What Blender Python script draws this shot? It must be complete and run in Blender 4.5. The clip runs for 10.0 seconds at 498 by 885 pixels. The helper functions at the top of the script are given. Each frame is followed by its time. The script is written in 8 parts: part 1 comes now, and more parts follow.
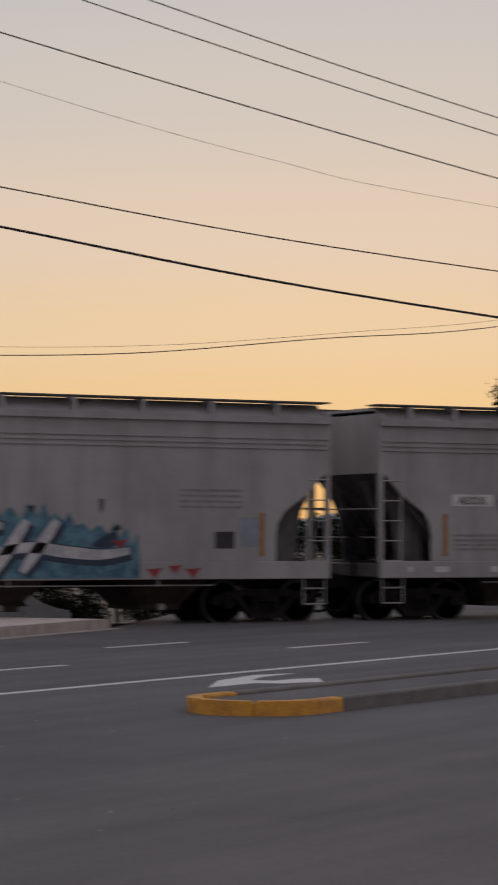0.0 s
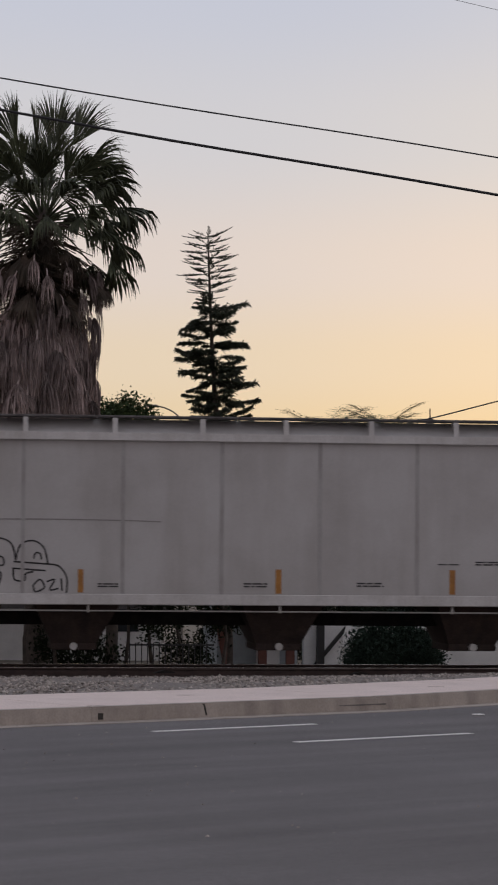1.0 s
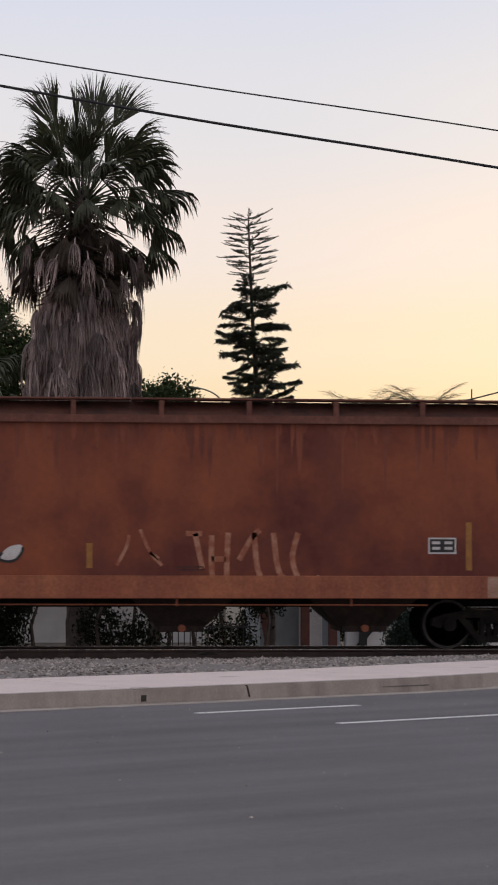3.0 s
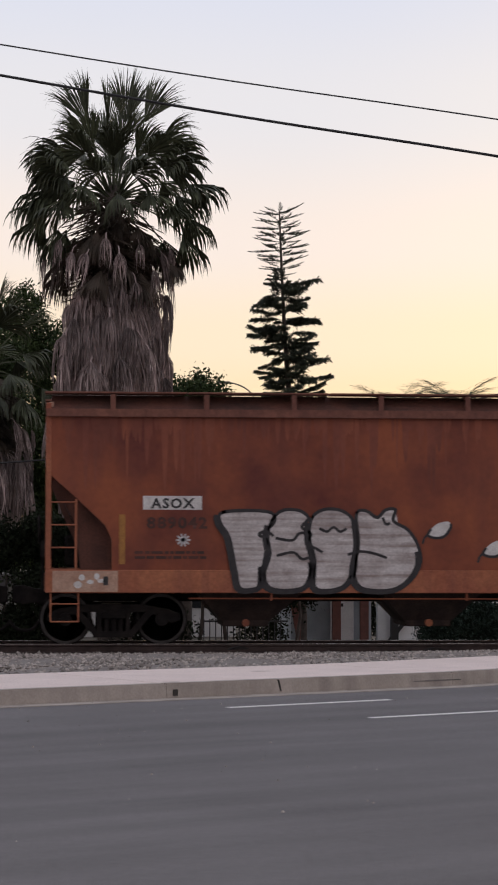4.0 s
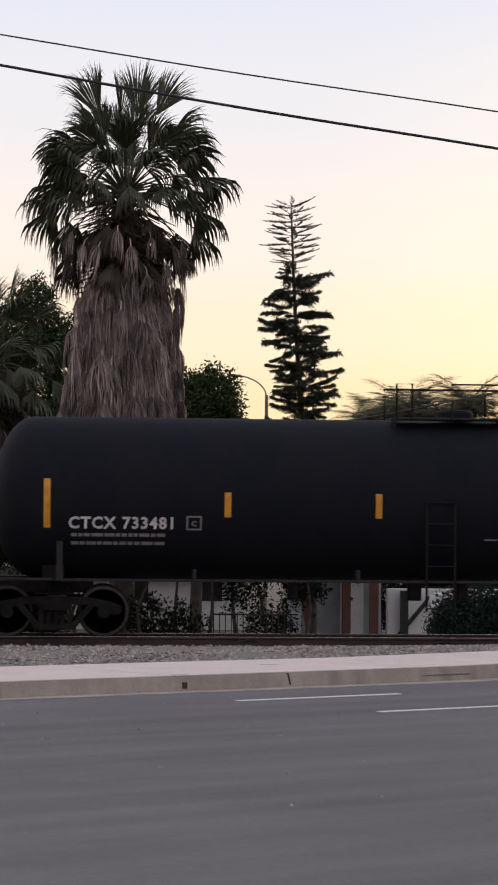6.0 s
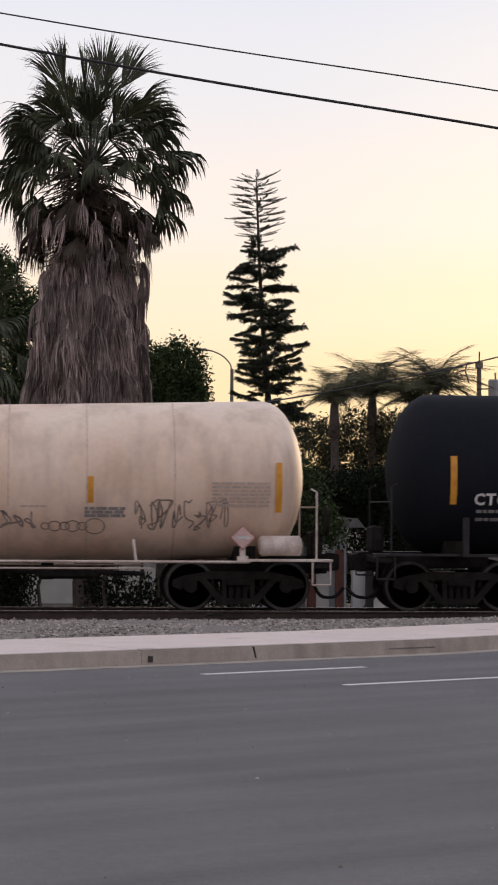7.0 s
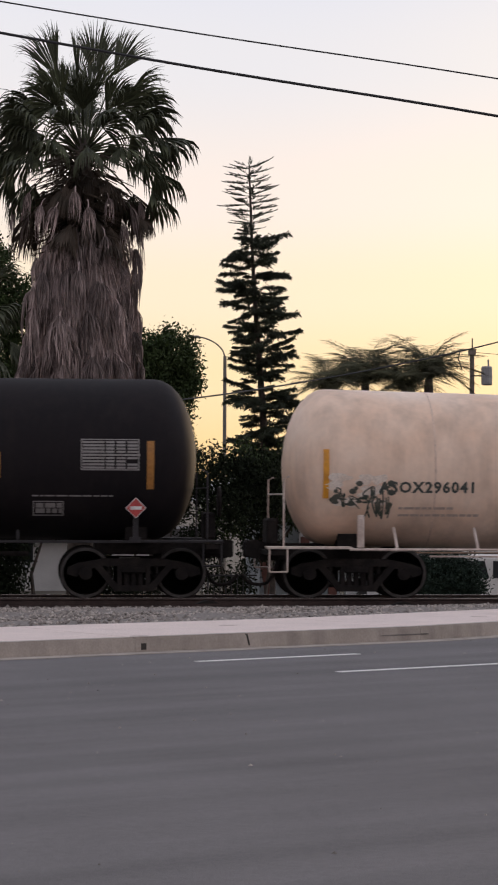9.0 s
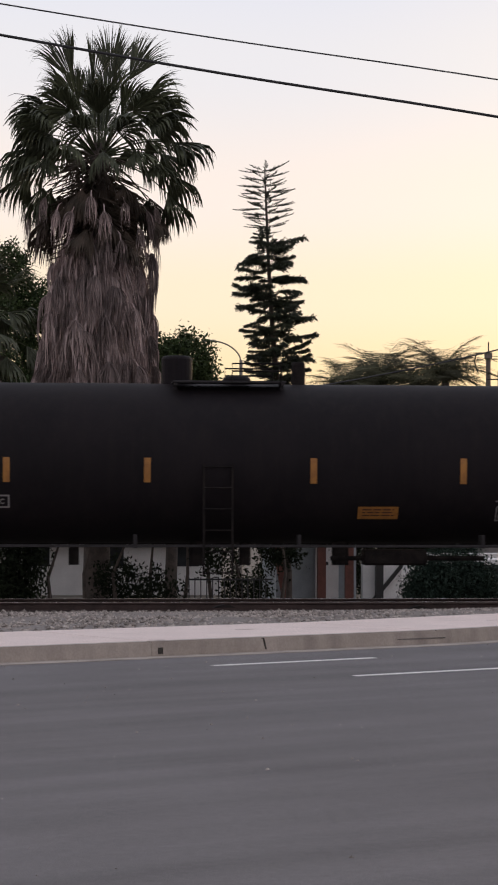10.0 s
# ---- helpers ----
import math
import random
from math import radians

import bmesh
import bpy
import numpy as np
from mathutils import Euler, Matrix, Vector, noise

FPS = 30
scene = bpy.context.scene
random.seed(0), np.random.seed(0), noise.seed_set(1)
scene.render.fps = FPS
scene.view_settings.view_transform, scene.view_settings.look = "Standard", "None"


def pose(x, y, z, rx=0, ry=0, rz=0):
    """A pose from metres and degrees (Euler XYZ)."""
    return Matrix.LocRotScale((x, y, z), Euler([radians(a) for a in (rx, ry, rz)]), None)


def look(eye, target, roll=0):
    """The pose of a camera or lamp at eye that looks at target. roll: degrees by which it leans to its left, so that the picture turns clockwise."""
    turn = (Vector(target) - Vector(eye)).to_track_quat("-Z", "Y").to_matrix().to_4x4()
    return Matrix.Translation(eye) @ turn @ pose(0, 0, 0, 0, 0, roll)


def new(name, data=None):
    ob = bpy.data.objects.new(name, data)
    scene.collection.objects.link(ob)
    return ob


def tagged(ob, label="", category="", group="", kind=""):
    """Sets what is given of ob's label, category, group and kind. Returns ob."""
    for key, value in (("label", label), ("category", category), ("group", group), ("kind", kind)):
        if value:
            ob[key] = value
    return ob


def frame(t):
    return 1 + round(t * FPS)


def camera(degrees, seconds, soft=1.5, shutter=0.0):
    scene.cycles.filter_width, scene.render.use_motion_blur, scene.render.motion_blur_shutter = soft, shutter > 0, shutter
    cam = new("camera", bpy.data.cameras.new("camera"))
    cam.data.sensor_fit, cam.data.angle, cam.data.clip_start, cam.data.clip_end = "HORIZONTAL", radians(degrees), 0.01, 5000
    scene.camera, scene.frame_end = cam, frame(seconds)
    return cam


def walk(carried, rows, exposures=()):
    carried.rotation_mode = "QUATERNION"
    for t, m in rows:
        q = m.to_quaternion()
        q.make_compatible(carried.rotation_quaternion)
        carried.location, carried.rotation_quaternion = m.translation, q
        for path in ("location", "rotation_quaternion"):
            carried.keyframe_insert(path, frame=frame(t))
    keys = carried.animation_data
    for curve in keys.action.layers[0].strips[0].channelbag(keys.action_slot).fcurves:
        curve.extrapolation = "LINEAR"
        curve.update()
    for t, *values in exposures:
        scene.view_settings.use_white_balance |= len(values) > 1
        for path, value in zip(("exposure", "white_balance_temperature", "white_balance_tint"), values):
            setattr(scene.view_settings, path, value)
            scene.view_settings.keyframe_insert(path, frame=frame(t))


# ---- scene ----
EYE = 1.85
cam = camera(11.99, 10.0, soft=2.0, shutter=0.12)
PATH = [
    (0.0, pose(0, 0, EYE, 92.169, -0.192, -26.917)),
    (0.1, pose(0, 0, EYE, 92.260, 0.047, -23.645)),
    (0.2, pose(0, 0, EYE, 92.389, 0.699, -19.237)),
    (0.3, pose(0, 0, EYE, 92.522, 0.525, -15.561)),
    (0.4, pose(0, 0, EYE, 92.660, 0.436, -12.665)),
    (0.5, pose(0, 0, EYE, 92.703, 0.346, -10.490)),
    (0.6, pose(0, 0, EYE, 92.794, -0.155, -8.619)),
    (0.7, pose(0, 0, EYE, 92.840, -0.124, -7.933)),
    (0.8, pose(0, 0, EYE, 92.877, -0.175, -7.263)),
    (0.9, pose(0, 0, EYE, 92.901, -0.362, -6.742)),
    (1.0, pose(0, 0, EYE, 92.955, -0.416, -6.332)),
    (1.2, pose(0, 0, EYE, 92.947, -0.432, -5.909)),
    (1.5, pose(0, 0, EYE, 92.964, -0.351, -5.663)),
    (1.8, pose(0, 0, EYE, 92.929, -0.285, -5.542)),
    (2.0, pose(0, 0, EYE, 92.906, -0.209, -5.487)),
    (2.2, pose(0, 0, EYE, 92.888, -0.215, -5.467)),
    (3.3, pose(0, 0, EYE, 92.401, -0.106, -5.167)),
    (3.5, pose(0, 0, EYE, 92.384, -0.100, -5.008)),
    (4.0, pose(0, 0, EYE, 92.373, -0.138, -4.558)),
    (4.5, pose(0, 0, EYE, 92.386, -0.235, -4.097)),
    (4.8, pose(0, 0, EYE, 92.368, -0.321, -3.845)),
    (5.0, pose(0, 0, EYE, 92.412, -0.378, -3.790)),
    (5.2, pose(0, 0, EYE, 92.393, -0.406, -3.803)),
    (6.3, pose(0, 0, EYE, 92.031, -0.418, -4.557)),
    (6.5, pose(0, 0, EYE, 91.873, -0.410, -4.717)),
    (6.7, pose(0, 0, EYE, 91.751, -0.395, -4.938)),
    (7.0, pose(0, 0, EYE, 91.583, -0.367, -5.147)),
    (7.5, pose(0, 0, EYE, 91.378, -0.310, -5.389)),
    (8.0, pose(0, 0, EYE, 91.296, -0.237, -5.413)),
    (8.5, pose(0, 0, EYE, 91.282, -0.237, -5.388)),
    (9.0, pose(0, 0, EYE, 91.275, -0.277, -5.311)),
    (9.5, pose(0, 0, EYE, 91.281, -0.229, -5.143)),
    (10.0, pose(0, 0, EYE, 91.371, -0.173, -4.916)),
]
EXPOSURES = [(0.0, -0.36), (0.3, -0.36), (0.6, -0.28), (1.0, -0.04), (1.5, 0.06), (2.2, 0.18), (3.5, 0.3), (4.5, 0.38), (6.5, 0.45), (8.0, 0.38), (10.0, 0.4)]
walk(cam, PATH, EXPOSURES)

# ---- light: the sky after sunset, warm and bright low over the train, cooler above and behind ----
SUNSET = 30.0        # degrees to the right of the +y axis


def make_world():
    world = bpy.data.worlds.new("dusk_sky")
    scene.world = world
    world.use_nodes = True
    nt = world.node_tree
    nt.nodes.clear()
    nd, ln = nt.nodes.new, nt.links.new
    out, bg = nd("ShaderNodeOutputWorld"), nd("ShaderNodeBackground")
    geo = nd("ShaderNodeTexCoord")
    sep = nd("ShaderNodeSeparateXYZ")
    ln(geo.outputs["Generated"], sep.inputs[0])
    ramp = nd("ShaderNodeValToRGB")
    ramp.color_ramp.interpolation = "EASE"
    stops = [(0.0, (0.78, 0.52, 0.23)), (0.05, (0.79, 0.61, 0.375)), (0.085, (0.785, 0.645, 0.485)), (0.125, (0.745, 0.65, 0.595)),
             (0.18, (0.64, 0.625, 0.65)), (0.24, (0.565, 0.585, 0.675)), (0.5, (0.51, 0.52, 0.60)), (1.0, (0.50, 0.51, 0.58))]
    cr = ramp.color_ramp
    while len(cr.elements) < len(stops):
        cr.elements.new(0.5)
    for e, (p, c) in zip(cr.elements, stops):
        e.position, e.color = p, (*c, 1)
    ln(sep.outputs["Z"], ramp.inputs[0])
    # the eastern half, behind the camera: dull lilac
    east = nd("ShaderNodeValToRGB")
    ce = east.color_ramp
    ce.elements[0].position, ce.elements[0].color = 0.0, (0.40, 0.35, 0.36, 1)
    ce.elements[1].position, ce.elements[1].color = 0.8, (0.46, 0.46, 0.52, 1)
    ln(sep.outputs["Z"], east.inputs[0])
    dot = nd("ShaderNodeVectorMath")
    dot.operation = "DOT_PRODUCT"
    dot.inputs[1].default_value = (math.sin(radians(SUNSET)), math.cos(radians(SUNSET)), 0)
    ln(geo.outputs["Generated"], dot.inputs[0])
    side = nd("ShaderNodeMapRange")
    side.interpolation_type = "SMOOTHSTEP"
    side.inputs["From Min"].default_value, side.inputs["From Max"].default_value = -0.35, 0.8
    ln(dot.outputs["Value"], side.inputs["Value"])
    mix = nd("ShaderNodeMixRGB")
    ln(side.outputs[0], mix.inputs[0])
    ln(east.outputs[0], mix.inputs[1])
    ln(ramp.outputs[0], mix.inputs[2])
    # a warmer patch of air round the sunset itself
    near = nd("ShaderNodeMapRange")
    near.interpolation_type = "SMOOTHSTEP"
    near.inputs["From Min"].default_value, near.inputs["From Max"].default_value = 0.89, 0.99
    ln(dot.outputs["Value"], near.inputs["Value"])
    warm = nd("ShaderNodeMixRGB")
    warm.blend_type = "MULTIPLY"
    warm.inputs[2].default_value = (1.24, 1.14, 0.98, 1)
    ln(near.outputs[0], warm.inputs[0])
    ln(mix.outputs[0], warm.inputs[1])
    sky = nd("ShaderNodeTexSky")
    sky.sky_type, sky.sun_disc = "NISHITA", False
    sky.sun_elevation, sky.sun_rotation = radians(1.5), radians(SUNSET)
    add = nd("ShaderNodeMixRGB")
    add.blend_type = "ADD"
    add.inputs[0].default_value = 0.006
    ln(warm.outputs[0], add.inputs[1])
    ln(sky.outputs[0], add.inputs[2])
    ln(add.outputs[0], bg.inputs[0])
    bg.inputs[1].default_value = 1.0
    ln(bg.outputs[0], out.inputs[0])


make_world()
sun_data = bpy.data.lights.new("sun", "SUN")
sun_data.energy, sun_data.angle, sun_data.color = 0.5, radians(12), (1.0, 0.72, 0.45)
sun = new("sun", sun_data)
sun.matrix_world = look((40, 70, 6), (0, 0, 0))


# ---- materials ----
def rgb(c):
    return (*c, 1) if len(c) == 3 else c


def mat(name, col, col2=None, rough=0.6, metal=0.0, scale=2.0, fine=40.0, bump=0.15, streak=None, streak_amt=0.5, streak_scale=(6, 6, 0.35),
        spec=0.5, rand=0.0, low=0.4, high=0.65, dist=0.01, fine_amt=1.0):
    """Two scales of noise between col and col2, fine relief, and running dirt streaks."""
    m = bpy.data.materials.new(name)
    m.use_nodes = True
    nt = m.node_tree
    nd, ln = nt.nodes.new, nt.links.new
    p = nt.nodes["Principled BSDF"]
    p.inputs["Metallic"].default_value = metal
    p.inputs["Specular IOR Level"].default_value = spec
    tc = nd("ShaderNodeTexCoord")
    col2 = col2 or tuple(c * 0.7 for c in col)
    n1 = nd("ShaderNodeTexNoise")
    n1.inputs["Scale"].default_value, n1.inputs["Detail"].default_value, n1.inputs["Roughness"].default_value = scale, 5, 0.6
    ln(tc.outputs["Object"], n1.inputs["Vector"])
    r1 = nd("ShaderNodeMapRange")
    r1.inputs["From Min"].default_value, r1.inputs["From Max"].default_value = low, high
    ln(n1.outputs["Fac"], r1.inputs["Value"])
    mix = nd("ShaderNodeMixRGB")
    mix.inputs[1].default_value, mix.inputs[2].default_value = rgb(col), rgb(col2)
    ln(r1.outputs[0], mix.inputs[0])
    last = mix
    if streak:
        mp = nd("ShaderNodeMapping")
        mp.inputs["Scale"].default_value = streak_scale
        ln(tc.outputs["Object"], mp.inputs[0])
        n3 = nd("ShaderNodeTexNoise")
        n3.inputs["Scale"].default_value, n3.inputs["Detail"].default_value = 1.0, 6
        ln(mp.outputs[0], n3.inputs["Vector"])
        r3 = nd("ShaderNodeMapRange")
        r3.inputs["From Min"].default_value, r3.inputs["From Max"].default_value = 0.45, 0.75
        r3.inputs["To Max"].default_value = streak_amt
        ln(n3.outputs["Fac"], r3.inputs["Value"])
        ms = nd("ShaderNodeMixRGB")
        ms.inputs[2].default_value = rgb(streak)
        ln(r3.outputs[0], ms.inputs[0])
        ln(last.outputs[0], ms.inputs[1])
        last = ms
    n2 = nd("ShaderNodeTexNoise")
    n2.inputs["Scale"].default_value, n2.inputs["Detail"].default_value = fine, 3
    ln(tc.outputs["Object"], n2.inputs["Vector"])
    r2 = nd("ShaderNodeMapRange")
    r2.inputs["From Min"].default_value, r2.inputs["From Max"].default_value = 0.3, 0.7
    r2.inputs["To Min"].default_value, r2.inputs["To Max"].default_value = 1 - 0.18 * fine_amt, 1 + 0.15 * fine_amt
    ln(n2.outputs["Fac"], r2.inputs["Value"])
    mul = nd("ShaderNodeMixRGB")
    mul.blend_type = "MULTIPLY"
    mul.inputs[0].default_value = 1.0
    ln(last.outputs[0], mul.inputs[1])
    ln(r2.outputs[0], mul.inputs[2])
    last = mul
    if rand:
        oi = nd("ShaderNodeObjectInfo")
        rr = nd("ShaderNodeMapRange")
        rr.inputs["To Min"].default_value, rr.inputs["To Max"].default_value = 1 - rand, 1 + rand
        ln(oi.outputs["Random"], rr.inputs["Value"])
        m2 = nd("ShaderNodeMixRGB")
        m2.blend_type = "MULTIPLY"
        m2.inputs[0].default_value = 1.0
        ln(last.outputs[0], m2.inputs[1])
        ln(rr.outputs[0], m2.inputs[2])
        last = m2
    ln(last.outputs[0], p.inputs["Base Color"])
    rg = nd("ShaderNodeMapRange")
    rg.inputs["To Min"].default_value, rg.inputs["To Max"].default_value = max(0.05, rough - 0.12), min(1.0, rough + 0.12)
    ln(n1.outputs["Fac"], rg.inputs["Value"])
    ln(rg.outputs[0], p.inputs["Roughness"])
    if bump:
        b = nd("ShaderNodeBump")
        b.inputs["Strength"].default_value, b.inputs["Distance"].default_value = bump, dist
        ln(n2.outputs["Fac"], b.inputs["Height"])
        ln(b.outputs[0], p.inputs["Normal"])
    return m


M = dict(
    white_car=mat("faded_white_paint", (0.50, 0.485, 0.48), (0.42, 0.40, 0.39), 0.55, scale=0.6, fine=25, bump=0.02, streak=(0.33, 0.30, 0.28), streak_amt=0.4, streak_scale=(2.2, 2.2, 0.25), fine_amt=0.15),
    grey_car=mat("dirty_grey_paint", (0.42, 0.40, 0.40), (0.34, 0.32, 0.315), 0.6, scale=0.7, fine=20, bump=0.02, streak=(0.24, 0.21, 0.20), streak_amt=0.45, streak_scale=(2.4, 2.4, 0.4), fine_amt=0.2),
    rust_car=mat("rusted_orange_paint", (0.32, 0.084, 0.033), (0.135, 0.029, 0.020), 0.7, scale=0.42, fine=9, bump=0.04, streak=(0.15, 0.038, 0.027), streak_amt=0.75,
                 streak_scale=(1.3, 1.3, 0.45), low=0.40, high=0.62, fine_amt=0.45),
    rust_dark=mat("dark_rusted_steel", (0.13, 0.05, 0.035), (0.07, 0.035, 0.028), 0.8, scale=1.5, fine=25, streak=(0.2, 0.08, 0.05), streak_amt=0.4),
    # Lighter than rust_car: the sill's highlights are put into the colour.
    rust_sill=mat("brighter_orange_paint", (0.43, 0.15, 0.07), (0.32, 0.095, 0.05), 0.7, scale=0.8, fine=20, streak=(0.2, 0.07, 0.05), streak_amt=0.5),
    black_tank=mat("black_tank_paint", (0.012, 0.014, 0.020), (0.016, 0.017, 0.022), 0.68, scale=0.8, fine=14, bump=0.02, streak=(0.018, 0.017, 0.018), streak_amt=0.4, spec=0.06, fine_amt=0.4),
    brown_tank=mat("weathered_black_tank_paint", (0.012, 0.010, 0.012), (0.017, 0.014, 0.016), 0.66, scale=0.8, fine=14, bump=0.02, streak=(0.022, 0.018, 0.018), streak_amt=0.5, spec=0.12, fine_amt=0.4),
    cream_tank=mat("dirty_cream_tank_paint", (0.92, 0.74, 0.605), (0.83, 0.585, 0.43), 0.5, scale=0.35, fine=10, bump=0.01, streak=(0.46, 0.33, 0.25), streak_amt=0.62,
                   streak_scale=(2.2, 2.2, 0.4), fine_amt=0.25),
    cream_trim=mat("chipped_cream_paint", (0.74, 0.64, 0.58), (0.5, 0.4, 0.35), 0.55, scale=3, fine=40, streak=(0.3, 0.2, 0.15), streak_amt=0.4),
    gear=mat("grimy_cast_steel", (0.015, 0.013, 0.013), (0.030, 0.025, 0.023), 0.85, metal=0.1, spec=0.12, scale=5, fine=60, bump=0.25),
    wheel_rim=mat("polished_wheel_steel", (0.07, 0.062, 0.06), (0.045, 0.04, 0.037), 0.6, metal=0.4, scale=8, fine=80, bump=0.05),
    rail=mat("rail_steel", (0.075, 0.05, 0.045), (0.05, 0.035, 0.032), 0.7, metal=0.4, scale=4, fine=60),
    rail_head=mat("shiny_rail_head", (0.55, 0.52, 0.50), (0.45, 0.42, 0.4), 0.25, metal=0.9, scale=10, fine=80, bump=0.03),
    tie=mat("creosoted_wood", (0.06, 0.05, 0.045), (0.035, 0.03, 0.028), 0.9, scale=4, fine=50, bump=0.4, rand=0.25),
    asphalt=None, stone=mat("ballast_stone", (0.27, 0.25, 0.255), (0.16, 0.145, 0.145), 0.9, scale=9, fine=60, bump=0.4, rand=0.3),
    ballast=mat("ballast_bed", (0.25, 0.225, 0.21), (0.16, 0.138, 0.125), 0.95, scale=7, fine=22, bump=1.0, dist=0.03),
    dark_ballast=mat("oily_ballast", (0.045, 0.037, 0.035), (0.075, 0.062, 0.058), 0.95, scale=6, fine=20, bump=1.0, dist=0.03),
    concrete=mat("sidewalk_concrete", (0.80, 0.675, 0.63), (0.69, 0.58, 0.54), 0.85, scale=1.6, fine=45, bump=0.25, low=0.35, high=0.75),
    kerb=mat("kerb_concrete", (0.47, 0.41, 0.365), (0.38, 0.33, 0.29), 0.85, scale=1.2, fine=40, bump=0.15, fine_amt=0.5, streak=(0.12, 0.10, 0.09), streak_amt=0.5, streak_scale=(3, 3, 1)),
    crackfill=mat("dark_joint", (0.05, 0.045, 0.04), None, 0.9, fine=30),
    line=mat("road_paint", (0.78, 0.76, 0.74), (0.6, 0.58, 0.56), 0.6, scale=6, fine=60, bump=0.1, low=0.5, high=0.8),
    old_kerb=mat("weathered_kerb_concrete", (0.20, 0.18, 0.17), (0.15, 0.135, 0.125), 0.85, scale=2, fine=40, bump=0.15),
    yellow_kerb=mat("yellow_kerb_paint", (0.78, 0.36, 0.045), (0.55, 0.25, 0.05), 0.65, scale=4, fine=50, bump=0.2),
    dirt=mat("dry_dirt", (0.17, 0.145, 0.12), (0.11, 0.1, 0.075), 0.95, scale=0.8, fine=15, bump=0.6, dist=0.05),
    leaf=mat("green_leaf", (0.042, 0.062, 0.022), (0.022, 0.038, 0.014), 0.85, spec=0.2, scale=2, fine=30, bump=0.0, rand=0.25),
    pine_leaf=mat("dark_pine_needles", (0.020, 0.028, 0.014), (0.030, 0.036, 0.016), 0.7, scale=3, fine=30, bump=0.0, rand=0.2),
    palm_leaf=mat("palm_frond_green", (0.070, 0.080, 0.040), (0.040, 0.048, 0.024), 0.65, scale=2, fine=30, bump=0.05, rand=0.3),
    feather_leaf=mat("feather_palm_green", (0.075, 0.075, 0.036), (0.045, 0.048, 0.022), 0.7, scale=2, fine=30, bump=0.05, rand=0.3),
    old_leaf=mat("browning_palm_frond", (0.085, 0.062, 0.046), (0.045, 0.036, 0.026), 0.85, scale=2, fine=30, bump=0.05, rand=0.3),
    dead_leaf=mat("dead_palm_frond", (0.38, 0.30, 0.285), (0.15, 0.115, 0.108), 0.85, scale=1.6, fine=30, bump=0.2, rand=0.6),
    bark=mat("bark", (0.09, 0.07, 0.058), (0.05, 0.04, 0.034), 0.9, scale=4, fine=30, bump=0.6, dist=0.03),
    pole_wood=mat("weathered_pole_wood", (0.065, 0.05, 0.045), (0.04, 0.032, 0.03), 0.85, scale=3, fine=40, bump=0.3),
    cable=mat("black_cable", (0.02, 0.02, 0.022), None, 0.6, fine=20, bump=0),
    pale_pole=mat("sun_bleached_pole_wood", (0.21, 0.175, 0.15), (0.14, 0.115, 0.10), 0.85, scale=3, fine=40, bump=0.3),
    lamp_metal=mat("dull_grey_paint", (0.20, 0.18, 0.165), (0.15, 0.135, 0.12), 0.6, scale=4, fine=40),
    grey_metal=mat("galvanised_metal", (0.34, 0.34, 0.35), (0.26, 0.26, 0.27), 0.5, metal=0.5, scale=4, fine=40),
    mark_black=mat("black_stencil_paint", (0.030, 0.028, 0.03), (0.05, 0.047, 0.046), 0.6, scale=6, fine=50, bump=0),
    mark_brown=mat("faded_stencil_paint", (0.055, 0.028, 0.022), (0.11, 0.04, 0.03), 0.7, scale=6, fine=50, bump=0),
    mark_white=mat("white_stencil_paint", (0.74, 0.72, 0.70), (0.6, 0.57, 0.55), 0.6, scale=5, fine=50, bump=0),
    mark_grey=mat("faded_grey_lettering", (0.30, 0.285, 0.28), (0.24, 0.22, 0.215), 0.7, scale=6, fine=50, bump=0),
    mark_taupe=mat("faded_taupe_lettering", (0.56, 0.45, 0.39), (0.46, 0.36, 0.31), 0.7, scale=6, fine=50, bump=0),
    reflector=mat("yellow_reflective_tape", (0.80, 0.36, 0.03), (0.62, 0.27, 0.03), 0.4, scale=7, fine=60, bump=0.02),
    reflector_dirty=mat("grimy_yellow_tape", (0.42, 0.19, 0.04), (0.32, 0.14, 0.035), 0.5, scale=7, fine=60, bump=0.02),
    yellow_sign=mat("yellow_warning_panel", (0.75, 0.42, 0.03), (0.6, 0.32, 0.03), 0.5, scale=5, fine=50, bump=0.02),
    red=mat("red_placard_paint", (0.50, 0.06, 0.055), (0.38, 0.05, 0.045), 0.5, scale=6, fine=50, bump=0.02),
    silver_paint=mat("streaked_silver_spray", (0.66, 0.62, 0.61), (0.44, 0.39, 0.38), 0.55, scale=2, fine=30, bump=0.05, streak=(0.20, 0.13, 0.11), streak_amt=0.85,
                     streak_scale=(0.7, 0.7, 11)),
    spray_black=mat("black_spray_paint", (0.022, 0.02, 0.023), (0.04, 0.036, 0.038), 0.6, scale=5, fine=40, bump=0),
    spray_blue=mat("teal_spray_paint", (0.13, 0.27, 0.34), (0.05, 0.13, 0.19), 0.6, scale=3.2, fine=30, bump=0, low=0.42, high=0.58),
    spray_navy=mat("navy_spray_paint", (0.025, 0.04, 0.07), (0.04, 0.06, 0.09), 0.6, scale=3, fine=30, bump=0),
    spray_white=mat("white_spray_paint", (0.60, 0.58, 0.58), (0.38, 0.38, 0.41), 0.6, scale=4, fine=30, bump=0),
    spray_red=mat("red_spray_paint", (0.38, 0.05, 0.055), (0.25, 0.04, 0.05), 0.6, scale=3, fine=30, bump=0),
    spray_orange=mat("orange_spray_paint", (0.5, 0.19, 0.06), (0.35, 0.13, 0.05), 0.6, scale=3, fine=30, bump=0),
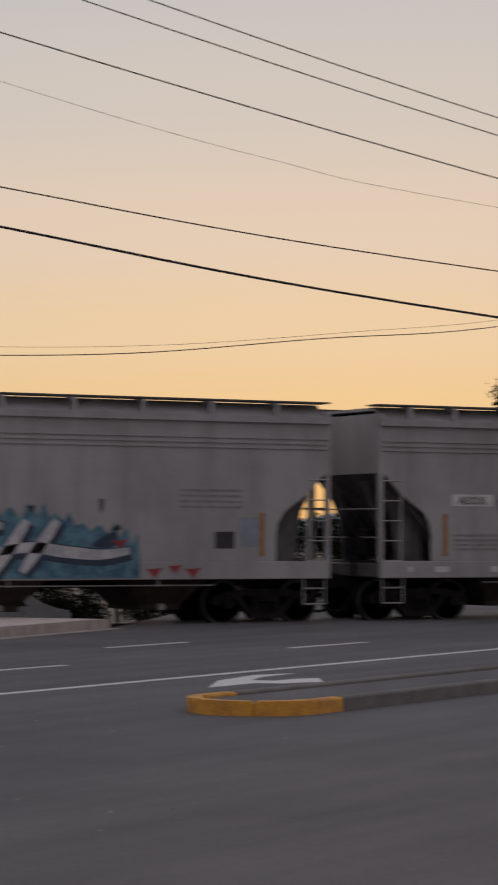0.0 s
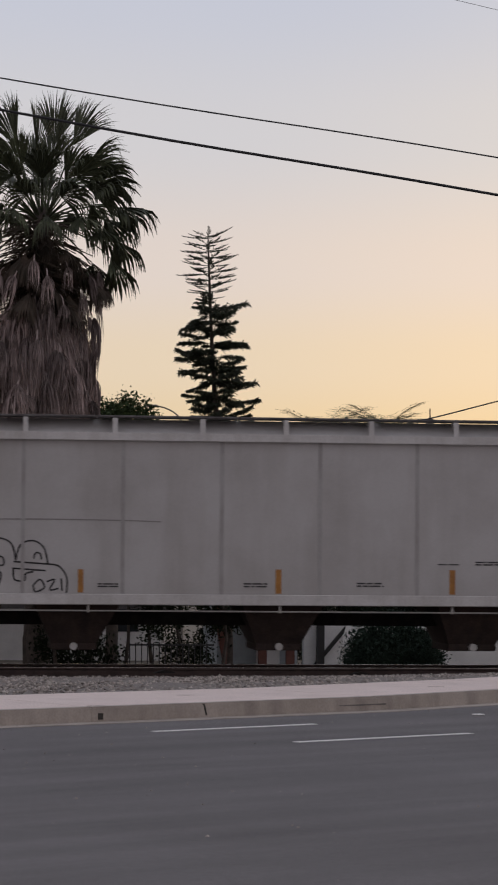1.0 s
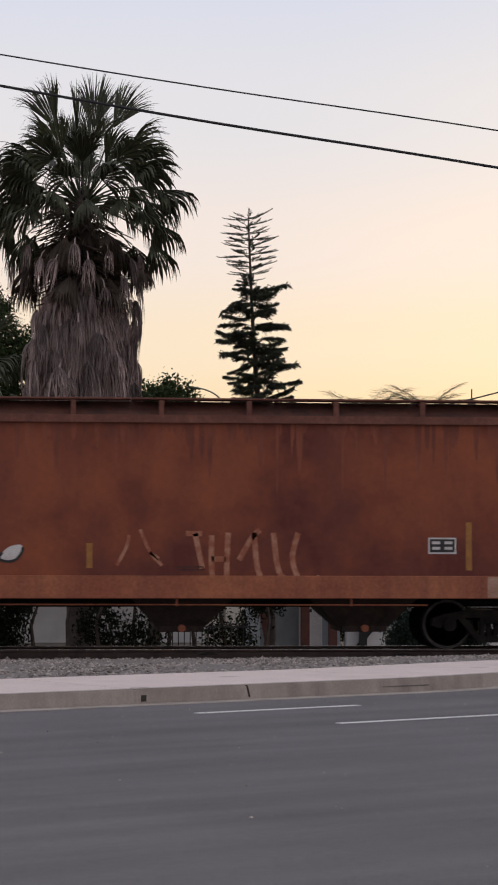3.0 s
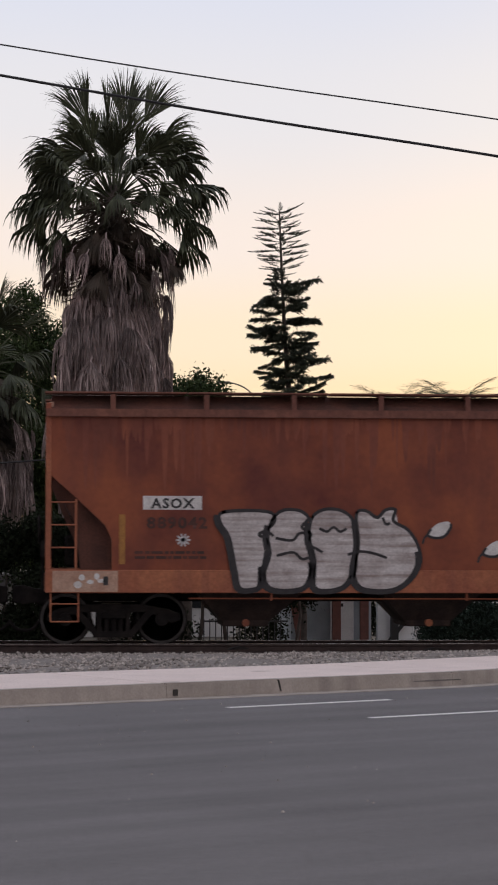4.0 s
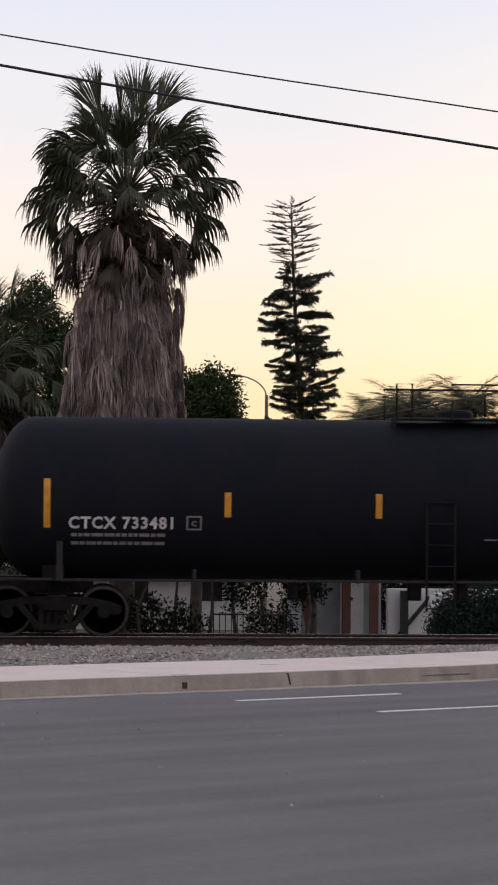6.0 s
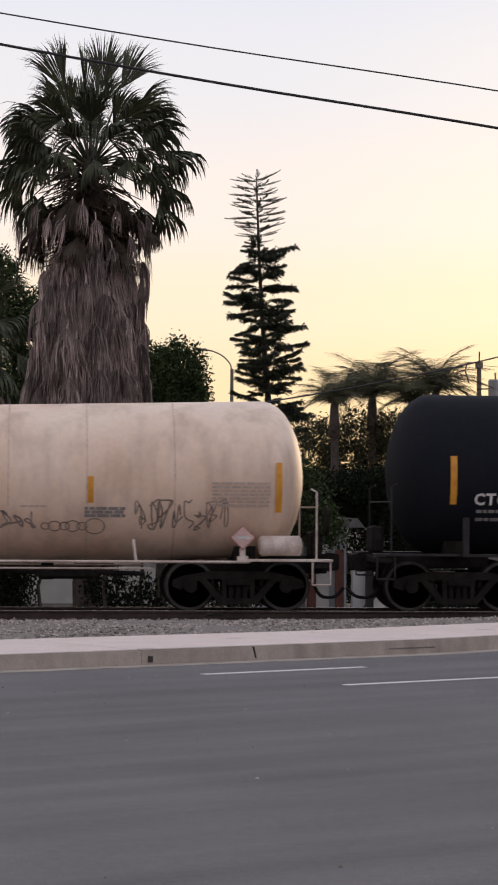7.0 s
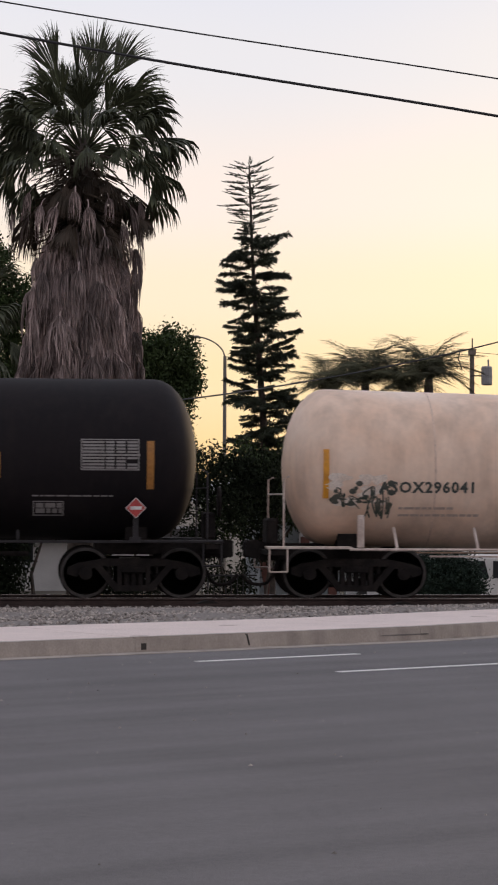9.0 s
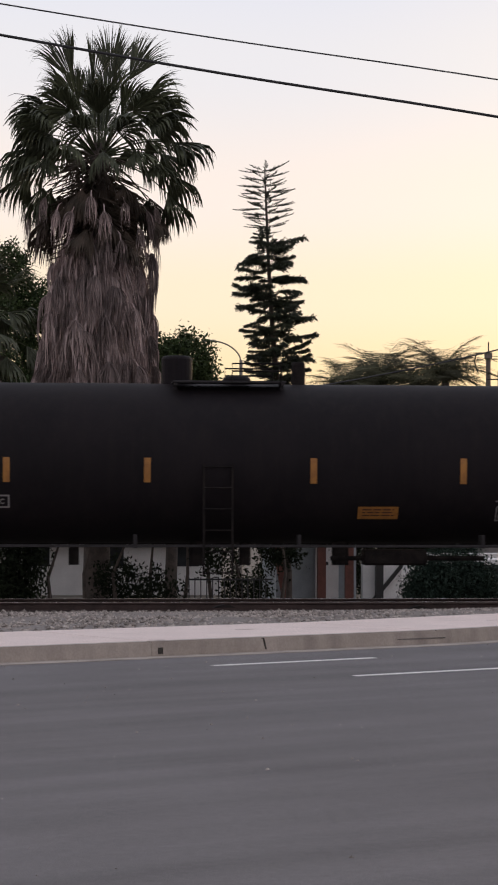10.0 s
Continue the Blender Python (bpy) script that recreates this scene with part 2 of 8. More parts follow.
    spray_olive=mat("faded_olive_spray", (0.27, 0.24, 0.17), (0.33, 0.30, 0.25), 0.7, scale=3, fine=30, bump=0, low=0.45, high=0.6),
    spray_pale=mat("thin_pale_spray", (0.50, 0.24, 0.15), (0.36, 0.12, 0.065), 0.7, scale=5, fine=40, bump=0, low=0.42, high=0.58),
    spray_green=mat("dark_green_spray", (0.06, 0.075, 0.06), (0.13, 0.12, 0.10), 0.6, scale=7, fine=40, bump=0, low=0.4, high=0.7),
    pale_spray=mat("thin_white_spray", (0.84, 0.74, 0.66), (0.76, 0.62, 0.52), 0.6, scale=5, fine=30, bump=0),
    spray_faint=mat("washed_out_spray", (0.20, 0.155, 0.14), (0.40, 0.31, 0.26), 0.7, scale=6, fine=40, bump=0),
    house_wall=mat("blue_grey_stucco", (0.36, 0.40, 0.43), (0.30, 0.335, 0.36), 0.85, scale=2, fine=60, bump=0.2),
    white_wall=mat("white_stucco", (0.80, 0.79, 0.78), (0.7, 0.69, 0.68), 0.85, scale=1.5, fine=60, bump=0.2),
    grey_block=mat("grey_block_wall", (0.25, 0.235, 0.225), (0.20, 0.185, 0.175), 0.85, scale=1.5, fine=40, bump=0.2),
    brown_wood=mat("red_brown_wood", (0.16, 0.06, 0.045), (0.11, 0.045, 0.035), 0.75, scale=4, fine=40, bump=0.2),
    roof_tile=mat("grey_roof_shingle", (0.16, 0.15, 0.15), (0.1, 0.095, 0.095), 0.9, scale=3, fine=20, bump=0.5),
    fence=mat("black_iron", (0.02, 0.02, 0.021), None, 0.5, fine=40),
    hill=mat("hazy_hill", (0.42, 0.42, 0.44), (0.36, 0.37, 0.38), 1.0, scale=0.01, fine=0.1, bump=0),
    glass=mat("dark_window_glass", (0.03, 0.035, 0.04), None, 0.1, fine=5, bump=0),
)


def make_asphalt():
    """Worn asphalt: fine aggregate, patches, and darker wheel bands along the lanes."""
    m = mat("worn_asphalt", (0.150, 0.139, 0.142), (0.122, 0.113, 0.115), 0.82, scale=0.35, fine=110, bump=0.45, dist=0.006, low=0.3, high=0.7, fine_amt=1.9)
    nt = m.node_tree
    nd, ln = nt.nodes.new, nt.links.new
    p = nt.nodes["Principled BSDF"]
    prev = p.inputs["Base Color"].links[0].from_socket
    tc, mp = nd("ShaderNodeTexCoord"), nd("ShaderNodeMapping")
    mp.vector_type = "TEXTURE"
    mp.inputs["Rotation"].default_value = (0, 0, radians(31))
    mp.inputs["Scale"].default_value = (9.0, 0.8, 1)
    ln(tc.outputs["Object"], mp.inputs[0])
    n = nd("ShaderNodeTexNoise")
    n.inputs["Scale"].default_value, n.inputs["Detail"].default_value = 1.0, 4
    ln(mp.outputs[0], n.inputs["Vector"])
    r = nd("ShaderNodeMapRange")
    r.inputs["From Min"].default_value, r.inputs["From Max"].default_value = 0.35, 0.65
    r.inputs["To Min"].default_value, r.inputs["To Max"].default_value = 0.80, 1.10
    ln(n.outputs["Fac"], r.inputs["Value"])
    mu = nd("ShaderNodeMixRGB")
    mu.blend_type = "MULTIPLY"
    mu.inputs[0].default_value = 1
    ln(prev, mu.inputs[1])
    ln(r.outputs[0], mu.inputs[2])
    v = nd("ShaderNodeTexNoise")
    v.inputs["Scale"].default_value, v.inputs["Detail"].default_value, v.inputs["Roughness"].default_value = 14, 6, 0.8
    ln(tc.outputs["Object"], v.inputs["Vector"])
    rv = nd("ShaderNodeMapRange")
    rv.inputs["From Min"].default_value, rv.inputs["From Max"].default_value = 0.3, 0.7
    rv.inputs["To Min"].default_value, rv.inputs["To Max"].default_value = 0.80, 1.16
    ln(v.outputs["Fac"], rv.inputs["Value"])
    m3 = nd("ShaderNodeMixRGB")
    m3.blend_type = "MULTIPLY"
    m3.inputs[0].default_value = 1
    ln(mu.outputs[0], m3.inputs[1])
    ln(rv.outputs[0], m3.inputs[2])
    ln(m3.outputs[0], p.inputs["Base Color"])
    return m


M["asphalt"] = make_asphalt()


# ---- mesh helpers ----
def finish(name, bm, material, smooth=False):
    me = bpy.data.meshes.new(name)
    bmesh.ops.recalc_face_normals(bm, faces=bm.faces)
    bm.to_mesh(me)
    bm.free()
    me.materials.append(material)
    if smooth:
        me.polygons.foreach_set("use_smooth", [True] * len(me.polygons))
    return me


def part(name, bm, material, parent=None, label="", smooth=False):
    ob = new(name, finish(name, bm, material, smooth))
    ob.parent = parent
    if label:
        ob["label"] = label
    return ob


def shared(name, me, parent, m, label=""):
    ob = new(name, me)
    ob.parent = parent
    ob.matrix_basis = m
    if label:
        ob["label"] = label
    return ob


def empty(name, m=None):
    ob = new(name)
    ob.empty_display_size = 0.1
    if m is not None:
        ob.matrix_basis = m
    return ob


def box(bm, x0, x1, y0, y1, z0, z1, bevel=0.0):
    r = bmesh.ops.create_cube(bm, size=1, matrix=Matrix.Translation(((x0 + x1) / 2, (y0 + y1) / 2, (z0 + z1) / 2)) @ Matrix.Diagonal((abs(x1 - x0), abs(y1 - y0), abs(z1 - z0), 1)))
    if bevel:
        edges = {e for v in r["verts"] for e in v.link_edges}
        bmesh.ops.bevel(bm, geom=list(edges), offset=bevel, segments=1, affect="EDGES")
    return bm


def prism(bm, pts, y0, y1):
    """A solid with the outline pts in x, z between two depths."""
    a = [bm.verts.new((x, y0, z)) for x, z in pts]
    b = [bm.verts.new((x, y1, z)) for x, z in pts]
    bm.faces.new(a)
    bm.faces.new(b[::-1])
    for i in range(len(pts)):
        j = (i + 1) % len(pts)
        bm.faces.new((a[i], b[i], b[j], a[j]))
    return bm


def slab(bm, pts, z0, z1):
    """A solid with the outline pts in x, y between two heights."""
    a = [bm.verts.new((x, y, z0)) for x, y in pts]
    b = [bm.verts.new((x, y, z1)) for x, y in pts]
    bm.faces.new(a)
    bm.faces.new(b[::-1])
    for i in range(len(pts)):
        j = (i + 1) % len(pts)
        bm.faces.new((a[i], b[i], b[j], a[j]))
    return bm


def tube(bm, pts, r, n=6, r1=None):
    """A round bar along pts, tapering from r to r1."""
    r1 = r if r1 is None else r1
    pts = [Vector(p) for p in pts]
    rings = []
    for i, p in enumerate(pts):
        d = (pts[min(i + 1, len(pts) - 1)] - pts[max(i - 1, 0)]).normalized()
        u = d.cross(Vector((0, 0, 1)) if abs(d.z) < 0.9 else Vector((1, 0, 0))).normalized()
        w = d.cross(u)
        k = r + (r1 - r) * i / max(1, len(pts) - 1)
        rings.append([bm.verts.new(p + (u * math.cos(2 * math.pi * j / n) + w * math.sin(2 * math.pi * j / n)) * k) for j in range(n)])
    for a, b in zip(rings, rings[1:]):
        for j in range(n):
            bm.faces.new((a[j], a[(j + 1) % n], b[(j + 1) % n], b[j]))
    bm.faces.new(rings[0][::-1])
    bm.faces.new(rings[-1])
    return bm


def lathe(bm, profile, n=24, axis="x"):
    """Turns (along, radius) pairs round an axis."""
    rings = []
    for a, r in profile:
        ring = []
        for j in range(n):
            c, s = math.cos(2 * math.pi * j / n) * r, math.sin(2 * math.pi * j / n) * r
            ring.append(bm.verts.new({"x": (a, c, s), "y": (c, a, s), "z": (c, s, a)}[axis]))
        rings.append(ring)
    for a, b in zip(rings, rings[1:]):
        for j in range(n):
            bm.faces.new((a[j], a[(j + 1) % n], b[(j + 1) % n], b[j]))
    bm.faces.new(rings[0][::-1])
    bm.faces.new(rings[-1])
    return bm


def arc(cx, cz, rx, rz, a0, a1, n=10):
    return [(cx + rx * math.cos(radians(a0 + (a1 - a0) * i / n)), cz + rz * math.sin(radians(a0 + (a1 - a0) * i / n))) for i in range(n + 1)]


def smooth_line(pts, n=6):
    """A rounder line through pts."""
    out = []
    p = [pts[0], *pts, pts[-1]]
    for i in range(1, len(p) - 2):
        for k in range(n):
            t = k / n
            out.append(tuple(0.5 * (2 * p[i][c] + (p[i + 1][c] - p[i - 1][c]) * t + (2 * p[i - 1][c] - 5 * p[i][c] + 4 * p[i + 1][c] - p[i + 2][c]) * t * t
                             + (3 * p[i][c] - p[i - 1][c] - 3 * p[i + 1][c] + p[i + 2][c]) * t ** 3) for c in range(len(pts[0]))))
    out.append(tuple(pts[-1]))
    return out


def closed_line(pts, n=6):
    m = smooth_line([pts[-1], *pts, pts[0], pts[1]], n)
    return m[n:-n - 1] if len(m) > 2 * n + 2 else m


# ---- paint on the cars: thin layers that follow the side or the barrel ----
class Side:
    """Where paint lies: flat at depth y, or on a barrel round (axis height, radius)."""

    def __init__(self, y, barrel=None):
        self.y, self.barrel = y, barrel

    def at(self, x, z, lift):
        if self.barrel:
            zc, r = self.barrel(x)
            return (x, -math.sqrt(max(0.01, (r + lift) ** 2 - (z - zc) ** 2)), z)
        return (x, self.y - lift, z)


def ribbon(bm, side, pts, w, lift=0.006):
    """A stroke of width w along pts."""
    n = len(pts)
    left, right = [], []
    for i, (x, z) in enumerate(pts):
        a, b = pts[max(0, i - 1)], pts[min(n - 1, i + 1)]
        dx, dz = b[0] - a[0], b[1] - a[1]
        k = math.hypot(dx, dz) or 1
        ww = w if not callable(w) else w(i / (n - 1))
        left.append(bm.verts.new(side.at(x - dz / k * ww / 2, z + dx / k * ww / 2, lift)))
        right.append(bm.verts.new(side.at(x + dz / k * ww / 2, z - dx / k * ww / 2, lift)))
    for i in range(n - 1):
        bm.faces.new((left[i], left[i + 1], right[i + 1], right[i]))
    return bm


def panel(bm, side, x0, x1, z0, z1, lift=0.005):
    """A painted rectangle, cut in strips so that it follows the barrel."""
    k = 4 if side.barrel else 1
    rows = [[bm.verts.new(side.at(x, z0 + (z1 - z0) * i / k, lift)) for x in (x0, x1)] for i in range(k + 1)]
    for a, b in zip(rows, rows[1:]):
        bm.faces.new((a[0], a[1], b[1], b[0]))
    return bm


def blot(bm, side, pts, lift=0.005):
    f = bm.faces.new([bm.verts.new(side.at(x, z, lift)) for x, z in pts])
    bmesh.ops.triangulate(bm, faces=[f])
    return bm


def lettering(parent, side, words, x0, x1, z0, z1, material, label, lift=0.009, name="lettering"):
    """Words in the built-in font, fitted to a rectangle."""
    cu = bpy.data.curves.new(name, "FONT")
    cu.body, cu.resolution_u, cu.offset = words, 2, 0.032
    cu.space_character = 1.15
    tmp = new("lettering_source", cu)
    me = bpy.data.meshes.new_from_object(tmp)
    bpy.data.objects.remove(tmp)
    xs, ys = [v.co.x for v in me.vertices], [v.co.y for v in me.vertices]
    ax, bx, ay, by = min(xs), max(xs), min(ys), max(ys)
    for v in me.vertices:
        v.co = side.at(x0 + (v.co.x - ax) / (bx - ax) * (x1 - x0), z0 + (v.co.y - ay) / (by - ay) * (z1 - z0), lift)
    me.materials.clear()
    me.materials.append(material)
    ob = new(name, me)
    ob.parent = parent
    ob["label"] = label
    return ob


def bars(bm, side, x0, x1, z0, z1, rows, rnd, lift=0.007, gap=0.45):
    """Rows of small unreadable writing as plain bars."""
    h = (z1 - z0) / rows
    for r in range(rows):
        x = x0
        while x < x1 - 0.02:
            w = min(rnd.uniform(0.06, 0.22), x1 - x)
            panel(bm, side, x, x + w, z0 + r * h + h * gap / 2, z0 + (r + 1) * h - h * gap / 2, lift)
            x += w + 0.025
    return bm


# ---- the train ----
TRACK_Y, RAIL_Z, WHEEL_R, SPEED = 44.55, -0.05, 0.46, 8.25
WHEELS = []


def wheel_mesh():
    bm = bmesh.new()
    for s in (-1, 1):
        prof = [(s * 0.66, 0.10), (s * 0.66, 0.36), (s * 0.655, 0.485), (s * 0.69, 0.485), (s * 0.70, 0.462), (s * 0.80, 0.455), (s * 0.80, 0.40), (s * 0.775, 0.385), (s * 0.755, 0.20), (s * 0.80, 0.16), (s * 0.80, 0.10)]
        lathe(bm, prof, 32, "y")
    tube(bm, [(0, -0.98, 0), (0, 0.98, 0)], 0.085, 10)
    return finish("wheelset", bm, M["gear"])


def rim_mesh():
    bm = bmesh.new()
    lathe(bm, [(-0.802, 0.462), (-0.806, 0.455), (-0.806, 0.412), (-0.802, 0.405)], 32, "y")
    return finish("polished_rim", bm, M["wheel_rim"])


def frame_mesh():
    """One bogie: two cast side frames with windows, spring nests, bolster, bearing caps."""
    bm = bmesh.new()
    for s in (-1, 1):
        y0, y1 = s * 0.90, s * 1.06
        top = [(-1.22, 0.40), (-1.20, 0.52), (-1.0, 0.60), (-0.55, 0.68), (0.55, 0.68), (1.0, 0.60), (1.20, 0.52), (1.22, 0.40), (1.05, 0.34), (0.95, 0.44), (0.6, 0.54), (-0.6, 0.54), (-0.95, 0.44), (-1.05, 0.34)]
        prism(bm, top, y0, y1)
        for k in (-1, 1):
            prism(bm, [(k * 0.72, 0.52), (k * 0.60, 0.56), (k * 0.26, 0.16), (k * 0.36, 0.10)], y0, y1)
            prism(bm, [(k * 0.30, 0.56), (k * 0.22, 0.56), (k * 0.22, 0.16), (k * 0.30, 0.16)], y0, y1)
            tube(bm, [(k * 0.88, s * 0.98, 0.41), (k * 0.88, s * 1.15, 0.41)], 0.12, 12)
            tube(bm, [(k * 0.88, s * 1.13, 0.41), (k * 0.88, s * 1.17, 0.41)], 0.075, 8)
        prism(bm, [(-0.38, 0.08), (0.38, 0.08), (0.34, 0.19), (-0.34, 0.19)], y0, y1)
        for k in (-0.13, 0, 0.13):
            tube(bm, [(k, s * 0.98, 0.18), (k, s * 0.98, 0.42)], 0.055, 8)
        box(bm, -0.22, 0.22, s * 0.55, s * 1.10, 0.42, 0.55, 0.02)
    box(bm, -0.20, 0.20, -0.95, 0.95, 0.45, 0.66, 0.02)
    for k in (-1, 1):
        tube(bm, [(k * 0.42, -0.85, 0.36), (k * 0.42, 0.85, 0.36)], 0.05, 6)
        for s in (-1, 1):
            box(bm, k * 0.40, k * 0.44, s * 0.70, s * 0.80, 0.22, 0.52)
    return finish("bogie_frame", bm, M["gear"])


WHEEL_ME, RIM_ME, FRAME_ME = wheel_mesh(), rim_mesh(), frame_mesh()


def running_gear(car, reach, half):
    """Bogies, turning wheels, couplers and hoses under both ends."""
    for s in (-1, 1):
        shared("bogie", FRAME_ME, car, pose(s * reach, 0, 0), "grimy cast steel freight bogie")
        for k in (-0.88, 0.88):
            w = shared("wheelset", WHEEL_ME, car, pose(s * reach + k, 0, RAIL_Z + WHEEL_R), "dark steel wheels on an axle")
            shared("polished_rim", RIM_ME, w, pose(0, 0, 0), "worn bright wheel rim")
            WHEELS.append((w, s * reach + k))
        bm = bmesh.new()
        e = half
        box(bm, s * (e - 0.9), s * (e + 0.18), -0.16, 0.16, 0.66, 0.95, 0.02)
        prism(bm, [(s * (e + 0.16), 0.70), (s * (e + 0.42), 0.66), (s * (e + 0.60), 0.72), (s * (e + 0.60), 0.98), (s * (e + 0.42), 1.02), (s * (e + 0.16), 0.94)], -0.17, 0.10)
        box(bm, s * (e + 0.40), s * (e + 0.62), 0.02, 0.22, 0.68, 1.0, 0.03)
        part("coupler", bm, M["gear"], car, "dark cast steel coupler head")
        bm = bmesh.new()
        tube(bm, smooth_line([(s * (e - 0.05), -0.42, 0.82), (s * (e + 0.06), -0.44, 0.50), (s * (e + 0.22), -0.40, 0.22), (s * (e + 0.50), -0.3, 0.20), (s * (e + 0.68), -0.2, 0.36)], 4), 0.034, 6)
        part("air_hose", bm, M["gear"], car, "hanging black rubber air hose")


def ladder(car, x0, x1, z0, z1, y, rungs, material, label="painted steel ladder", r=0.02):
    bm = bmesh.new()
    for x in (x0, x1):
        box(bm, x - r, x + r, y - 0.015, y + 0.02, z0, z1)
    for i in range(rungs):
        z = z0 + (z1 - z0) * (i + 0.15) / (rungs - 0.7)
        tube(bm, [(x0, y - 0.01, z), (x1, y - 0.01, z)], 0.014, 5)
    return part("ladder", bm, material, car, label)


def hopper(name, half, paint, trim, gear, roof_paint, cut, sill_z, chutes, brackets, seams=(), ribs=(), top_trim=None, end_paint=None):
    """A covered hopper car. cut: the end of the side sheet runs up slantwise and leaves the slope sheet open to view."""
    car = empty(name)
    board_paint = top_trim or M["grey_shade"]
    top_trim = top_trim or trim
    y = 1.55
    s0, s1 = sill_z
    top = 4.14
    for s in (-1, 1):
        bm = bmesh.new()
        if cut:
            h = half
            right = [(h - 1.02, s1), (h - 1.02, 1.85), (h - 1.10, 2.08), (h - 1.22, 2.22), (h - 0.62, 2.66), (h - 0.10, 3.06), (h - 0.03, 3.20), (h - 0.03, top)]
            if cut == "straight":
                right = [(h - 1.20, s1), (h - 1.20, 1.86), (h - 1.08, 2.12), (h - 0.55, 2.62), (h - 0.10, 3.02), (h - 0.03, 3.12), (h - 0.03, top)]
            elif cut == "round":
                right = [(h - 1.27, s1), (h - 1.27, 1.80), (h - 1.22, 2.05), (h - 1.08, 2.27), (h - 0.80, 2.46), (h - 0.45, 2.72), (h - 0.10, 3.10), (h - 0.03, 3.20), (h - 0.03, top)]
            pts = right + [(-x, z) for x, z in reversed(right)]
        else:
            pts = [(half, s1), (half, top), (-half, top), (-half, s1)]
        prism(bm, pts, s * (y - 0.05), s * y)
        part("side_sheet", bm, paint, car)
        bm = bmesh.new()
        box(bm, -half, half, s * (y - 0.12), s * (y + 0.02), s0, s1 - 0.003, 0.012)
        part("side_sill", bm, trim, car, "long pressed steel side sill")
        bm = bmesh.new()
        prism(bm, [(-half, top - 0.05), (half, top - 0.05), (half, top + 0.09), (-half, top + 0.09)], s * (y - 0.06), s * (y + 0.09))
        part("top_chord", bm, top_trim, car)
        bm = bmesh.new()
        for a, b in ((-half + 0.1, half - 0.1),):
            v = [bm.verts.new(p) for p in ((a, s * (y - 0.04), top + 0.09), (b, s * (y - 0.04), top + 0.09), (b, s * 1.12, 4.50), (a, s * 1.12, 4.50),
                                           (a, s * (y - 0.08), top + 0.06), (b, s * (y - 0.08), top + 0.06), (b, s * 1.12, 4.44), (a, s * 1.12, 4.44))]
            for f in ((0, 1, 2, 3), (4, 5, 6, 7), (0, 1, 5, 4), (3, 2, 6, 7), (0, 3, 7, 4), (1, 2, 6, 5)):
                bm.faces.new([v[i] for i in f])
        part("roof_slope", bm, roof_paint, car)
        x = -half - 0.02
        while x < half:
            w = min(2.6, half + 0.05 - x)
            bm = bmesh.new()
            box(bm, x, x + w - 0.03, s * 1.02, s * 1.52, 4.517, 4.55, 0.006)
            part("running_board", bm, board_paint, car, "grated roof walkway section")
            x += 2.6
        for bx in brackets:
            bm = bmesh.new()
            prism(bm, [(bx - 0.045, top + 0.06), (bx + 0.045, top + 0.06), (bx + 0.045, 4.50), (bx - 0.045, 4.50)], s * (y + 0.03), s * (y - 0.05))
            box(bm, bx - 0.04, bx + 0.04, s * 1.10, s * 1.53, 4.45, 4.503)
            part("roof_bracket", bm, top_trim, car)
        for sx in seams:
            bm = bmesh.new()
            box(bm, sx - 0.035, sx + 0.035, s * (y - 0.01), s * (y + 0.007), s1, top)
            part("side_seam", bm, M["seam_grey"], car)
        for rz in ribs:
            bm = bmesh.new()
            box(bm, -half + 0.05, half - 0.05, s * (y - 0.01), s * (y + 0.03), rz - 0.02, rz + 0.02)
            part("side_rib", bm, paint, car)
    bm = bmesh.new()
    box(bm, -half + 0.1, half - 0.1, -1.13, 1.13, 4.43, 4.495)
    part("roof", bm, roof_paint, car)
    for hx in range(-3, 4):
        bm = bmesh.new()
        box(bm, hx * 2.3 - 0.9, hx * 2.3 + 0.9, -0.32, 0.32, 4.49, 4.53, 0.015)
        part("roof_hatch", bm, trim, car)
    for s in (-1, 1):
        h = s * half
        bm = bmesh.new()
        box(bm, h - s * 0.14, h - s * 0.06, -1.45, 1.45, 3.10, 4.36)
        part("end_wall", bm, end_paint or paint, car)
        # Slope sheets and webs: gear is a darker colour that holds their shade.
        bm = bmesh.new()
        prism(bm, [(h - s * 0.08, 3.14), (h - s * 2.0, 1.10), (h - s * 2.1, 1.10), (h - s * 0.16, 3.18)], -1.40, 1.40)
        part("slope_sheet", bm, gear, car, "slanting end sheet in a shade-dark colour")
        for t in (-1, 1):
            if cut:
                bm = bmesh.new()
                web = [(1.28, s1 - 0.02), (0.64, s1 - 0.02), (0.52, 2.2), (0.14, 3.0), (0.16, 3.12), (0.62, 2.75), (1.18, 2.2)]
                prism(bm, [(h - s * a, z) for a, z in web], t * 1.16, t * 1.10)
                part("bolster_web", bm, gear, car, "web plate behind the cutout, coloured dark for shade")
            bm = bmesh.new()
            box(bm, h - s * 0.10, h, t * 1.44, t * 1.56, s0, 4.34, 0.012)
            part("corner_post", bm, trim, car)
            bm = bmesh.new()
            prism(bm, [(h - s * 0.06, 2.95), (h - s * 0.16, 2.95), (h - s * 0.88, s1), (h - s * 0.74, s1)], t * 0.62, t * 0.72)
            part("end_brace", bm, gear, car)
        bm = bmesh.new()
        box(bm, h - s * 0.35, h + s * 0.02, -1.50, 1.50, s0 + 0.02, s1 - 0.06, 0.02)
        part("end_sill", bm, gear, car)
        bm = bmesh.new()
        for z in (1.75, 2.35):
            tube(bm, [(h - s * 0.03, -1.5, z), (h - s * 0.03, 1.5, z)], 0.018, 6)
        part("end_handrail", bm, trim, car)
        bm = bmesh.new()
        box(bm, h - s * 0.85, h - s * 0.35, -0.45, 0.25, 1.35, 1.95, 0.05)
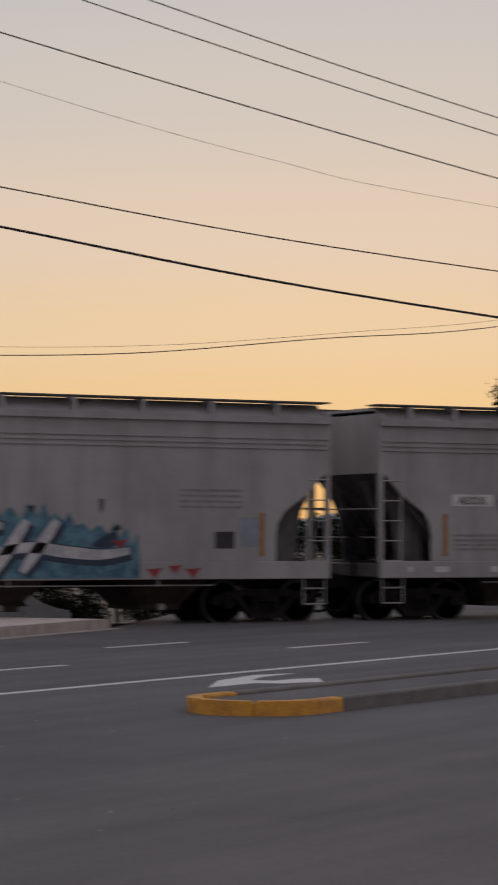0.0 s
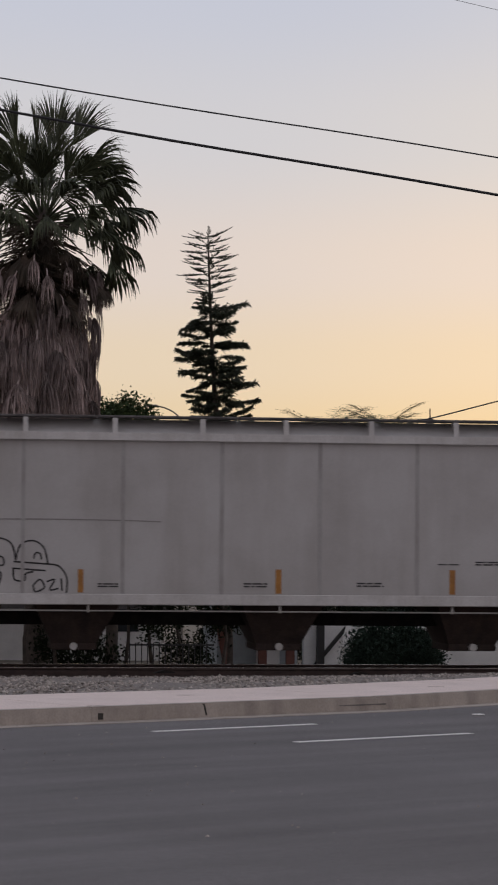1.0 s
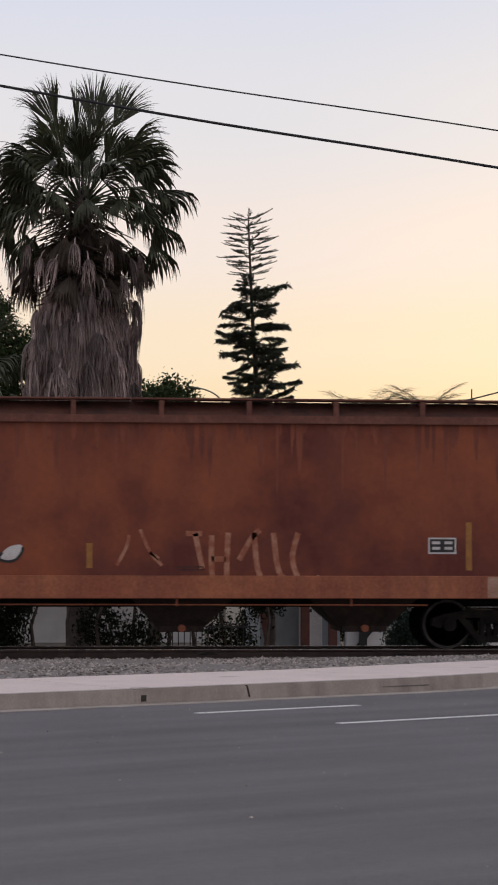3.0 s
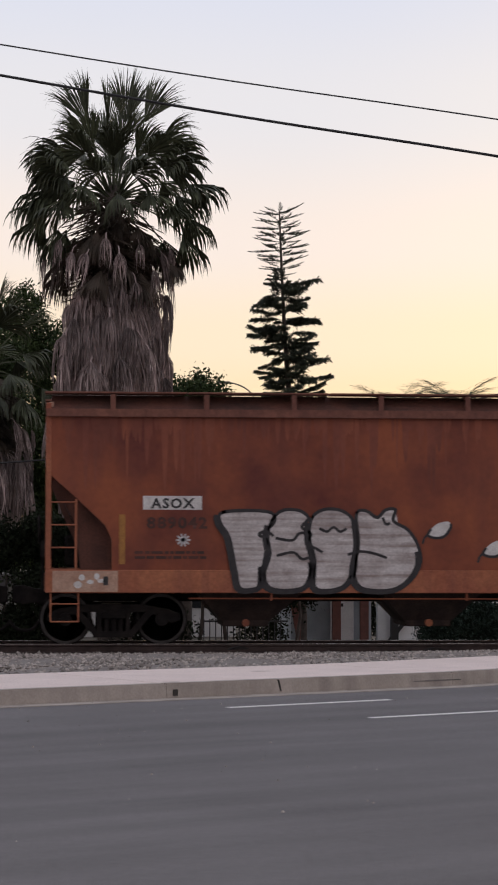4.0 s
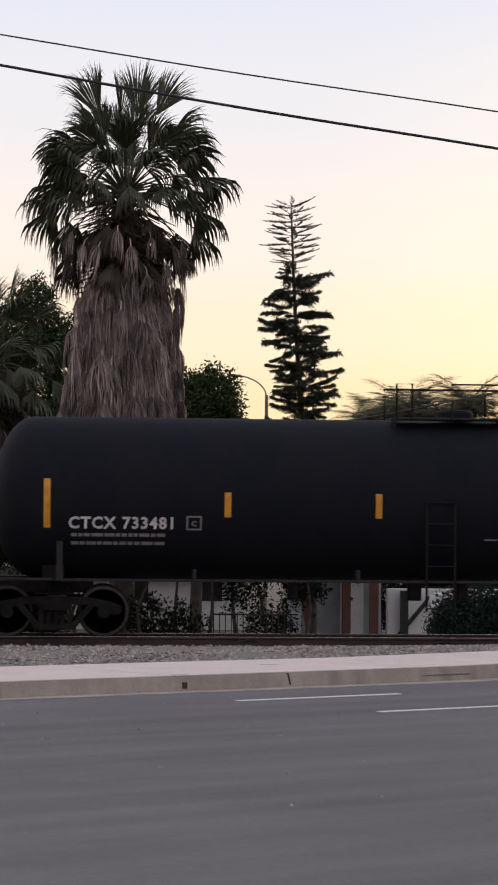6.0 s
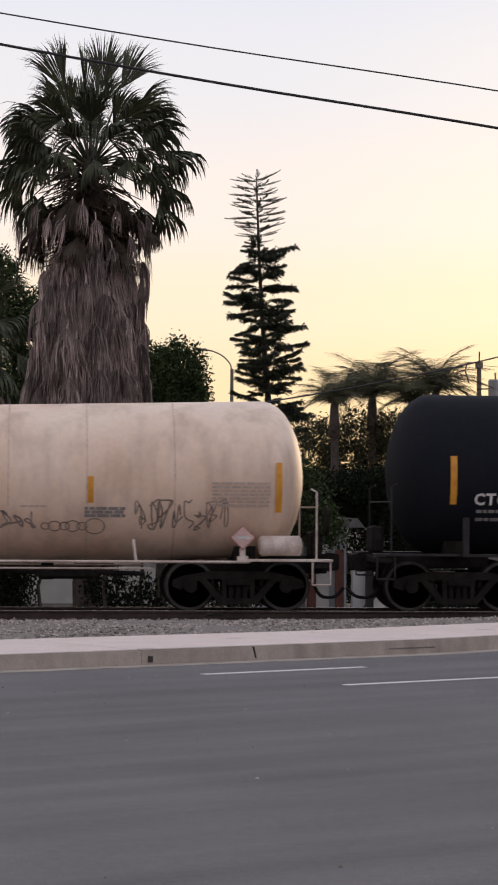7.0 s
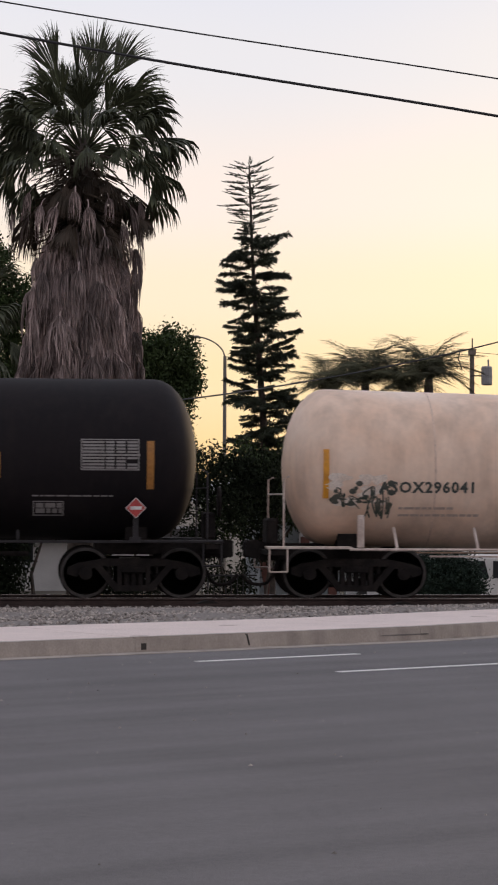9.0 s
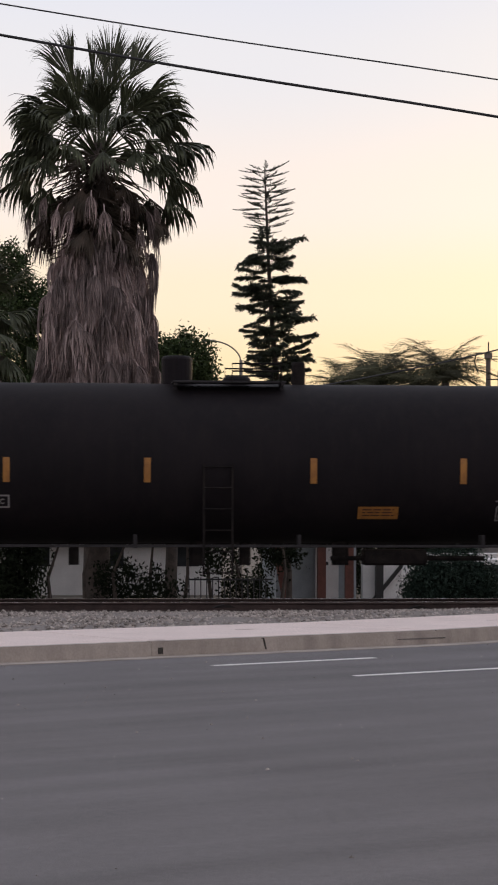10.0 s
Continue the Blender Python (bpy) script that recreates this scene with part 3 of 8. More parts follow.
        tube(bm, [(h - s * 0.6, -0.9, 1.5), (h - s * 0.6, 0.6, 1.5)], 0.16, 10)
        part("brake_gear", bm, M["gear"], car, "dark air brake reservoir and valves")
        if s < 0:
            bm = bmesh.new()
            lathe(bm, [(-0.03, 0.02), (-0.03, 0.24), (0.0, 0.28), (0.03, 0.24), (0.03, 0.02)], 18, "x")
            for v in bm.verts:
                v.co += Vector((h - 0.12, -0.55, 2.05))
            box(bm, h - 0.10, h + 0.14, -0.75, -0.30, 1.50, 1.86, 0.04)
            tube(bm, [(h - 0.06, -0.55, 2.05), (h - 0.06, -0.55, 0.95)], 0.03, 6)
            part("hand_brake", bm, M["gear"], car, "dark hand brake wheel and gear case")
        xa, xb = h - s * 0.10, h - s * 0.60
        bm = bmesh.new()
        for x in (xa, xb):
            tube(bm, [(x, -1.5, s0), (x, -1.5, s0 - 0.52)], 0.016, 5)
        for z in (s0 - 0.2, s0 - 0.52):
            tube(bm, [(xa, -1.5, z), (xb, -1.5, z)], 0.016, 5)
        part("stirrup_step", bm, trim, car, "thin steel foot step")
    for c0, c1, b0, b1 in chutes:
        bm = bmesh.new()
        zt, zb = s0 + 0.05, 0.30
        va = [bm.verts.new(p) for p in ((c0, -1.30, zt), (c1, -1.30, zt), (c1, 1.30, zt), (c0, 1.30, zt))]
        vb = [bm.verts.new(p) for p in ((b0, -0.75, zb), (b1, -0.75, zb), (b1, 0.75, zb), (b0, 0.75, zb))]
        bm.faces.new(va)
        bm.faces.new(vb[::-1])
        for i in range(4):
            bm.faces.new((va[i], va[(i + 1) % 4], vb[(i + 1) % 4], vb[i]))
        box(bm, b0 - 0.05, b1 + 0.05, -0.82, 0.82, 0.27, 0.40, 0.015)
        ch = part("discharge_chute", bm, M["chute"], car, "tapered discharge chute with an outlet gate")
        bm = bmesh.new()
        tube(bm, [((b0 + b1) / 2, -0.95, 0.34), ((b0 + b1) / 2, -0.80, 0.34)], 0.07, 10)
        part("outlet_cap", bm, trim, ch)
    bm = bmesh.new()
    box(bm, -half + 0.6, half - 0.6, -0.30, 0.30, 0.72, 0.98, 0.01)
    part("centre_sill", bm, M["gear"], car)
    bm = bmesh.new()
    tube(bm, [(-half + 2.6, -1.42, s0 - 0.10), (half - 2.6, -1.42, s0 - 0.12)], 0.014, 5)
    for x in (-5.1, -1.5, 2.0, 5.2):
        box(bm, x - 0.02, x + 0.02, -1.44, -1.40, s0 - 0.14, s0)
    part("brake_rod", bm, trim, car, "thin steel brake rod under the sill")
    running_gear(car, half - 1.25, half)
    return car


def small_marks(name, car, side, spots, material, label=""):
    bm = bmesh.new()
    for x0, x1, z0, z1 in spots:
        panel(bm, side, x0, x1, z0, z1)
    return part(name, bm, material, car, label)


def reflectors(car, side, spots, material):
    for s in spots:
        bm = bmesh.new()
        panel(bm, side, *s, lift=0.006)
        part("reflector", bm, material, car, "upright yellow reflective strip")


def build_white_hopper():
    seams = [-8.11 + 1.804 * i for i in range(10)]
    br = [-8.95, -7.9, -6.6, -5.35, -4.3, -2.67, -1.05, 0.55, 2.08, 3.66, 5.24, 6.85, 8.41]
    chutes = [(-6.61, -5.03, -6.22, -5.38), (-2.48, -0.89, -2.11, -1.37), (1.30, 2.85, 1.68, 2.42), (4.95, 6.5, 5.3, 6.1)]
    car = hopper("covered_hopper_car", 9.14, M["white_car"], M["white_trim"], M["dark_beige"], M["white_car"], None, (1.11, 1.31), chutes, br, seams)
    tagged(car, "faded white covered hopper freight car with spray-painted outline tag", "railcar", "freight cars of the train")
    sd = Side(-1.55)
    rnd = random.Random(3)
    small_marks("marking_panel", car, sd, [(-8.11, -7.07, 2.28, 2.54)], M["mark_white"], "pale repainted rectangle")
    lettering(car, sd, "ASOX", -7.95, -7.22, 2.31, 2.50, M["mark_black"], "black stencilled reporting mark")
    lettering(car, sd, "890360", -8.03, -6.95, 1.91, 2.13, M["mark_black"], "black stencilled car number")
    bm = bmesh.new()
    for a, b, c, d in ((-6.80, -6.55, 2.36, 2.39), (-6.80, -6.55, 2.15, 2.18), (-6.80, -6.775, 2.15, 2.39), (-6.575, -6.55, 2.15, 2.39)):
        panel(bm, sd, a, b, c, d)
    part("plate_mark", bm, M["mark_black"], car, "small black square outline")
    lettering(car, sd, "C", -6.71, -6.64, 2.19, 2.27, M["mark_black"], "small black letter")
    bm = bmesh.new()
    blot(bm, sd, arc(-8.17, 1.64, 0.05, 0.05, 0, 345, 15))
    part("red_dot", bm, M["red"], car, "round red paint spot")
    bm = bmesh.new()
    for x0, x1, z0, z1, n in ((-8.04, -7.53, 1.61, 1.67, 1), (-8.04, -6.99, 1.46, 1.53, 1), (-5.04, -4.63, 1.48, 1.69, 3), (-1.34, -0.97, 1.42, 1.51, 2), (1.32, 1.75, 1.43, 1.53, 2), (4.9, 5.3, 1.86, 1.90, 1),
                              (5.6, 6.1, 1.86, 1.95, 2), (3.4, 3.9, 1.45, 1.55, 2), (7.4, 7.75, 1.95, 2.09, 3)):
        bars(bm, sd, x0, x1, z0, z1, n, rnd)
    tagged(part("small_writing", bm, M["mark_black"], car, "rows of small unreadable black writing"), kind="stuff")
    small_marks("data_panel", car, sd, [(6.54, 6.99, 1.66, 1.97)], M["mark_black"], "black consolidated data panel")
    bm = bmesh.new()
    for k in (0, 1):
        for a, b, c, d in ((6.59 + k * 0.2, 6.74 + k * 0.2, 1.90, 1.93), (6.59 + k * 0.2, 6.74 + k * 0.2, 1.75, 1.78), (6.59 + k * 0.2, 6.61 + k * 0.2, 1.78, 1.90)):
            panel(bm, sd, a, b, c, d, 0.009)
    tagged(part("panel_writing", bm, M["mark_white"], car), kind="stuff")
    reflectors(car, sd, [(-8.58, -8.47, 1.33, 2.23), (-5.15, -5.04, 1.33, 1.77), (-1.70, -1.60, 1.33, 1.75), (1.90, 2.01, 1.33, 1.77), (5.12, 5.23, 1.33, 1.78), (8.49, 8.61, 1.33, 2.22)], M["reflector_dirty"])
    for s in (-1, 1):
        xa, xb = s * 9.11, s * 8.68
        ladder(car, min(xa, xb), max(xa, xb), 0.90, 2.66, -1.63, 5, M["white_car"])
        bm = bmesh.new()
        box(bm, min(xa, xb), max(xa, xb), -1.60, -1.56, 2.50, 2.67, 0.01)
        part("ladder_panel", bm, M["mark_black"], car, "dark panel behind the top rung")
        bm = bmesh.new()
        box(bm, s * 8.11, s * 7.71, -1.60, -1.45, 0.88, 1.13, 0.015)
        b = part("card_box", bm, M["white_car"], car, "small white steel box under the sill")
        bm = bmesh.new()
        tube(bm, [(s * 7.98, -1.605, 1.03), (s * 7.98, -1.59, 1.03)], 0.045, 10)
        part("socket", bm, M["mark_black"], b)
    # the tag: a looping black outline, and a long scratch above it
    bm = bmesh.new()
    strokes = [smooth_line(p, 6) for p in (
        [(-3.55, 1.30), (-3.50, 1.62), (-3.68, 1.66), (-3.74, 1.86), (-3.60, 2.02), (-3.42, 1.98), (-3.34, 2.22), (-3.12, 2.30), (-2.90, 2.20), (-2.82, 1.92)],
        [(-3.16, 1.32), (-3.08, 1.66), (-3.24, 1.70), (-3.26, 1.42)],
        [(-3.20, 1.82), (-3.18, 1.95), (-3.06, 1.96), (-3.04, 1.82), (-3.20, 1.82)],
        [(-2.82, 1.90), (-2.74, 2.18), (-2.52, 2.26), (-2.32, 2.14), (-2.24, 1.84)],
        [(-2.86, 1.88), (-2.24, 1.84)], [(-2.88, 1.76), (-2.28, 1.72)], [(-2.86, 1.76), (-2.84, 1.56), (-2.66, 1.54), (-2.64, 1.66), (-2.5, 1.7)],
        [(-2.24, 1.84), (-2.04, 1.80), (-1.90, 1.60), (-1.90, 1.32)], [(-2.5, 1.94), (-2.46, 2.04), (-2.38, 2.02), (-2.36, 1.92)],
        [(-2.50, 1.46), (-2.38, 1.56), (-2.30, 1.42), (-2.46, 1.34), (-2.50, 1.46)], [(-2.26, 1.52), (-2.12, 1.56), (-2.2, 1.38), (-2.05, 1.40)], [(-2.0, 1.58), (-1.98, 1.36)])]
    for s in strokes:
        ribbon(bm, sd, s, 0.03)
    part("graffiti_outline", bm, M["spray_black"], car, "thin black spray-painted outline tag")
    bm = bmesh.new()
    ribbon(bm, sd, smooth_line([(-4.2, 2.63), (-2.5, 2.65), (-1.0, 2.64), (-0.2, 2.62)], 5), 0.022)
    part("scratch", bm, M["mark_grey"], car, "long thin horizontal scratch")
    return car


def build_rust_hopper():
    br = [-8.0, -6.3, -4.7, -3.1, -1.5, 0.1, 1.7, 3.3, 4.9, 6.5, 8.0]
    chutes = [(-6.5, -4.45, -5.9, -5.15), (-3.1, -1.15, -2.5, -1.75), (1.15, 3.1, 1.75, 2.5), (4.45, 6.5, 5.15, 5.9)]
    car = hopper("covered_hopper_car", 9.21, M["rust_car"], M["rust_sill"], M["rust_dark"], M["rust_dark"], "straight", (0.90, 1.32), chutes, br, top_trim=M["rust_mid"], end_paint=M["cream_rust"])
    tagged(car, "rusty orange-brown covered hopper freight car with silver graffiti", "railcar", "freight cars of the train")
    sd = Side(-1.55)
    sill = Side(-1.57)
    # dark band under the roof, where soot has run over the upper sheets
    rnd = random.Random(5)
    bm = bmesh.new()
    for k in range(230):
        x, w = rnd.uniform(-8.9, 8.9), rnd.uniform(0.012, 0.07)
        l = rnd.uniform(0.12, 0.5) + (rnd.uniform(0.2, 1.1) if rnd.random() < 0.3 else 0)
        blot(bm, sd, [(x - w, 4.085), (x - w * 0.9, 4.085 - l * 0.5), (x - w * 0.45, 4.085 - l * 0.88), (x, 4.085 - l), (x + w * 0.4, 4.085 - l * 0.9), (x + w * 0.9, 4.085 - l * 0.45), (x + w, 4.085)], 0.002 + 0.00002 * k)
    tagged(part("soot_film", bm, M["soot"], car, "dark maroon soot run down the upper sheets"), kind="stuff")
    small_marks("marking_panel", car, sd, [(-7.45, -6.38, 2.41, 2.66)], M["mark_white"], "white repainted rectangle")
    lettering(car, sd, "ASOX", -7.31, -6.51, 2.43, 2.62, M["mark_black"], "black stencilled reporting mark")
    lettering(car, sd, "889042", -7.38, -6.28, 2.06, 2.28, M["mark_brown"], "faded dark car number")
    bm = bmesh.new()
    for a in range(0, 180, 36):
        dx, dz = math.cos(radians(a)) * 0.13, math.sin(radians(a)) * 0.12
        ribbon(bm, sd, [(-6.72 - dx, 1.86 - dz), (-6.72, 1.86), (-6.72 + dx, 1.86 + dz)], 0.035)
    part("star_scribble", bm, M["spray_white"], car, "small white spray-painted star")
    bm = bmesh.new()
    bars(bm, sd, -7.6, -6.3, 1.50, 1.68, 2, rnd)
    bars(bm, sd, 2.0, 2.5, 1.40, 1.5, 2, rnd)
    tagged(part("small_writing", bm, M["mark_brown"], car, "faded unreadable stencil writing"), kind="stuff")
    reflectors(car, sd, [(-7.88, -7.77, 1.42, 2.32), (-5.02, -4.91, 1.45, 1.90), (0.35, 0.46, 1.45, 1.9), (7.3, 7.41, 1.42, 2.3)], M["reflector_dirty"])
    for spot in ((-9.08, -7.90, 0.92, 1.30), (7.70, 9.08, 0.92, 1.30)):
        small_marks("sun_bleached_patch", car, sill, [spot], M["cream_rust"], "bleached tan paint at the sill's end")
    bm = bmesh.new()
    for x, z in ((-8.55, 1.18), (-8.40, 1.10), (-8.28, 1.20), (-8.62, 1.05), (-8.2, 1.12)):
        blot(bm, sill, arc(x, z, rnd.uniform(0.05, 0.1), rnd.uniform(0.03, 0.07), 0, 330, 9), 0.008)
    part("paint_splash", bm, M["mark_white"], car, "white paint splashes")
    for x in (-8.12, 8.0):
        bm = bmesh.new()
        prism(bm, [(x - 0.045, 1.04), (x + 0.045, 1.04), (x + 0.045, 1.20), (x - 0.045, 1.20)], -1.572, -1.578)
        part("jacking_slot", bm, M["mark_black"], car)
    bm = bmesh.new()
    for a, b, c, d in ((6.60, 7.12, 1.72, 2.02),):
        panel(bm, sd, a, b, c, d)
    part("data_panel", bm, M["mark_black"], car, "black data panel with pale frame")
    bm = bmesh.new()
    for a, b, c, d in ((6.60, 7.12, 1.99, 2.02), (6.60, 7.12, 1.72, 1.75), (6.60, 6.63, 1.72, 2.02), (7.09, 7.12, 1.72, 2.02), (6.67, 6.82, 1.9, 1.95), (6.9, 7.05, 1.9, 1.95), (6.67, 6.82, 1.8, 1.85), (6.9, 7.05, 1.8, 1.85)):
        panel(bm, sd, a, b, c, d, 0.009)
    tagged(part("panel_writing", bm, M["mark_white"], car), kind="stuff")
    for s in (-1, 1):
        xa, xb = s * 9.18, s * 8.66
        ladder(car, min(xa, xb), max(xa, xb), 1.25, 2.60, -1.54, 4, M["rust_sill"], "rusty steel ladder")
    # four swollen silver letters inside one black outline, running over the sill
    letters = [
        [(-6.02, 2.36), (-5.50, 2.40), (-5.12, 2.36), (-5.06, 2.20), (-5.22, 2.04), (-5.34, 1.96), (-5.20, 1.84), (-5.26, 1.40), (-5.28, 1.05), (-5.42, 0.97), (-5.68, 0.99), (-5.76, 1.30), (-5.88, 1.90), (-6.04, 2.16)],
        [(-5.12, 2.20), (-4.92, 2.40), (-4.60, 2.40), (-4.44, 2.26), (-4.56, 2.10), (-4.40, 1.98), (-4.46, 1.80), (-4.38, 1.60), (-4.34, 1.30), (-4.46, 1.02), (-4.80, 0.95), (-5.14, 1.00), (-5.24, 1.24), (-5.14, 1.60), (-5.18, 1.90)],
        [(-4.38, 2.26), (-4.16, 2.42), (-3.86, 2.41), (-3.66, 2.28), (-3.58, 2.04), (-3.56, 1.60), (-3.60, 1.24), (-3.76, 1.02), (-4.06, 0.95), (-4.32, 1.02), (-4.32, 1.50), (-4.42, 1.90)],
        [(-3.56, 2.34), (-3.38, 2.40), (-3.18, 2.28), (-3.02, 2.42), (-2.84, 2.42), (-2.88, 2.22), (-2.62, 2.06), (-2.44, 1.80), (-2.38, 1.48), (-2.52, 1.18), (-2.80, 0.98), (-3.20, 0.95), (-3.50, 1.02), (-3.60, 1.30), (-3.52, 1.80)],
    ]
    out = bmesh.new()
    for k, l in enumerate(letters):
        loop = closed_line(l, 5)
        cx, cz = sum(p[0] for p in loop) / len(loop), sum(p[1] for p in loop) / len(loop)
        bm = bmesh.new()
        blot(bm, sill, loop, 0.010 + 0.001 * k)
        part("graffiti_letter", bm, M["silver_paint"], car, "swollen silver spray-painted letter")
        ribbon(out, sill, loop + loop[:2], 0.06, 0.016)
        ribbon(out, sill, [(x - 0.05, z - 0.02) for x, z in loop[len(loop) // 2:]], 0.10, 0.0145)
    for s in ([(-5.34, 1.98), (-5.20, 2.02), (-5.08, 1.94)], [(-5.04, 1.90), (-4.74, 1.86), (-4.62, 1.98), (-4.50, 2.0)], [(-5.02, 1.58), (-4.72, 1.64), (-4.56, 1.52), (-4.42, 1.54), (-4.30, 1.44)], [(-4.46, 1.78), (-4.32, 1.72), (-4.18, 1.64)],
              [(-3.72, 1.60), (-3.48, 1.66), (-3.22, 1.62), (-3.0, 1.54)], [(-4.24, 2.08), (-4.10, 2.02), (-3.98, 2.10), (-3.86, 2.02), (-3.74, 2.08)], [(-3.08, 2.28), (-3.02, 2.16), (-2.94, 2.18)]):
        ribbon(out, sill, smooth_line(s, 5), 0.05, 0.018)
    part("graffiti_outline", out, M["spray_black"], car, "black outline of the silver letters")
    for cx, cz in ((-2.04, 2.04), (-1.02, 1.70)):
        drop = closed_line([(cx - 0.20, cz - 0.06), (cx - 0.04, cz + 0.12), (cx + 0.18, cz + 0.17), (cx + 0.22, cz + 0.06), (cx + 0.10, cz - 0.10), (cx - 0.08, cz - 0.13)], 4)
        bm = bmesh.new()
        blot(bm, sd, drop, 0.007)
        part("graffiti_drop", bm, M["mark_white"], car, "white spray-painted drop")
        bm = bmesh.new()
        ribbon(bm, sd, drop[len(drop) // 2 - 2:] + drop[:3], 0.05, 0.010)
        ribbon(bm, sd, [(cx - 0.20, cz - 0.06), (cx - 0.27, cz - 0.14), (cx - 0.30, cz - 0.24)], 0.04, 0.010)
        part("drop_outline", bm, M["spray_black"], car)
    bm = bmesh.new()
    for s in ([(0.9, 1.5), (1.08, 1.85), (1.12, 2.05)], [(1.32, 2.15), (1.5, 1.75), (1.72, 1.5)], [(1.5, 1.74), (1.66, 1.62)]):
        ribbon(bm, sd, smooth_line(s, 5), 0.06)
    for s in ([(2.15, 2.08), (2.45, 2.08)], [(2.32, 2.08), (2.4, 1.7), (2.45, 1.45)], [(2.62, 2.05), (2.62, 1.5), (2.66, 1.05)], [(2.62, 1.62), (2.88, 1.62)], [(2.92, 2.1), (2.9, 1.6), (2.9, 1.1)], [(3.12, 1.6), (3.35, 2.0), (3.5, 2.15)],
              [(3.4, 2.1), (3.45, 1.5), (3.6, 1.1)], [(3.75, 2.1), (3.85, 1.4), (4.1, 1.2)], [(4.2, 2.1), (4.1, 1.6), (4.3, 1.15), (4.6, 1.3)]):
        ribbon(bm, sd, smooth_line(s, 5), 0.10)
    part("faded_tag", bm, M["spray_pale"], car, "washed-out pale spray-painted tag")
    return car


def build_grey_hopper(tagged_car):
    br = [-8.3, -7.2, -5.7, -4.2, -2.7, -1.2, 0.3, 1.8, 3.3, 4.8, 6.3, 7.8]
    chutes = [(-6.4, -4.6, -5.9, -5.1), (-2.9, -1.0, -2.4, -1.6), (1.0, 2.9, 1.6, 2.4), (4.6, 6.4, 5.1, 5.9)]
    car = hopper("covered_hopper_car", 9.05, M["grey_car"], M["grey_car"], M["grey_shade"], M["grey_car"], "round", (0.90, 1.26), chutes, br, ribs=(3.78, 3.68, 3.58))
    sd = Side(-1.55)
    sill = Side(-1.57)
    rnd = random.Random(9)
    small_marks("marking_panel", car, sd, [(-7.27, -6.24, 2.42, 2.67)], M["mark_white"], "pale repainted rectangle")
    lettering(car, sd, "ASOX", -7.12, -6.42, 2.45, 2.63, M["mark_black"], "black stencilled reporting mark")
    if tagged_car:
        lettering(car, sd, "894021", -7.23, -5.98, 2.0, 2.21, M["mark_black"], "black stencilled car number")
    bm = bmesh.new()
    bars(bm, sd, -7.22, -6.0, 1.45, 1.85, 4, rnd)
    bars(bm, sd, 5.6, 7.0, 2.30, 2.75, 4, rnd, gap=0.6)
    tagged(part("small_writing", bm, M["mark_grey"], car, "rows of faded unreadable writing"), kind="stuff")
    reflectors(car, sd, [(-7.50, -7.39, 1.36, 2.25), (7.4, 7.51, 1.36, 2.25)], M["reflector_dirty"])
    for s in (-1, 1):
        xa, xb = s * 9.02, s * 8.52
        ladder(car, min(xa, xb), max(xa, xb), 1.2, 3.0, -1.54, 5, M["grey_car"])
    for x, w in ((-8.35, 0.10), (-7.7, 0.34), (-6.3, 0.18)):
        bm = bmesh.new()
        panel(bm, sill, x, x + w, 1.02, 1.14)
        part("sill_mark", bm, M["mark_white"], car)
    for x, z in ((-5.95, 2.92), (-6.05, 2.46), (-4.2, 2.4), (0.4, 3.05), (1.55, 3.05), (3.9, 2.4), (1.2, 2.85)):
        bm = bmesh.new()
        blot(bm, sd, [(x - 0.07, z + 0.1), (x - 0.05, z - 0.1), (x - 0.01, z - 0.2), (x + 0.05, z - 0.08), (x + 0.07, z + 0.1)])
        part("grime_spot", bm, M["grey_shade"], car, "dark grime under old brackets")
    if not tagged_car:
        tagged(car, "dirty grey covered hopper freight car with a rounded end cutout", "railcar", "freight cars of the train")
        return car
    tagged(car, "dirty grey covered hopper freight car with blue and white graffiti", "railcar", "freight cars of the train")
    bm = bmesh.new()
    ribbon(bm, sd, smooth_line([(-7.2, 2.55), (-7.6, 2.68), (-7.9, 2.86), (-8.05, 3.08), (-7.95, 3.28), (-7.78, 3.42), (-7.6, 3.36), (-7.42, 3.05), (-7.28, 2.78)], 6), lambda t: 0.05 if t < 0.6 else 0.02)
    ribbon(bm, sd, smooth_line([(-7.85, 2.95), (-7.76, 3.15), (-7.6, 3.2), (-7.66, 2.98)], 5), 0.015)
    part("chalk_drawing", bm, M["spray_black"], car, "loose black outline drawing")
    bm = bmesh.new()
    x = -5.4
    while x < -2.8:
        w = rnd.uniform(0.2, 0.4)
        blot(bm, sd, closed_line([(x, 1.33), (x + 0.04, 1.6 + rnd.uniform(0, 0.15)), (x + w * 0.5, 1.72 + rnd.uniform(0, 0.2)), (x + w, 1.6), (x + w * 0.95, 1.33)], 3))
        x += w + 0.03
    part("faded_tag", bm, M["spray_olive"], car, "washed-out olive lettering")
    # large painted word on a blue cloud
    top = []
    x = -2.55
    while x < 4.6:
        e = 2.10 - 0.25 * max(0, x - 2.6) - 0.30 * max(0, -1.9 - x)
        top.append((x, e + rnd.uniform(-0.02, 0.10)))
        x += rnd.uniform(0.08, 0.2)
        top.append((x, e + rnd.uniform(0.10, 0.34)))
        x += rnd.uniform(0.08, 0.22)
    cloud = [(-2.72, 0.94), (-2.66, 1.30)] + top + [(4.72, 1.32), (4.75, 0.93)]
    bm = bmesh.new()
    for (xa, za), (xb, zb) in zip(cloud[1:], cloud[2:-1]):
        blot(bm, sill, [(xa, 0.935), (xb, 0.935), (xb, zb), (xa, za)], 0.006)
    part("graffiti_cloud", bm, M["spray_blue"], car, "jagged teal spray-painted background")
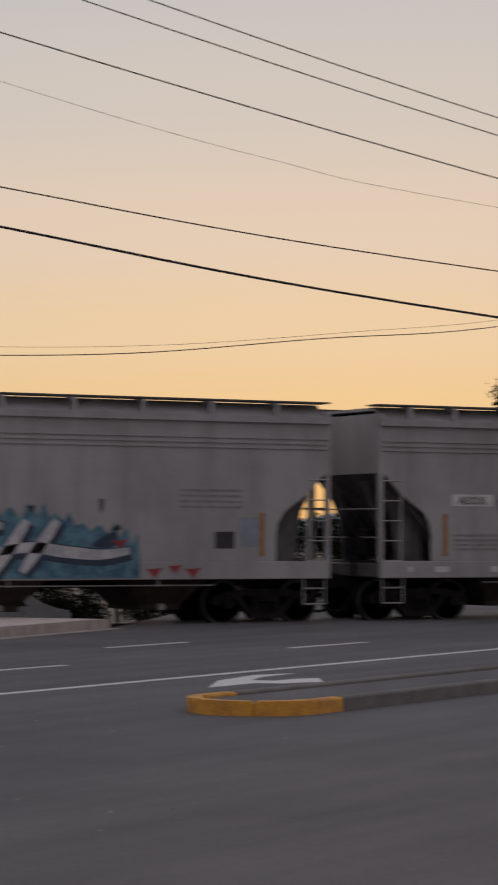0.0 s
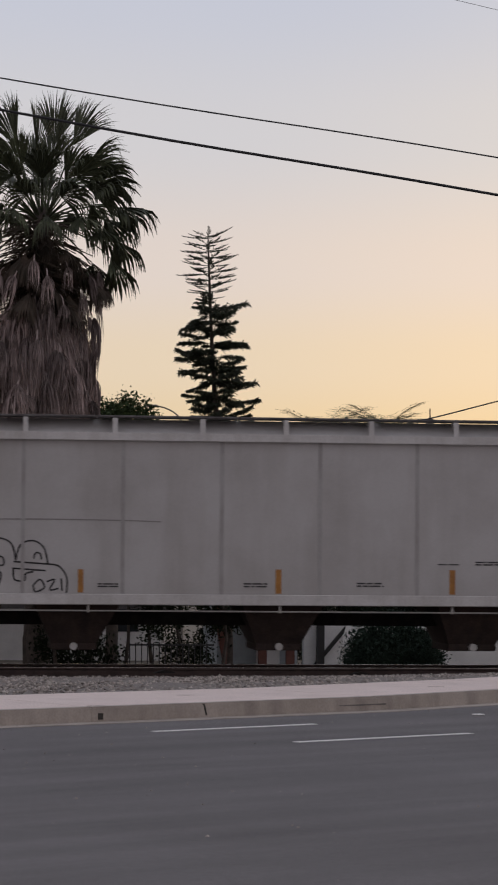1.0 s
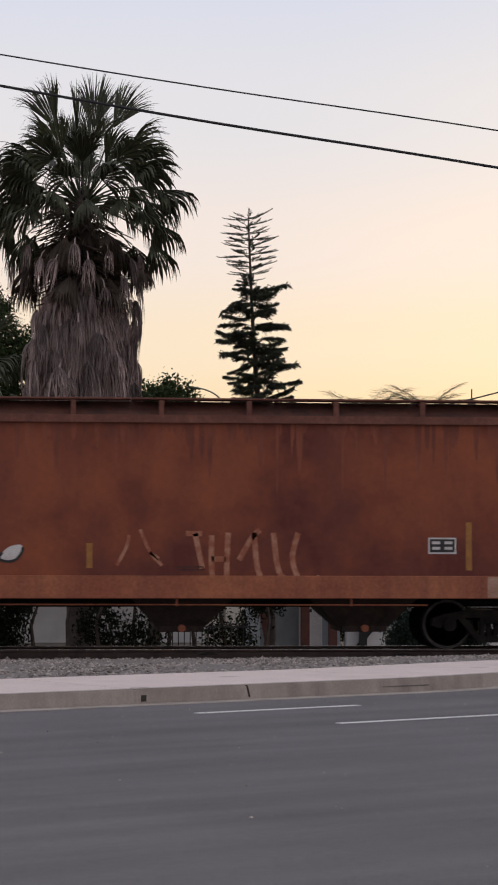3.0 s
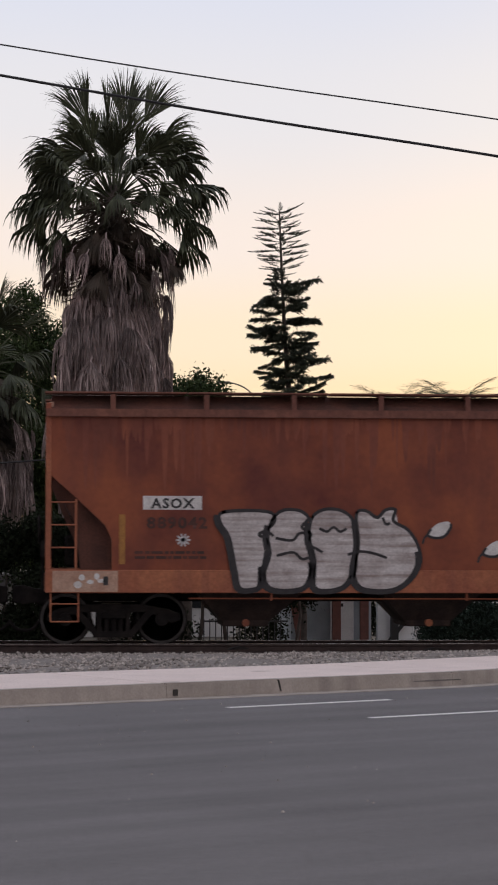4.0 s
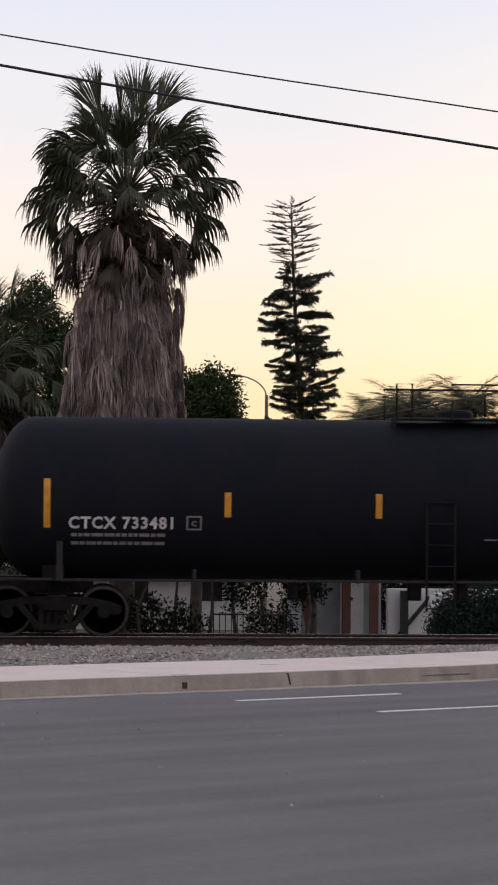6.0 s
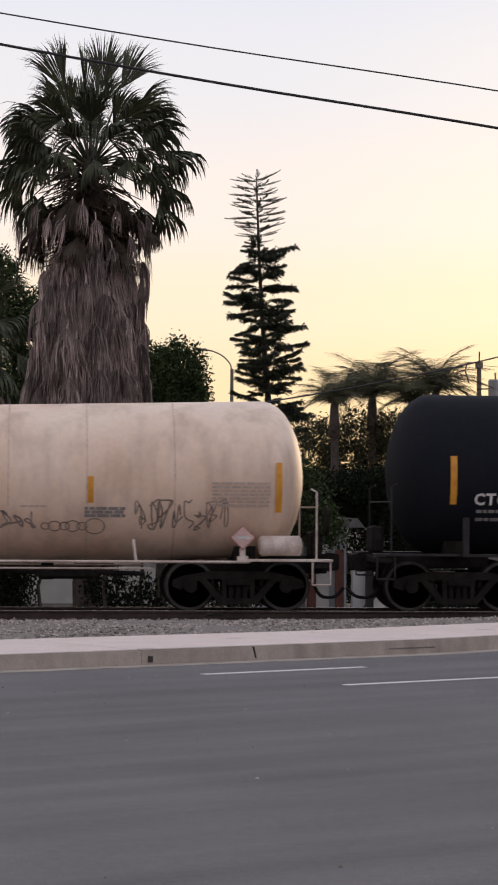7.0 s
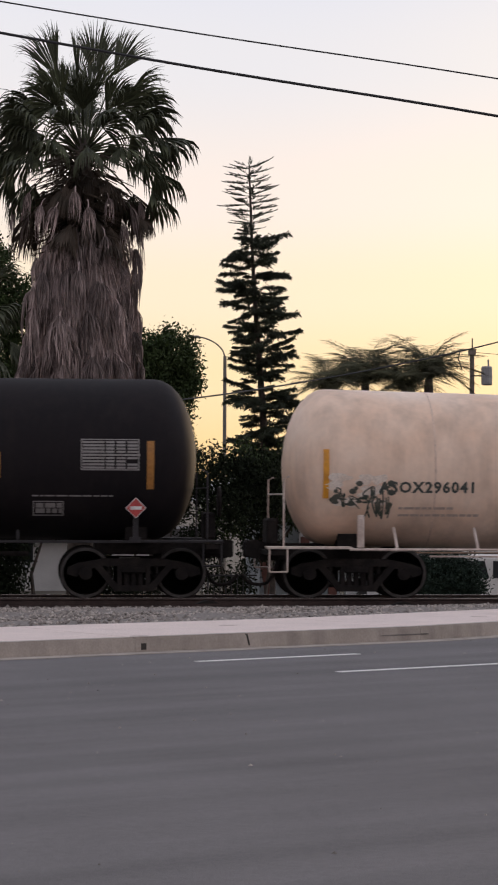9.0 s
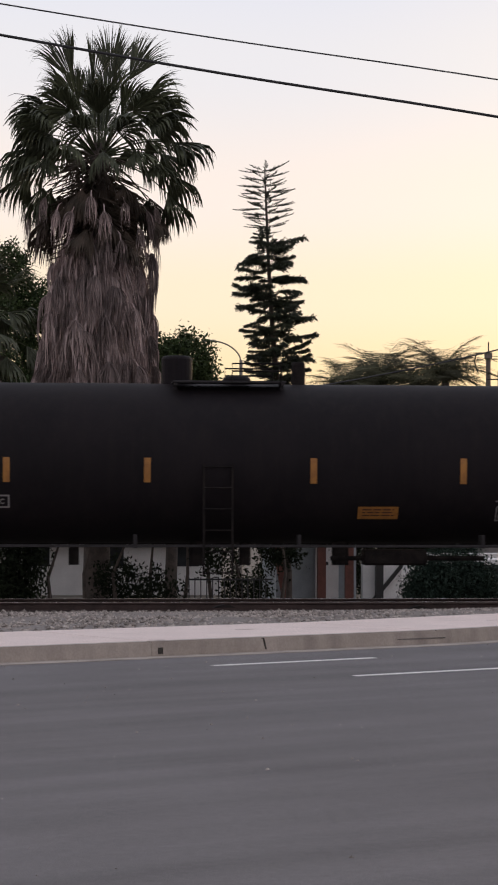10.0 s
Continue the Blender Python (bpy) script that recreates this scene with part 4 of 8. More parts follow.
    for k in range(14):
        cx, cz, r = rnd.uniform(-2.3, 4.3), rnd.uniform(1.0, 2.1), rnd.uniform(0.06, 0.2)
        bm = bmesh.new()
        blot(bm, sill, closed_line([(cx - r * 1.6, cz - r * 0.3), (cx - r * 0.4, cz + r * 0.5), (cx + r, cz + r), (cx + r * 1.2, cz - r * 0.2), (cx, cz - r * 0.6)], 3), 0.007 + 0.0001 * k)
        part("graffiti_fade", bm, M["spray_navy"] if k % 2 else M["spray_black"], car)
    for k, (cx, cz, r, m) in enumerate(((-1.9, 2.28, 0.10, "spray_red"), (0.0, 2.36, 0.10, "spray_red"), (1.45, 2.34, 0.11, "spray_red"), (4.3, 1.62, 0.12, "spray_red"), (-2.6, 1.70, 0.11, "spray_red"), (5.05, 1.05, 0.12, "spray_red"),
                                       (5.5, 1.12, 0.1, "spray_red"), (5.9, 1.05, 0.12, "spray_red"), (-1.35, 2.30, 0.12, "spray_orange"), (0.62, 2.42, 0.08, "spray_orange"), (2.4, 2.3, 0.08, "spray_navy"))):
        bm = bmesh.new()
        blot(bm, sill, [(cx - r * 1.6, cz + r * 0.6), (cx - r * 0.2, cz + r * 0.5), (cx + r * 1.4, cz + r * 0.8), (cx + r * 0.6, cz - r * 0.3), (cx, cz - r * 1.2), (cx - r * 0.8, cz - r * 0.2)], 0.009 + 0.0001 * k)
        part("graffiti_spot", bm, M[m], car, "sprayed colour blotch")
    word = [
        [(-1.55, 1.92), (-1.72, 1.40), (-1.86, 1.02)], [(-1.95, 1.82), (-1.3, 1.97), (-0.72, 1.92), (-0.70, 1.70), (-1.0, 1.56), (-1.45, 1.50)], [(-1.0, 1.54), (-0.66, 1.42), (-0.74, 1.14), (-1.2, 0.99), (-1.95, 1.06)],
        [(-0.42, 1.72), (0.02, 1.84), (0.40, 1.80), (0.30, 1.40), (0.16, 1.04)], [(0.26, 1.48), (-0.10, 1.44), (-0.34, 1.24), (-0.10, 1.06), (0.24, 1.16)],
        [(1.68, 1.96), (1.10, 1.96), (0.70, 1.84), (0.66, 1.62), (1.05, 1.48), (1.46, 1.36), (1.38, 1.10), (0.95, 0.99), (0.40, 1.04)],
        [(2.16, 2.06), (1.96, 1.55), (1.74, 1.02)], [(2.80, 2.08), (2.56, 1.55), (2.34, 1.06)], [(1.7, 1.46), (2.4, 1.54), (3.1, 1.46), (3.9, 1.40), (4.5, 1.48)],
    ]
    slant = lambda p: [(x + (z - 1.5) * 0.28, z) for x, z in p]
    swell = lambda t: 0.10 + 0.13 * math.sin(math.pi * min(1, 0.12 + t * 0.8))
    bm = bmesh.new()
    for s in word:
        ribbon(bm, sill, [(x + 0.05, z - 0.05) for x, z in slant(smooth_line(s, 7))], lambda t: swell(t) + 0.14, 0.011)
    part("graffiti_shadow", bm, M["spray_navy"], car, "dark navy outline of the letters")
    bm = bmesh.new()
    for s in word:
        ribbon(bm, sill, slant(smooth_line(s, 7)), swell, 0.015)
    part("graffiti_word", bm, M["spray_white"], car, "slanting white brush-like letters")
    bm = bmesh.new()
    panel(bm, sd, 6.39, 6.83, 1.52, 1.86)
    part("data_panel", bm, M["mark_black"], car, "black data panel")
    bm = bmesh.new()
    panel(bm, sd, 6.95, 7.45, 1.55, 2.15)
    part("blue_patch", bm, M["blue_patch"], car, "faded bluish repaint patch")
    return car


def tank(name, half, paint, trim, barrel, placards):
    """A tank car: dished heads, saddle ends, walkways and stub sills."""
    car = empty(name)
    bm = bmesh.new()
    rings = []
    n = 40
    stations = [(-half + 0.78 * (1 - math.cos(radians(90 * i / 8))), math.sin(radians(90 * i / 8))) for i in range(9)]
    xs = stations + [(-half + 0.78 + (2 * half - 1.56) * i / 12, 1.0) for i in range(1, 12)] + [(-x, k) for x, k in reversed(stations)]
    for x, k in xs:
        zc, r = barrel(x)
        rr = max(0.02, r * k)
        rings.append([bm.verts.new((x, math.cos(2 * math.pi * j / n) * rr, zc + math.sin(2 * math.pi * j / n) * rr)) for j in range(n)])
    for a, b in zip(rings, rings[1:]):
        for j in range(n):
            bm.faces.new((a[j], a[(j + 1) % n], b[(j + 1) % n], b[j]))
    bm.faces.new(rings[0][::-1])
    bm.faces.new(rings[-1])
    part("tank_shell", bm, paint, car, smooth=True)
    return car


def tank_ends(car, half, trim, deck_z, barrel, gear_trim):
    for s in (-1, 1):
        zc, r = barrel(s * (half - 1.2))
        bm = bmesh.new()
        box(bm, s * (half - 1.9), s * (half + 0.45), -0.32, 0.32, deck_z - 0.24, deck_z - 0.02, 0.015)
        box(bm, s * (half + 0.10), s * (half + 0.42), -1.42, 1.42, deck_z - 0.12, deck_z - 0.02, 0.012)
        part("stub_sill", bm, M["gear"], car)
        bm = bmesh.new()
        box(bm, s * (half - 1.15), s * (half + 0.42), -1.46, -0.95, deck_z, deck_z + 0.045, 0.008)
        part("end_platform", bm, trim, car, "narrow steel end platform")
        bm = bmesh.new()
        box(bm, s * (half - 1.15), s * (half + 0.42), 0.95, 1.46, deck_z, deck_z + 0.045, 0.008)
        part("end_platform", bm, trim, car, "narrow steel end platform")
        bm = bmesh.new()
        a = [(-0.85, deck_z - 0.02), (0.85, deck_z - 0.02)] + [(math.cos(radians(t)) * (r + 0.02), zc + math.sin(radians(t)) * (r + 0.02)) for t in (-56, -63, -74, -90, -106, -117, -124)]
        va = [bm.verts.new((s * (half - 1.15) - 0.2, y, z)) for y, z in a]
        vb = [bm.verts.new((s * (half - 1.15) + 0.2, y, z)) for y, z in a]
        bm.faces.new(va)
        bm.faces.new(vb[::-1])
        for i in range(len(a)):
            j = (i + 1) % len(a)
            bm.faces.new((va[i], vb[i], vb[j], va[j]))
        part("saddle", bm, M["gear"], car, "welded saddle under the tank")
        bm = bmesh.new()
        for y in (-1.42, 1.42):
            x0 = s * (half + 0.12)
            tube(bm, [(x0, y, deck_z), (x0, y, deck_z + 1.28), (x0 - s * 0.10, y * 0.97, deck_z + 1.33)], 0.02, 6)
            for k in (0.05, 0.38):
                tube(bm, [(s * (half + k), y, deck_z), (s * (half + k), y, deck_z - 0.42)], 0.018, 5)
            tube(bm, [(s * (half + 0.05), y, deck_z - 0.42), (s * (half + 0.38), y, deck_z - 0.42)], 0.018, 5)
        tube(bm, [(s * (half + 0.12), -1.42, deck_z + 1.0), (s * (half + 0.12), 1.42, deck_z + 1.0)], 0.018, 6)
        part("end_handrail", bm, trim, car, "thin bent steel handrail")
        bm = bmesh.new()
        box(bm, s * (half + 0.12), s * (half + 0.34), -0.5, 0.3, deck_z + 0.05, deck_z + 0.55, 0.04)
        lathe_b = bmesh.new()
        lathe(lathe_b, [(-0.03, 0.02), (-0.03, 0.27), (0.0, 0.29), (0.03, 0.27), (0.03, 0.02)], 16, "x")
        for v in lathe_b.verts:
            v.co = v.co + Vector((s * (half + 0.40), -0.55, deck_z + 0.75))
        part("brake_box", bm, M["gear"], car)
        if s > 0:
            part("brake_wheel", lathe_b, M["gear"], car, "dark round hand brake wheel")
        else:
            lathe_b.free()
    running_gear(car, half - (1.28 if trim is M['cream_trim'] else 1.2), half + 0.1)


def top_platform(car, zt, material, x0, x1, housing):
    """Walkway, railing and valve housing on the tank's top."""
    bm = bmesh.new()
    for y in (-0.62, 0.62):
        box(bm, x0, x1, y - 0.26, y + 0.26, zt - 0.16, zt - 0.12, 0.008)
    for x in (x0 + 0.06, x1 - 0.06):
        box(bm, x - 0.03, x + 0.03, -0.87, 0.87, zt - 0.20, zt - 0.16)
        for y in (-0.6, 0.6):
            box(bm, x - 0.03, x + 0.03, y - 0.03, y + 0.03, zt - 0.55, zt - 0.16)
    part("top_walkway", bm, material, car, "grated walkway on top of the tank")
    return car


def railing(car, y, pts, r, material):
    bm = bmesh.new()
    for p in pts:
        tube(bm, [(x, y, z) for x, z in p], r, 6)
    return part("railing", bm, material, car, "bent steel pipe railing")


def valve_housing(car, x, z0, z1, r, material, label):
    bm = bmesh.new()
    lathe(bm, [(z0, r), (z1 - 0.06, r), (z1 - 0.02, r * 0.93), (z1, r * 0.8)], 20, "z")
    for v in bm.verts:
        v.co.x += x
    part("valve_housing", bm, material, car, label)


def placard(car, side, x, z, r, face, post_to, post_mat, edge=None):
    bm = bmesh.new()
    box(bm, x - 0.05, x + 0.05, -1.49, -1.42, post_to, z - r * 0.4)
    box(bm, x - 0.10, x + 0.10, -1.50, -1.36, post_to, post_to + 0.1)
    p = part("placard_holder", bm, post_mat, car, "steel placard post")
    bm = bmesh.new()
    prism(bm, [(x - r, z), (x, z - r), (x + r, z), (x, z + r)], -1.53, -1.50)
    part("placard", bm, edge or M["mark_white"], p, "diamond placard edge")
    bm = bmesh.new()
    q = r * 0.90
    prism(bm, [(x - q, z), (x, z - q), (x + q, z), (x, z + q)], -1.536, -1.53)
    part("placard_face", bm, face, p, "diamond hazard placard")
    bm = bmesh.new()
    box(bm, x - r * 0.55, x + r * 0.55, -1.541, -1.536, z - 0.03, z + 0.03)
    part("placard_number", bm, M["mark_white"], p)


def build_black_tank(first):
    half = 8.22
    bar = lambda x: (2.52, 1.50)
    paint = M["black_tank"] if first else M["brown_tank"]
    car = tank("tank_car", half, paint, M["gear"], bar, True)
    tagged(car, "glossy black tank car with white lettering and yellow reflectors" if first else "weathered brownish-black tank car with faded markings", "railcar", "freight cars of the train")
    tank_ends(car, half, M["gear_light"], 0.98, bar, paint)
    sd = Side(0, bar)
    rnd = random.Random(11 if first else 12)
    rf = M["reflector"] if first else M["reflector_dirty"]
    strips = [(-7.25, -7.13, 1.94, 2.83), (-3.97, -3.85, 2.15, 2.60), (-1.2, -1.08, 2.15, 2.6), (1.5, 1.62, 2.15, 2.61), (4.12, 4.24, 2.15, 2.61), (7.25, 7.37, 1.95, 2.84)]
    if not first:
        strips = [(-7.25, -7.13, 1.94, 2.83), (-3.9, -3.78, 2.15, 2.6), (-1.35, -1.23, 2.15, 2.6), (1.69, 1.81, 2.14, 2.60), (4.46, 4.58, 2.14, 2.61), (7.23, 7.36, 1.95, 2.83)]
    reflectors(car, sd, strips, rf)
    ylw = (3.24, 4.01, 1.76, 2.03) if first else (2.60, 3.35, 1.49, 1.72)
    bm = bmesh.new()
    panel(bm, sd, *ylw)
    part("warning_panel", bm, M["yellow_sign"] if first else M["reflector_dirty"], car, "yellow warning panel with tiny writing")
    bm = bmesh.new()
    bars(bm, sd, ylw[0] + 0.08, ylw[1] - 0.08, ylw[2] + 0.04, ylw[3] - 0.03, 3, rnd, 0.009, 0.6)
    tagged(part("panel_writing", bm, M["mark_brown"], car), kind="stuff")
    data = (5.97, 7.05, 2.0, 2.53) if first else (6.03, 7.09, 2.29, 2.86)
    bm = bmesh.new()
    for a, b, c, d in ((data[0], data[1], data[3] - 0.02, data[3]), (data[0], data[1], data[2], data[2] + 0.02), (data[0], data[0] + 0.02, data[2], data[3]), (data[1] - 0.02, data[1], data[2], data[3])):
        panel(bm, sd, a, b, c, d)
    dw, dh = data[1] - data[0] - 0.06, (data[3] - data[2] - 0.05) / 9
    for i in range(9):
        z = data[2] + 0.03 + dh * i
        for c0, c1 in ((0.0, 0.40), (0.42, 0.58), (0.61, 0.78), (0.81, 1.0)):
            if i == 4 or rnd.random() > 0.04:
                panel(bm, sd, data[0] + 0.03 + dw * c0, data[0] + 0.03 + dw * (c1 if i != 4 else c1 + 0.05), z, z + dh * 0.66, 0.008)
    part("data_panel", bm, M["mark_grey"], car, "white ruled table of small writing")
    bm = bmesh.new()
    if first:
        for x0, x1, z0, z1, n in ((5.02, 5.71, 1.95, 2.0, 1), (5.02, 5.54, 1.77, 1.87, 2), (0.84, 1.62, 1.755, 1.785, 1), (-6.75, -5.01, 1.78, 1.85, 1), (-6.75, -5.01, 1.63, 1.70, 1)):
            bars(bm, sd, x0, x1, z0, z1, n, rnd, gap=0.15)
    else:
        for x0, x1, z0, z1, n in ((5.15, 6.62, 1.81, 1.84, 1), (5.22, 5.7, 1.5, 1.7, 2)):
            bars(bm, sd, x0, x1, z0, z1, n, rnd, gap=0.15)
        for a, b, c, d in ((5.17, 5.73, 1.71, 1.73), (5.17, 5.73, 1.46, 1.48), (5.17, 5.19, 1.46, 1.73), (5.71, 5.73, 1.46, 1.73)):
            panel(bm, sd, a, b, c, d)
    tagged(part("small_writing", bm, M["mark_grey"], car, "rows of small unreadable white writing"), kind="stuff")
    if first:
        lettering(car, sd, "CTCX 733481", -6.80, -4.90, 1.92, 2.15, M["mark_white"], "white reporting mark and car number")
    bm = bmesh.new()
    k = (-4.66, -4.38, 1.91, 2.17) if first else (-4.05, -3.78, 1.68, 1.92)
    for a, b, c, d in ((k[0], k[1], k[3] - 0.03, k[3]), (k[0], k[1], k[2], k[2] + 0.03), (k[0], k[0] + 0.03, k[2], k[3]), (k[1] - 0.03, k[1], k[2], k[3])):
        panel(bm, sd, a, b, c, d)
    part("plate_mark", bm, M["mark_grey"], car, "small white square outline")
    lettering(car, sd, "C", (k[0] + k[1]) / 2 - 0.045, (k[0] + k[1]) / 2 + 0.045, k[2] + 0.07, k[2] + 0.17, M["mark_grey"], "small white letter")
    placard(car, sd, 7.06 if first else 7.03, 1.61, 0.19, M["red"], 0.98, M["gear_light"])
    bm = bmesh.new()
    box(bm, -7.01, -6.90, -1.48, -1.38, 0.98, 1.7)
    part("grab_post", bm, M["gear_light"], car)
    for s in (-1, 1):
        bm = bmesh.new()
        box(bm, -half + 1.2, half - 1.2, s * 1.36, s * 1.44, 0.97, 1.02, 0.006)
        for x in (-4.5, -1.5, 1.5, 4.9):
            box(bm, x - 0.03, x + 0.03, s * 1.05, s * 1.42, 0.96, 1.2)
        part("side_walkway", bm, M["gear_light"], car, "thin dark steel walkway bar")
    bm = bmesh.new()
    for x, r in ((-0.3, 0.14), (0.6, 0.11), (2.4, 0.16), (-2.6, 0.10)):
        tube(bm, [(x, -0.2, 0.62), (x, -0.2, 1.1)], r, 10)
        part("bottom_outlet", bm, M["gear"], car, "dark outlet valve")
        bm = bmesh.new()
    tube(bm, [(2.2, -0.35, 0.75), (5.1, -0.35, 0.75)], 0.05, 6)
    box(bm, 2.8, 4.0, -0.55, -0.1, 0.62, 0.92, 0.04)
    part("brake_rigging", bm, M["gear"], car, "dark brake cylinder and rod")
    ladder(car, -0.26, 0.26, 0.45, 2.5, -1.52, 6, M["gear"], "dark steel side ladder")
    top_platform(car, 4.16, M["gear_light"], -0.8, 1.3, None)
    if first:
        railing(car, -0.87, [[(-0.74, 4.0), (-0.74, 4.66), (-0.45, 4.66), (-0.45, 4.0)], [(0.3, 4.0), (0.3, 4.66), (1.22, 4.66), (1.22, 4.0)], [(0.3, 4.55), (1.22, 4.55)]], 0.02, M["gear"])
        railing(car, 0.87, [[(-0.74, 4.0), (-0.74, 4.66), (1.22, 4.66), (1.22, 4.0)]], 0.02, M["gear"])
        valve_housing(car, 0.5, 3.95, 4.22, 0.34, M["black_tank"], "black round valve housing")
    else:
        valve_housing(car, -0.68, 3.95, 4.54, 0.29, M["brown_tank"], "dark round manway housing")
        valve_housing(car, 0.45, 3.95, 4.16, 0.27, M["brown_tank"], "low round valve cover")
        for y in (-0.87, 0.87):
            railing(car, y, [[(0.3, 4.0), (0.3, 4.36), (1.2, 4.36), (1.2, 4.0)], [(0.3, 4.22), (1.2, 4.22)]], 0.018, M["gear"])
    valve_housing(car, 1.62, 3.95, 4.44, 0.13, M["gear"], "small relief valve on the tank")
    return car


def whiten(m):
    """Paler residue that has run down round the fill dome."""
    nt = m.node_tree
    nd, ln = nt.nodes.new, nt.links.new
    p = nt.nodes["Principled BSDF"]
    prev = p.inputs["Base Color"].links[0].from_socket
    tc, sep, n = nd("ShaderNodeTexCoord"), nd("ShaderNodeSeparateXYZ"), nd("ShaderNodeTexNoise")
    ln(tc.outputs["Object"], sep.inputs[0])
    mp = nd("ShaderNodeMapping")
    mp.inputs["Scale"].default_value = (1.6, 1.6, 0.3)
    ln(tc.outputs["Object"], mp.inputs[0])
    n.inputs["Scale"].default_value, n.inputs["Detail"].default_value = 1.0, 4
    ln(mp.outputs[0], n.inputs["Vector"])
    a = nd("ShaderNodeMath")
    a.operation = "MULTIPLY_ADD"
    a.inputs[1].default_value, a.inputs[2].default_value = 2.6, -0.9
    ln(n.outputs["Fac"], a.inputs[0])
    b = nd("ShaderNodeMath")
    b.operation = "ADD"
    ln(sep.outputs["X"], b.inputs[0])
    ln(a.outputs[0], b.inputs[1])
    c = nd("ShaderNodeMath")
    c.operation = "ABSOLUTE"
    ln(b.outputs[0], c.inputs[0])
    r = nd("ShaderNodeMapRange")
    r.interpolation_type = "SMOOTHSTEP"
    r.inputs["From Min"].default_value, r.inputs["From Max"].default_value = 0.4, 1.9
    r.inputs["To Min"].default_value, r.inputs["To Max"].default_value = 0.8, 0.0
    ln(c.outputs[0], r.inputs["Value"])
    mx = nd("ShaderNodeMixRGB")
    mx.inputs[2].default_value = (0.80, 0.75, 0.74, 1)
    ln(r.outputs[0], mx.inputs[0])
    ln(prev, mx.inputs[1])
    ln(mx.outputs[0], p.inputs["Base Color"])


def build_cream_tank():
    half = 8.38
    bar = lambda x: (2.22 + 0.17 * min(1.0, abs(x) / 7.6), 1.475)
    whiten(M["cream_tank"])
    car = tank("tank_car", half, M["cream_tank"], M["cream_trim"], bar, True)
    tagged(car, "dirty cream tank car with ladder, top railing and scribbled tags", "railcar", "freight cars of the train")
    tank_ends(car, half, M["cream_trim"], 0.87, bar, M["cream_trim"])
    sd = Side(0, bar)
    rnd = random.Random(21)
    reflectors(car, sd, [(-7.78, -7.67, 1.80, 2.70), (-4.11, -3.99, 1.95, 2.42), (-1.36, -1.25, 1.91, 2.39), (1.45, 1.57, 1.92, 2.39), (4.31, 4.42, 1.93, 2.41), (7.75, 7.86, 1.77, 2.68)], M["reflector"])
    bm = bmesh.new()
    panel(bm, sd, 1.73, 2.45, 1.62, 1.89)
    part("warning_panel", bm, M["yellow_sign"], car, "yellow warning panel with small writing")
    bm = bmesh.new()
    bars(bm, sd, 1.80, 2.38, 1.66, 1.86, 3, rnd, 0.009, 0.6)
    tagged(part("panel_writing", bm, M["mark_brown"], car), kind="stuff")
    lettering(car, sd, "ASOX296041", -6.75, -4.98, 1.90, 2.12, M["mark_dark_green"], "dark green reporting mark and car number")
    bm = bmesh.new()
    for x0, x1, z0, z1, n in ((-6.36, -5.35, 1.59, 1.66, 1), (-6.36, -4.86, 1.46, 1.53, 1), (0.27, 0.97, 1.58, 1.86, 4), (6.58, 7.64, 1.86, 2.33, 7), (-4.1, -3.4, 1.80, 1.87, 1), (-2.7, -2.2, 1.72, 1.86, 2), (3.1, 3.6, 1.84, 1.88, 1)):
        bars(bm, sd, x0, x1, z0, z1, n, rnd, gap=0.4)
    tagged(part("small_writing", bm, M["mark_taupe"], car, "rows of faded unreadable writing"), kind="stuff")
    bm = bmesh.new()
    bars(bm, sd, 4.26, 5.0, 1.66, 1.86, 3, rnd, gap=0.2)
    tagged(part("stencil_block", bm, M["mark_grey"], car, "grey stencilled block of writing"), kind="stuff")

    def scribble(x0, x1, z0, z1, n, seed, w):
        r = random.Random(seed)
        b = bmesh.new()
        for i in range(n):
            cx = x0 + (x1 - x0) * (i + 0.5) / n
            hx = (x1 - x0) / n * r.uniform(0.4, 0.75)
            pts = [(cx + r.uniform(-hx, hx), z0 + (z1 - z0) * r.random()) for _ in range(r.randint(6, 9))]
            ribbon(b, sd, smooth_line(pts, 6), w * r.uniform(0.7, 1.2), 0.007)
        return b

    part("dark_tag", scribble(-7.55, -6.82, 1.60, 2.05, 3, 1, 0.022), M["spray_green"], car, "broken dark green scribbled tag")
    part("dark_tag", scribble(-7.0, -6.52, 1.42, 1.90, 4, 4, 0.03), M["spray_green"], car, "dark green scribbled tag")
    b = bmesh.new()
    r = random.Random(4)
    for _ in range(26):
        x, z = r.uniform(-7.6, -6.4), r.uniform(1.65, 2.1)
        blot(b, sd, arc(x, z, r.uniform(0.02, 0.09), r.uniform(0.015, 0.06), 0, 320, 7), 0.008)
    pale = bmesh.new()
    for k in range(16):
        x, z = r.uniform(-7.7, -6.7), r.uniform(1.7, 2.25)
        blot(pale, sd, closed_line([(x + math.cos(a) * r.uniform(0.05, 0.2), z + math.sin(a) * r.uniform(0.03, 0.12)) for a in (0.2, 1.2, 2.3, 3.3, 4.4, 5.4)], 3), 0.004 + 0.0001 * k)
    part("pale_splash", pale, M["pale_spray"], car, "whitish blotches sprayed over an old tag")
    part("paint_splatter", b, M["spray_green"], car, "dark green paint splatter")
    part("faint_tag", scribble(-4.2, -3.0, 1.33, 1.74, 4, 2, 0.03), M["spray_faint"], car, "washed-out brown tag")
    part("green_tag", scribble(-2.1, -1.5, 1.45, 1.84, 5, 3, 0.03), M["spray_green"], car, "small dark green tag")
    part("red_tag", scribble(-1.0, -0.7, 1.5, 1.9, 2, 8, 0.025), M["spray_faint"], car, "faint reddish tag")
    part("black_tag", scribble(1.02, 1.72, 1.58, 1.76, 6, 5, 0.022), M["spray_black"], car, "small black scrawled tag")
    bm = bmesh.new()
